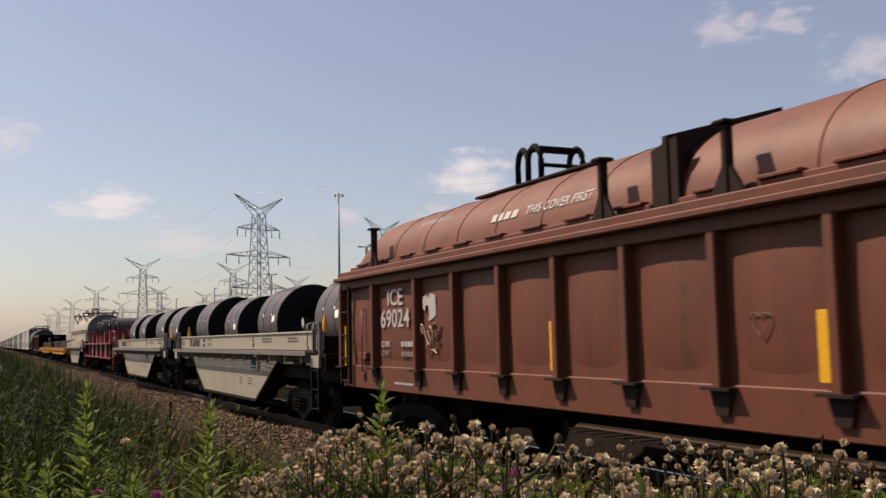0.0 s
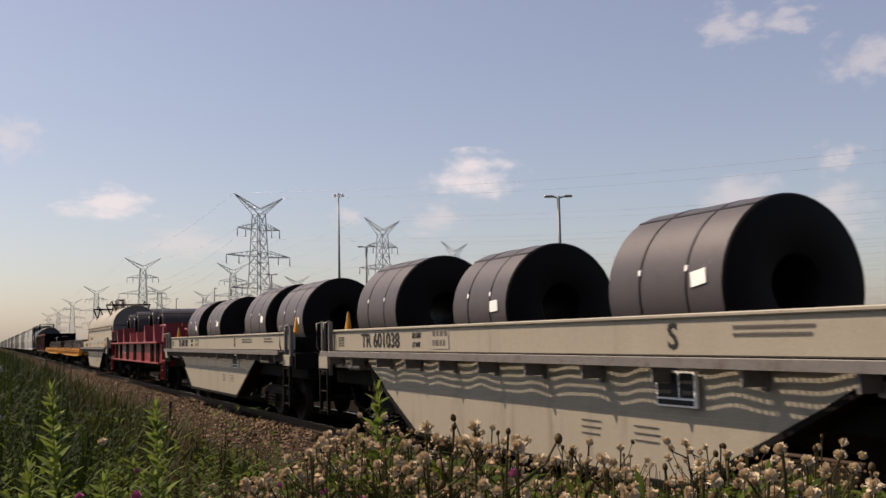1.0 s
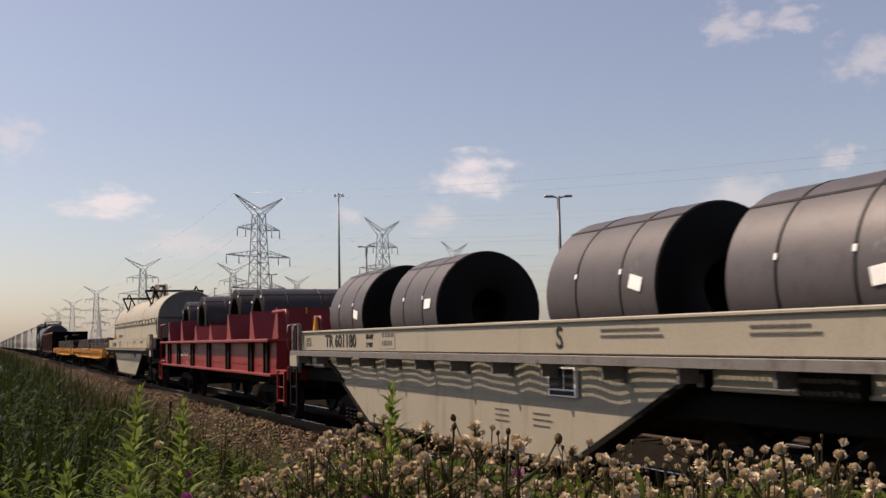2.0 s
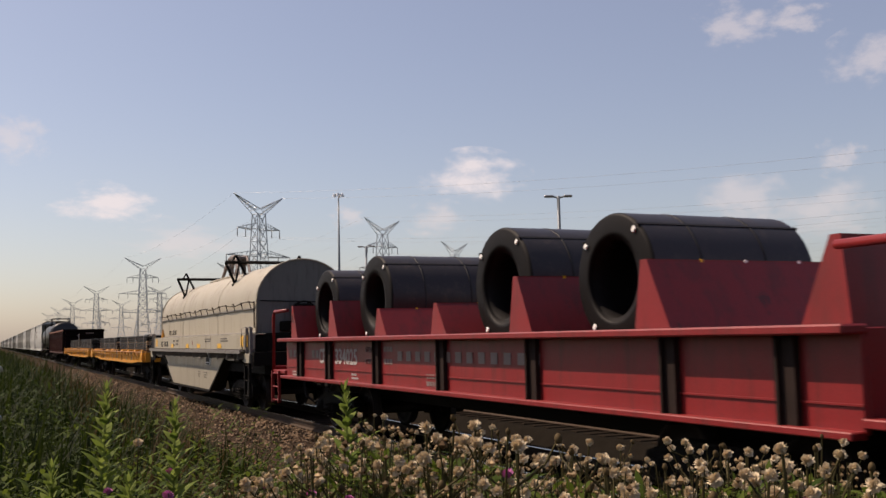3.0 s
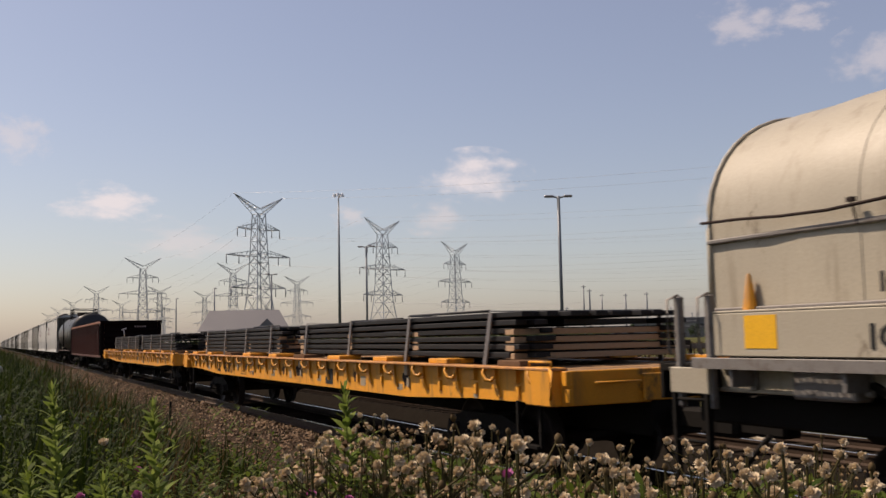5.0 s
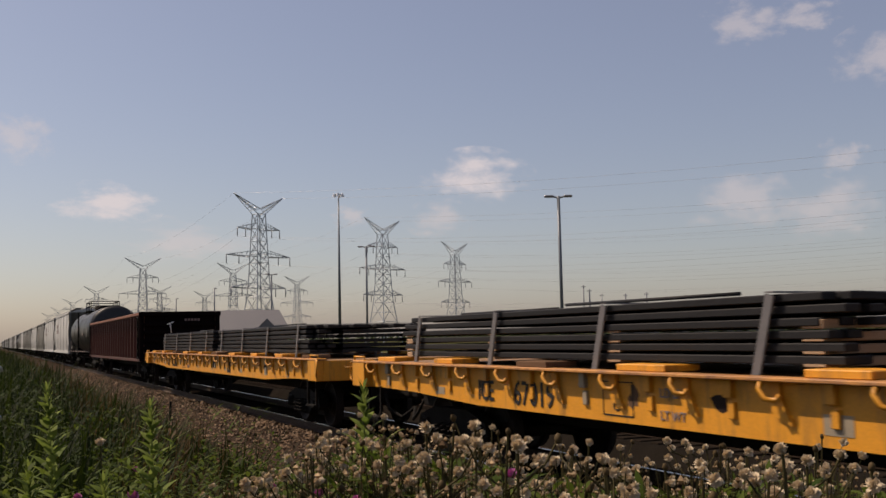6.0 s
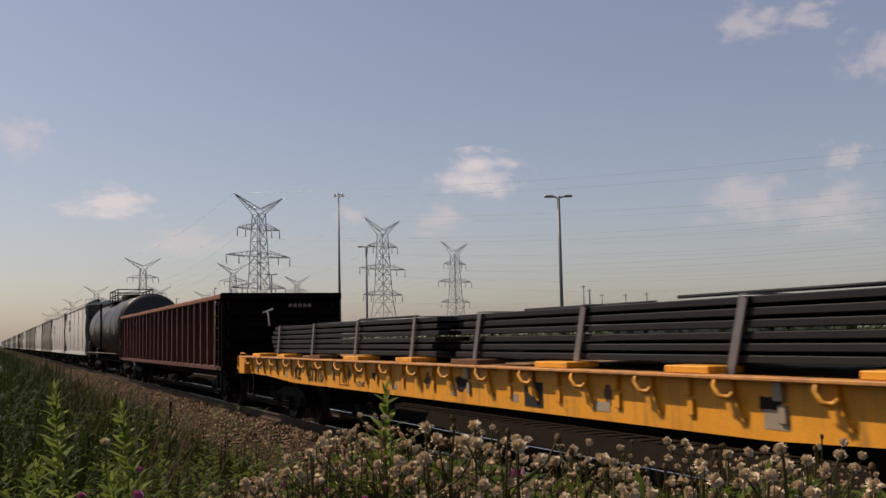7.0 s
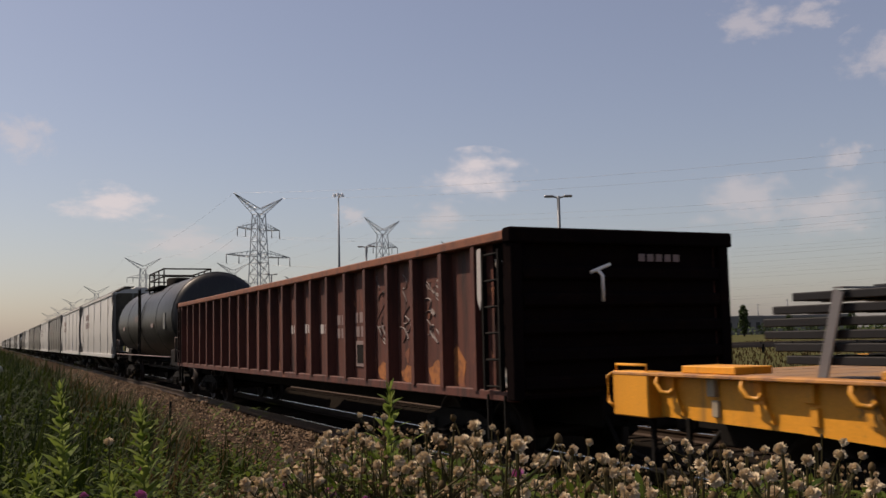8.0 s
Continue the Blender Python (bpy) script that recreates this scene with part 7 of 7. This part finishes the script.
# ---- clouds ----
def cloud_material(name, strength, density, seed):
    m = bpy.data.materials.new(name)
    m.use_nodes = True
    n, l = m.node_tree.nodes, m.node_tree.links
    n.remove(n["Principled BSDF"])
    co = n.new("ShaderNodeTexCoord")
    oi = n.new("ShaderNodeObjectInfo")
    ad = n.new("ShaderNodeVectorMath")
    ad.operation = "ADD"
    cx = n.new("ShaderNodeCombineXYZ")
    mu = n.new("ShaderNodeMath")
    mu.operation = "MULTIPLY"
    mu.inputs[1].default_value = 37.0
    l.new(oi.outputs["Random"], mu.inputs[0])
    l.new(mu.outputs[0], cx.inputs[2])
    l.new(co.outputs["Object"], ad.inputs[0])
    l.new(cx.outputs[0], ad.inputs[1])
    nz = n.new("ShaderNodeTexNoise")
    nz.inputs["Scale"].default_value = 1.7
    nz.inputs["Detail"].default_value = 7
    nz.inputs["Roughness"].default_value = 0.58
    l.new(ad.outputs[0], nz.inputs["Vector"])
    ln = n.new("ShaderNodeVectorMath")
    ln.operation = "LENGTH"
    l.new(co.outputs["Object"], ln.inputs[0])
    f = n.new("ShaderNodeMath")
    f.operation = "MULTIPLY_ADD"
    f.inputs[1].default_value, f.inputs[2].default_value = 2.2, -0.32
    l.new(nz.outputs["Fac"], f.inputs[0])
    d = n.new("ShaderNodeMath")
    d.operation = "SUBTRACT"
    l.new(f.outputs[0], d.inputs[0])
    l.new(ln.outputs["Value"], d.inputs[1])
    mr = n.new("ShaderNodeMapRange")
    mr.interpolation_type = "SMOOTHSTEP"
    mr.inputs["From Min"].default_value, mr.inputs["From Max"].default_value = -0.12, 0.75
    mr.inputs["To Max"].default_value = density
    l.new(d.outputs[0], mr.inputs["Value"])
    em = n.new("ShaderNodeEmission")
    em.inputs["Color"].default_value = (1.0, 0.95, 0.97, 1)
    em.inputs["Strength"].default_value = strength
    tr = n.new("ShaderNodeBsdfTransparent")
    mx = n.new("ShaderNodeMixShader")
    l.new(mr.outputs[0], mx.inputs[0])
    l.new(tr.outputs[0], mx.inputs[1])
    l.new(em.outputs[0], mx.inputs[2])
    l.new(mx.outputs[0], n["Material Output"].inputs["Surface"])
    return m


CLOUD = cloud_material("cloud_white", 0.69, 0.72, 1)
HAZE = cloud_material("cloud_thin", 0.60, 0.46, 2)
CLOUDS = []
cm = Shape()
ring = [[(math.cos(2 * math.pi * j / 40) * r * (1 + 0.05 * math.sin(5 * 2 * math.pi * j / 40)), math.sin(2 * math.pi * j / 40) * r, 0.12 * (1 - r * r)) for j in range(41)] for r in (0.001, 0.35, 0.7, 1.05)]
cm.grid(ring)
CLOUD_ME = {id(m): cm.mesh("cloud", False) for m in (CLOUD, HAZE)}
for az, el, w, h, m, drift in ((5.61, 7.75, 6.6, 2.8, CLOUD, 0.15), (26.7, 9.2, 7.0, 3.8, CLOUD, 0.35), (24.7, 6.9, 4.6, 2.4, HAZE, 0.3), (19.3, 7.1, 2.8, 1.7, HAZE, 0.25),
                               (41.9, 17.0, 5.2, 3.0, HAZE, 1.4), (45.1, 16.9, 4.4, 2.4, HAZE, 1.4), (49.1, 14.4, 5.6, 3.8, HAZE, 1.1), (42.0, 7.3, 7.0, 4.6, HAZE, 0.3),
                               (46.6, 6.4, 7.6, 4.0, HAZE, 0.3), (47.4, 9.3, 3.2, 2.4, HAZE, 0.4), (10.1, 5.7, 9.0, 3.0, HAZE, 0.15), (0.75, 11.2, 4.0, 3.0, HAZE, 0.6)):
    c = new("cloud", CLOUD_ME[id(m)])
    if not c.data.materials:
        c.data.materials.append(m)
    tagged(c, "soft pale cumulus cloud in the hazy sky", "cloud", kind="structure")
    D = 3000
    c.scale = (D * math.tan(radians(w / 2)), D * math.tan(radians(h / 2)), 1)
    CLOUDS.append((c, az, el, drift, D))


# ---- the train ----
A = on_train(covered_gondola(), TRACK_X, 7.6)
B1 = on_train(coil_car("cream low-side coil car loaded with steel coils", "TR 601038", seed=2), TRACK_X, 24.6)
B2 = on_train(coil_car("cream low-side coil car with buckled side sheets and steel coils", "TR 601180", seed=5), TRACK_X, 41.8)
C = on_train(cradle_car(), TRACK_X, 58.05)
Dc = on_train(add_hood(coil_car("weathered white coil car under one long arched cover", "", hooded=True, seed=9), 7.15, 0.35), TRACK_X, 75.75)
E1 = on_train(flat_car("67019", 10.75), TRACK_X, 96.05)
F1 = on_train(flat_car("67016", 10.70), TRACK_X, 119.4)
G = on_train(open_gondola(10.87), TRACK_X, 143.0)
H = on_train(tank_car(), TRACK_X, 163.0)

for face, back, r, s in ((17.5, 19.3, 0.90, 1), (22.2, 24.05, 0.90, 2), (26.4, 28.05, 0.86, 3), (30.05, 31.95, 0.93, 4), (35.4, 37.5, 0.91, 5), (38.45, 40.6, 0.93, 6), (43.8, 45.7, 0.90, 7), (47.0, 48.88, 0.91, 8)):
    c = coil(back - face, r, COIL, "grey strapped steel coil lying lengthwise in a coil car", s, tag=s in (1, 2, 3, 5, 6, 7, 8))
    on_train(c, TRACK_X, (face + back) / 2, 1.25 + r)
DARKCOIL = mat("oiled_dark_steel", (0.030, 0.026, 0.028), 0.42, 0.3, 0.2, 2.5, 0.06, (0.06, 0.046, 0.04), 0.3, rand=0.2)
for y, r, s in ((64.25, 0.74, 11), (61.55, 0.77, 12), (56.95, 0.76, 13), (54.45, 0.70, 14)):
    c = coil(2.16, r, DARKCOIL, "dark oiled steel coil lying crosswise in a red cradle", s, tag=False, bore=0.43)
    for a in (0.6, 2.2, 3.8, 5.4):
        st = Shape()
        st.box(0.42, r + 0.006, -0.016, 0.016, 1.082, 1.094)
        st.box(r - 0.004, r + 0.008, -0.016, 0.016, -1.09, 1.094)
        st.v = [(x, z, y) for x, y, z in st.v]
        part("radial_strap", st, STRAP, c, "", Matrix.Rotation(a, 4, "Y"))
        sl = Shape()
        sl.box(r - 0.10, r - 0.04, 1.08, 1.10, -0.025, 0.025, 0.004)
        sl.v = [(x, -y, z) for x, y, z in sl.v]
        part("strap_seal", sl, PAPER, c, "", Matrix.Rotation(a, 4, "Y"))
    on_train(c, TRACK_X + 0.13, y, 1.62 + r, -90.0)

for y, ln, layers, s, gl in ((101.3, 8.6, 6, 1, 4), (91.2, 9.4, 6, 2, 4), (124.0, 9.0, 6, 3, 0), (114.6, 8.8, 6, 4, 0)):
    on_train(bar_bundle(ln, layers, s, gl), TRACK_X, y, 1.45)

hop_w = hopper_car(HOPPER, "white covered hopper with rounded sides and roof hatches")
on_train(hop_w, TRACK_X, 182.8)
hop_g = hopper_car(HOPGREY, "grimy grey covered hopper with rounded sides")
on_train(hop_g, TRACK_X, 182.8 + 2 * 20.4)
order = "wggwgtwggwwgtwgwwgtgwwgwgw"
y = 182.8 + 20.4
for k, ch in enumerate("w" + order):
    if k == 1:
        y += 20.4
    src = {"w": hop_w, "g": hop_g, "t": H}[ch]
    on_train(copy_thing(src, Matrix.Identity(4)), TRACK_X, y)
    y += 20.4


# ---- motion of the train, weeds and clouds ----
def motions():
    for ob, x, y, z, turn in MOVERS:
        walk(ob, [(t, pose(x, y - SPEED * t, z, 0, 0, turn)) for t in (0.0, 2.0, 4.0, 6.0, 8.0)])
    step = math.degrees(SPEED / 0.457) / FPS
    for w, dy in SPINNERS:
        walk(w, [(k / FPS, pose(0, dy, 0.457, step * k, 0, 0)) for k in range(int(8 * FPS) + 1)])
    for ob, x, y, z, lean in SWAY:
        walk(ob, [(t, pose(x, y, z, 0.3 * a, a, -24.9)) for t, a in zip(TIMES, lean)])
    for c, az, el, drift, d in CLOUDS:
        rows = []
        for t in (0.0, 4.0, 8.0):
            p = aim(az + drift * t / 8, el + 0.12 * drift * t / 8, d)
            rows.append((t, look(p, (0, 0, 1.75)) @ pose(0, 0, 0, 0, 180, 0)))
        walk(c, rows)


motions()
